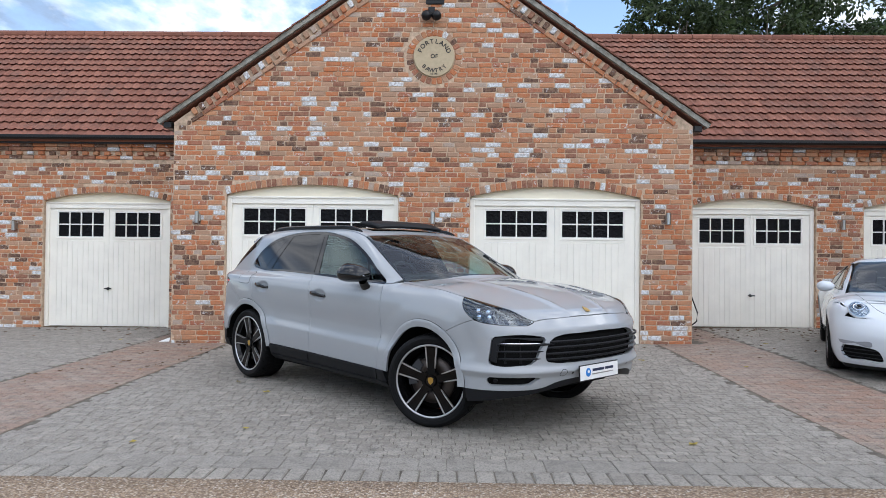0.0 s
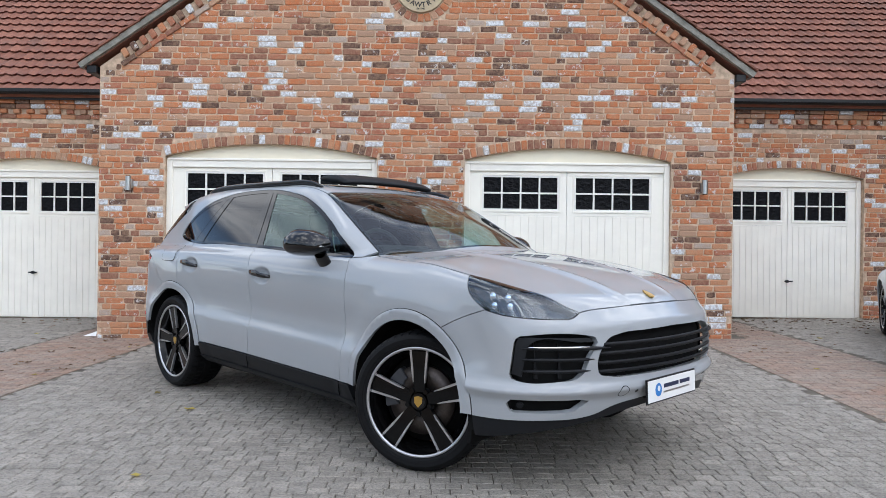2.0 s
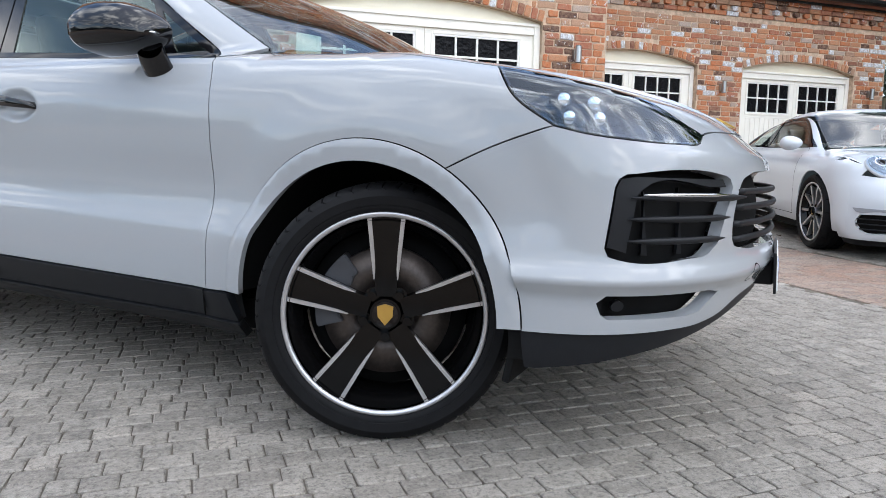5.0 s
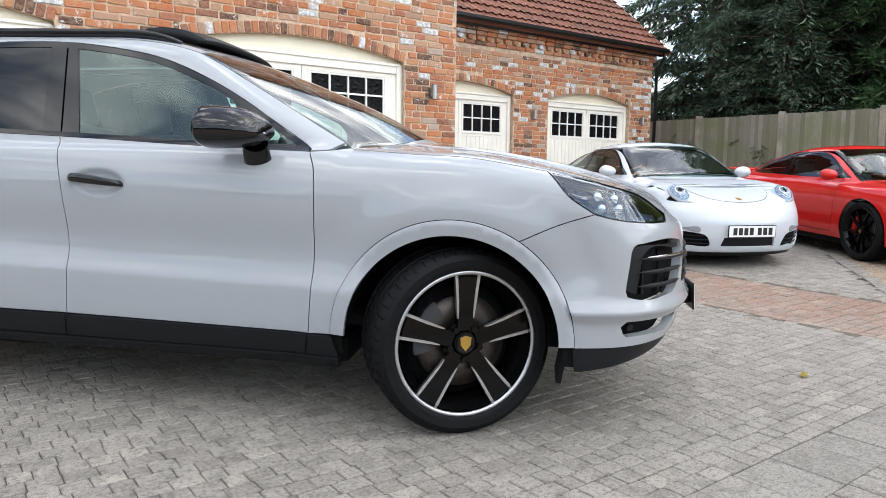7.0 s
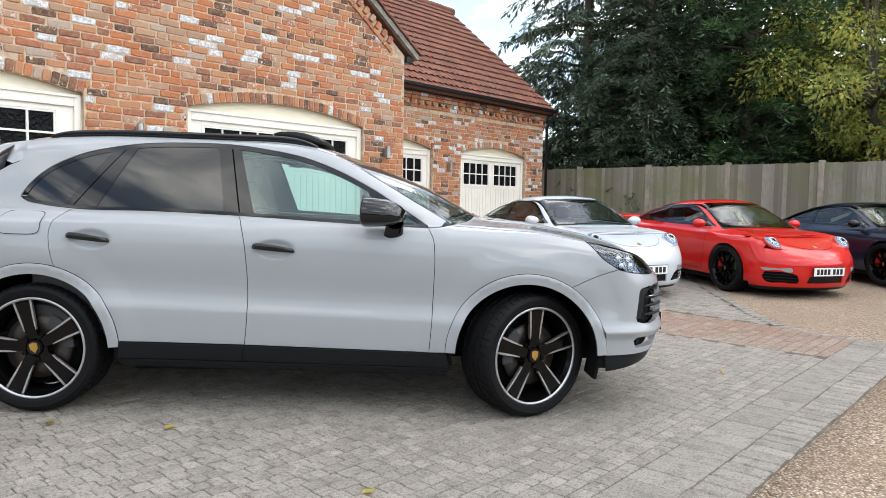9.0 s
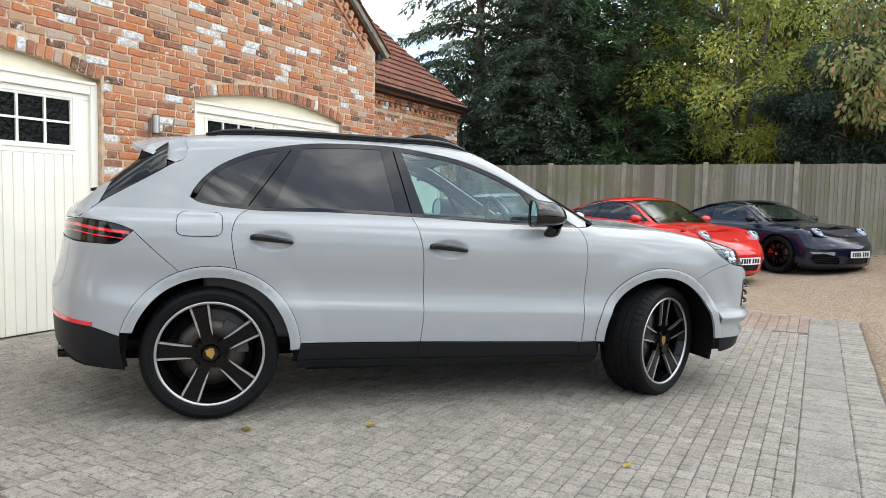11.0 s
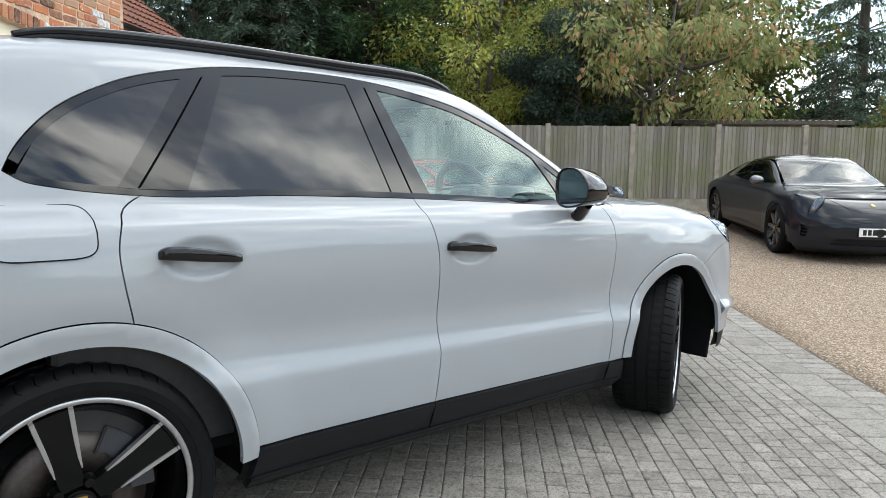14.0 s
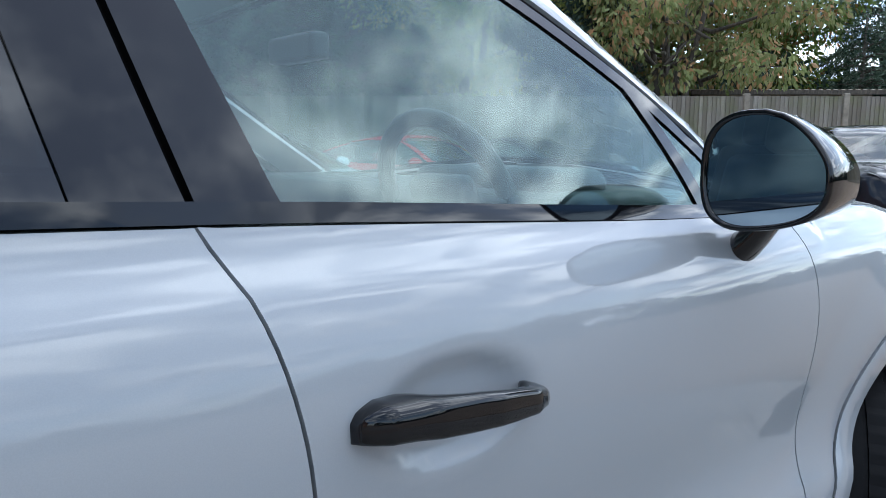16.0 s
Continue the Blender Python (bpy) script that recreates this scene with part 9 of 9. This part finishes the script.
def build_paving():
    pavement = tagged(put("pavement", mesh("pavement", [(0, 0, 0)], [], M_BED)), "grey block paving with red brick bands and pale edging", "pavement", kind="structure")
    # sand bed
    vs, fs = [], []
    step = 0.25
    ids = {}

    def vid(i, j):
        if (i, j) not in ids:
            x, y = i * step, j * step
            ids[i, j] = len(vs)
            vs.append((x, y, ground_z(x, y) - 0.0075))
        return ids[i, j]

    for i in range(-44, 48):
        for j in range(17, 51):
            if paved((i + 0.5) * step, (j + 0.5) * step, 0.08):
                fs.append((vid(i, j), vid(i + 1, j), vid(i + 1, j + 1), vid(i, j + 1)))
    put("sand_bed", mesh("sand_bed", vs, fs, M_BED, True), pavement)
    rnd = random.Random(14)
    greys, reds, pales = Joined(), Joined(), Joined()
    shared = {}
    count = {"g": 0, "r": 0, "p": 0}

    def lay(x, y, lx, ly, kind, turn=0.0):
        key = (round(lx, 3), round(ly, 3), kind, rnd.randrange(4))
        mat = {"g": M_PAVER, "r": M_RED, "p": M_PALE}[kind]
        if key not in shared:
            shared[key] = paver_mesh("paver", lx, ly, mat, rnd, c=0.007 if 0.21 < ly < 0.22 else 0.0035)
        e = 0.2
        tx = math.degrees(math.atan((ground_z(x, y + e) - ground_z(x, y - e)) / (2 * e)))
        ty = -math.degrees(math.atan((ground_z(x + e, y) - ground_z(x - e, y)) / (2 * e)))
        m = pose(x, y, ground_z(x, y) + rnd.uniform(-0.001, 0.0012), tx + rnd.uniform(-0.2, 0.2), ty + rnd.uniform(-0.2, 0.2), turn + rnd.uniform(-0.8, 0.8))
        near = {"g": -1.9 < x < 0.5 and 4.62 < y < 6.3, "r": 3.1 < x < 4.6 and y < 8, "p": -1.5 < x < 4.9 and y < 4.9}[kind]
        if near and count[kind] < 290:
            put("paver", shared[key], pavement, m=m)
            count[kind] += 1
        else:
            {"g": greys, "r": reds, "p": pales}[kind].add(shared[key], m)

    # grey field, rows along the house
    ry = 0.081
    j = 0
    y = 4.785
    while y < 12.7:
        x = -11.0 + rnd.uniform(0, 0.1)
        while x < 11.9:
            lx = rnd.choice([0.075, 0.09, 0.105, 0.122])
            xc, yc = x + lx / 2, y + ry / 2
            x += lx + 0.003
            if 3.21 - lx / 2 < abs(xc) < 4.50 + lx / 2 or not paved(xc, yc, 0.16):
                continue
            if -4.0 < xc < 3.67 and yc > GY + 0.06 or xc < -4 and yc > 12.62 or xc > 3.6 and yc > 12.62:
                continue
            lay(xc, yc, lx - 0.001, ry - 0.001, "g")
        y += ry + 0.0025
    # red bands
    for s in (-1, 1):
        y = 4.785
        k = 0
        while y < 12.6:
            x = 3.21 + (0.0 if k % 2 else -0.1)
            while x < 4.50:
                lx = 0.2
                xa = max(x, 3.21)
                xb = min(x + lx, 4.50)
                if xb - xa > 0.05 and paved(s * (xa + xb) / 2, y, 0.05) and not (abs(xb) < 4.05 and y > GY - 0.06):
                    lay(s * (xa + xb) / 2, y + 0.05, xb - xa - 0.006, 0.097, "r")
                x += lx
            y += 0.102
            k += 1
    # front edging: a flat pale row and a row of larger kerb setts
    x = -11.0
    while x < 4.20:
        lx = rnd.choice([0.18, 0.21, 0.25])
        lay(x + lx / 2, 4.646, lx - 0.002, 0.268, "p")
        x += lx
    x = -11.0
    while x < 4.25:
        lx = 0.118
        lay(x + lx / 2, 4.402 + rnd.uniform(-0.006, 0.006), lx - 0.011, 0.212, "g", rnd.uniform(-2.5, 2.5))
        x += lx
    # curved edging towards the gravel
    pts = [Vector((a, b, 0)) for a, b in PAVED_EAST]
    for p, q in zip(pts, pts[1:]):
        n = max(1, int((q - p).length / 0.108))
        ang = math.degrees(math.atan2(q.y - p.y, q.x - p.x))
        for k in range(n):
            c = p.lerp(q, (k + 0.5) / n)
            lay(c.x, c.y, 0.098, 0.2, "g", ang)
    greys.make("pavers", M_PAVERS, pavement)
    reds.make("red_pavers", M_REDS, pavement)
    pales.make("edging_pavers", M_PALES, pavement)


build_paving()
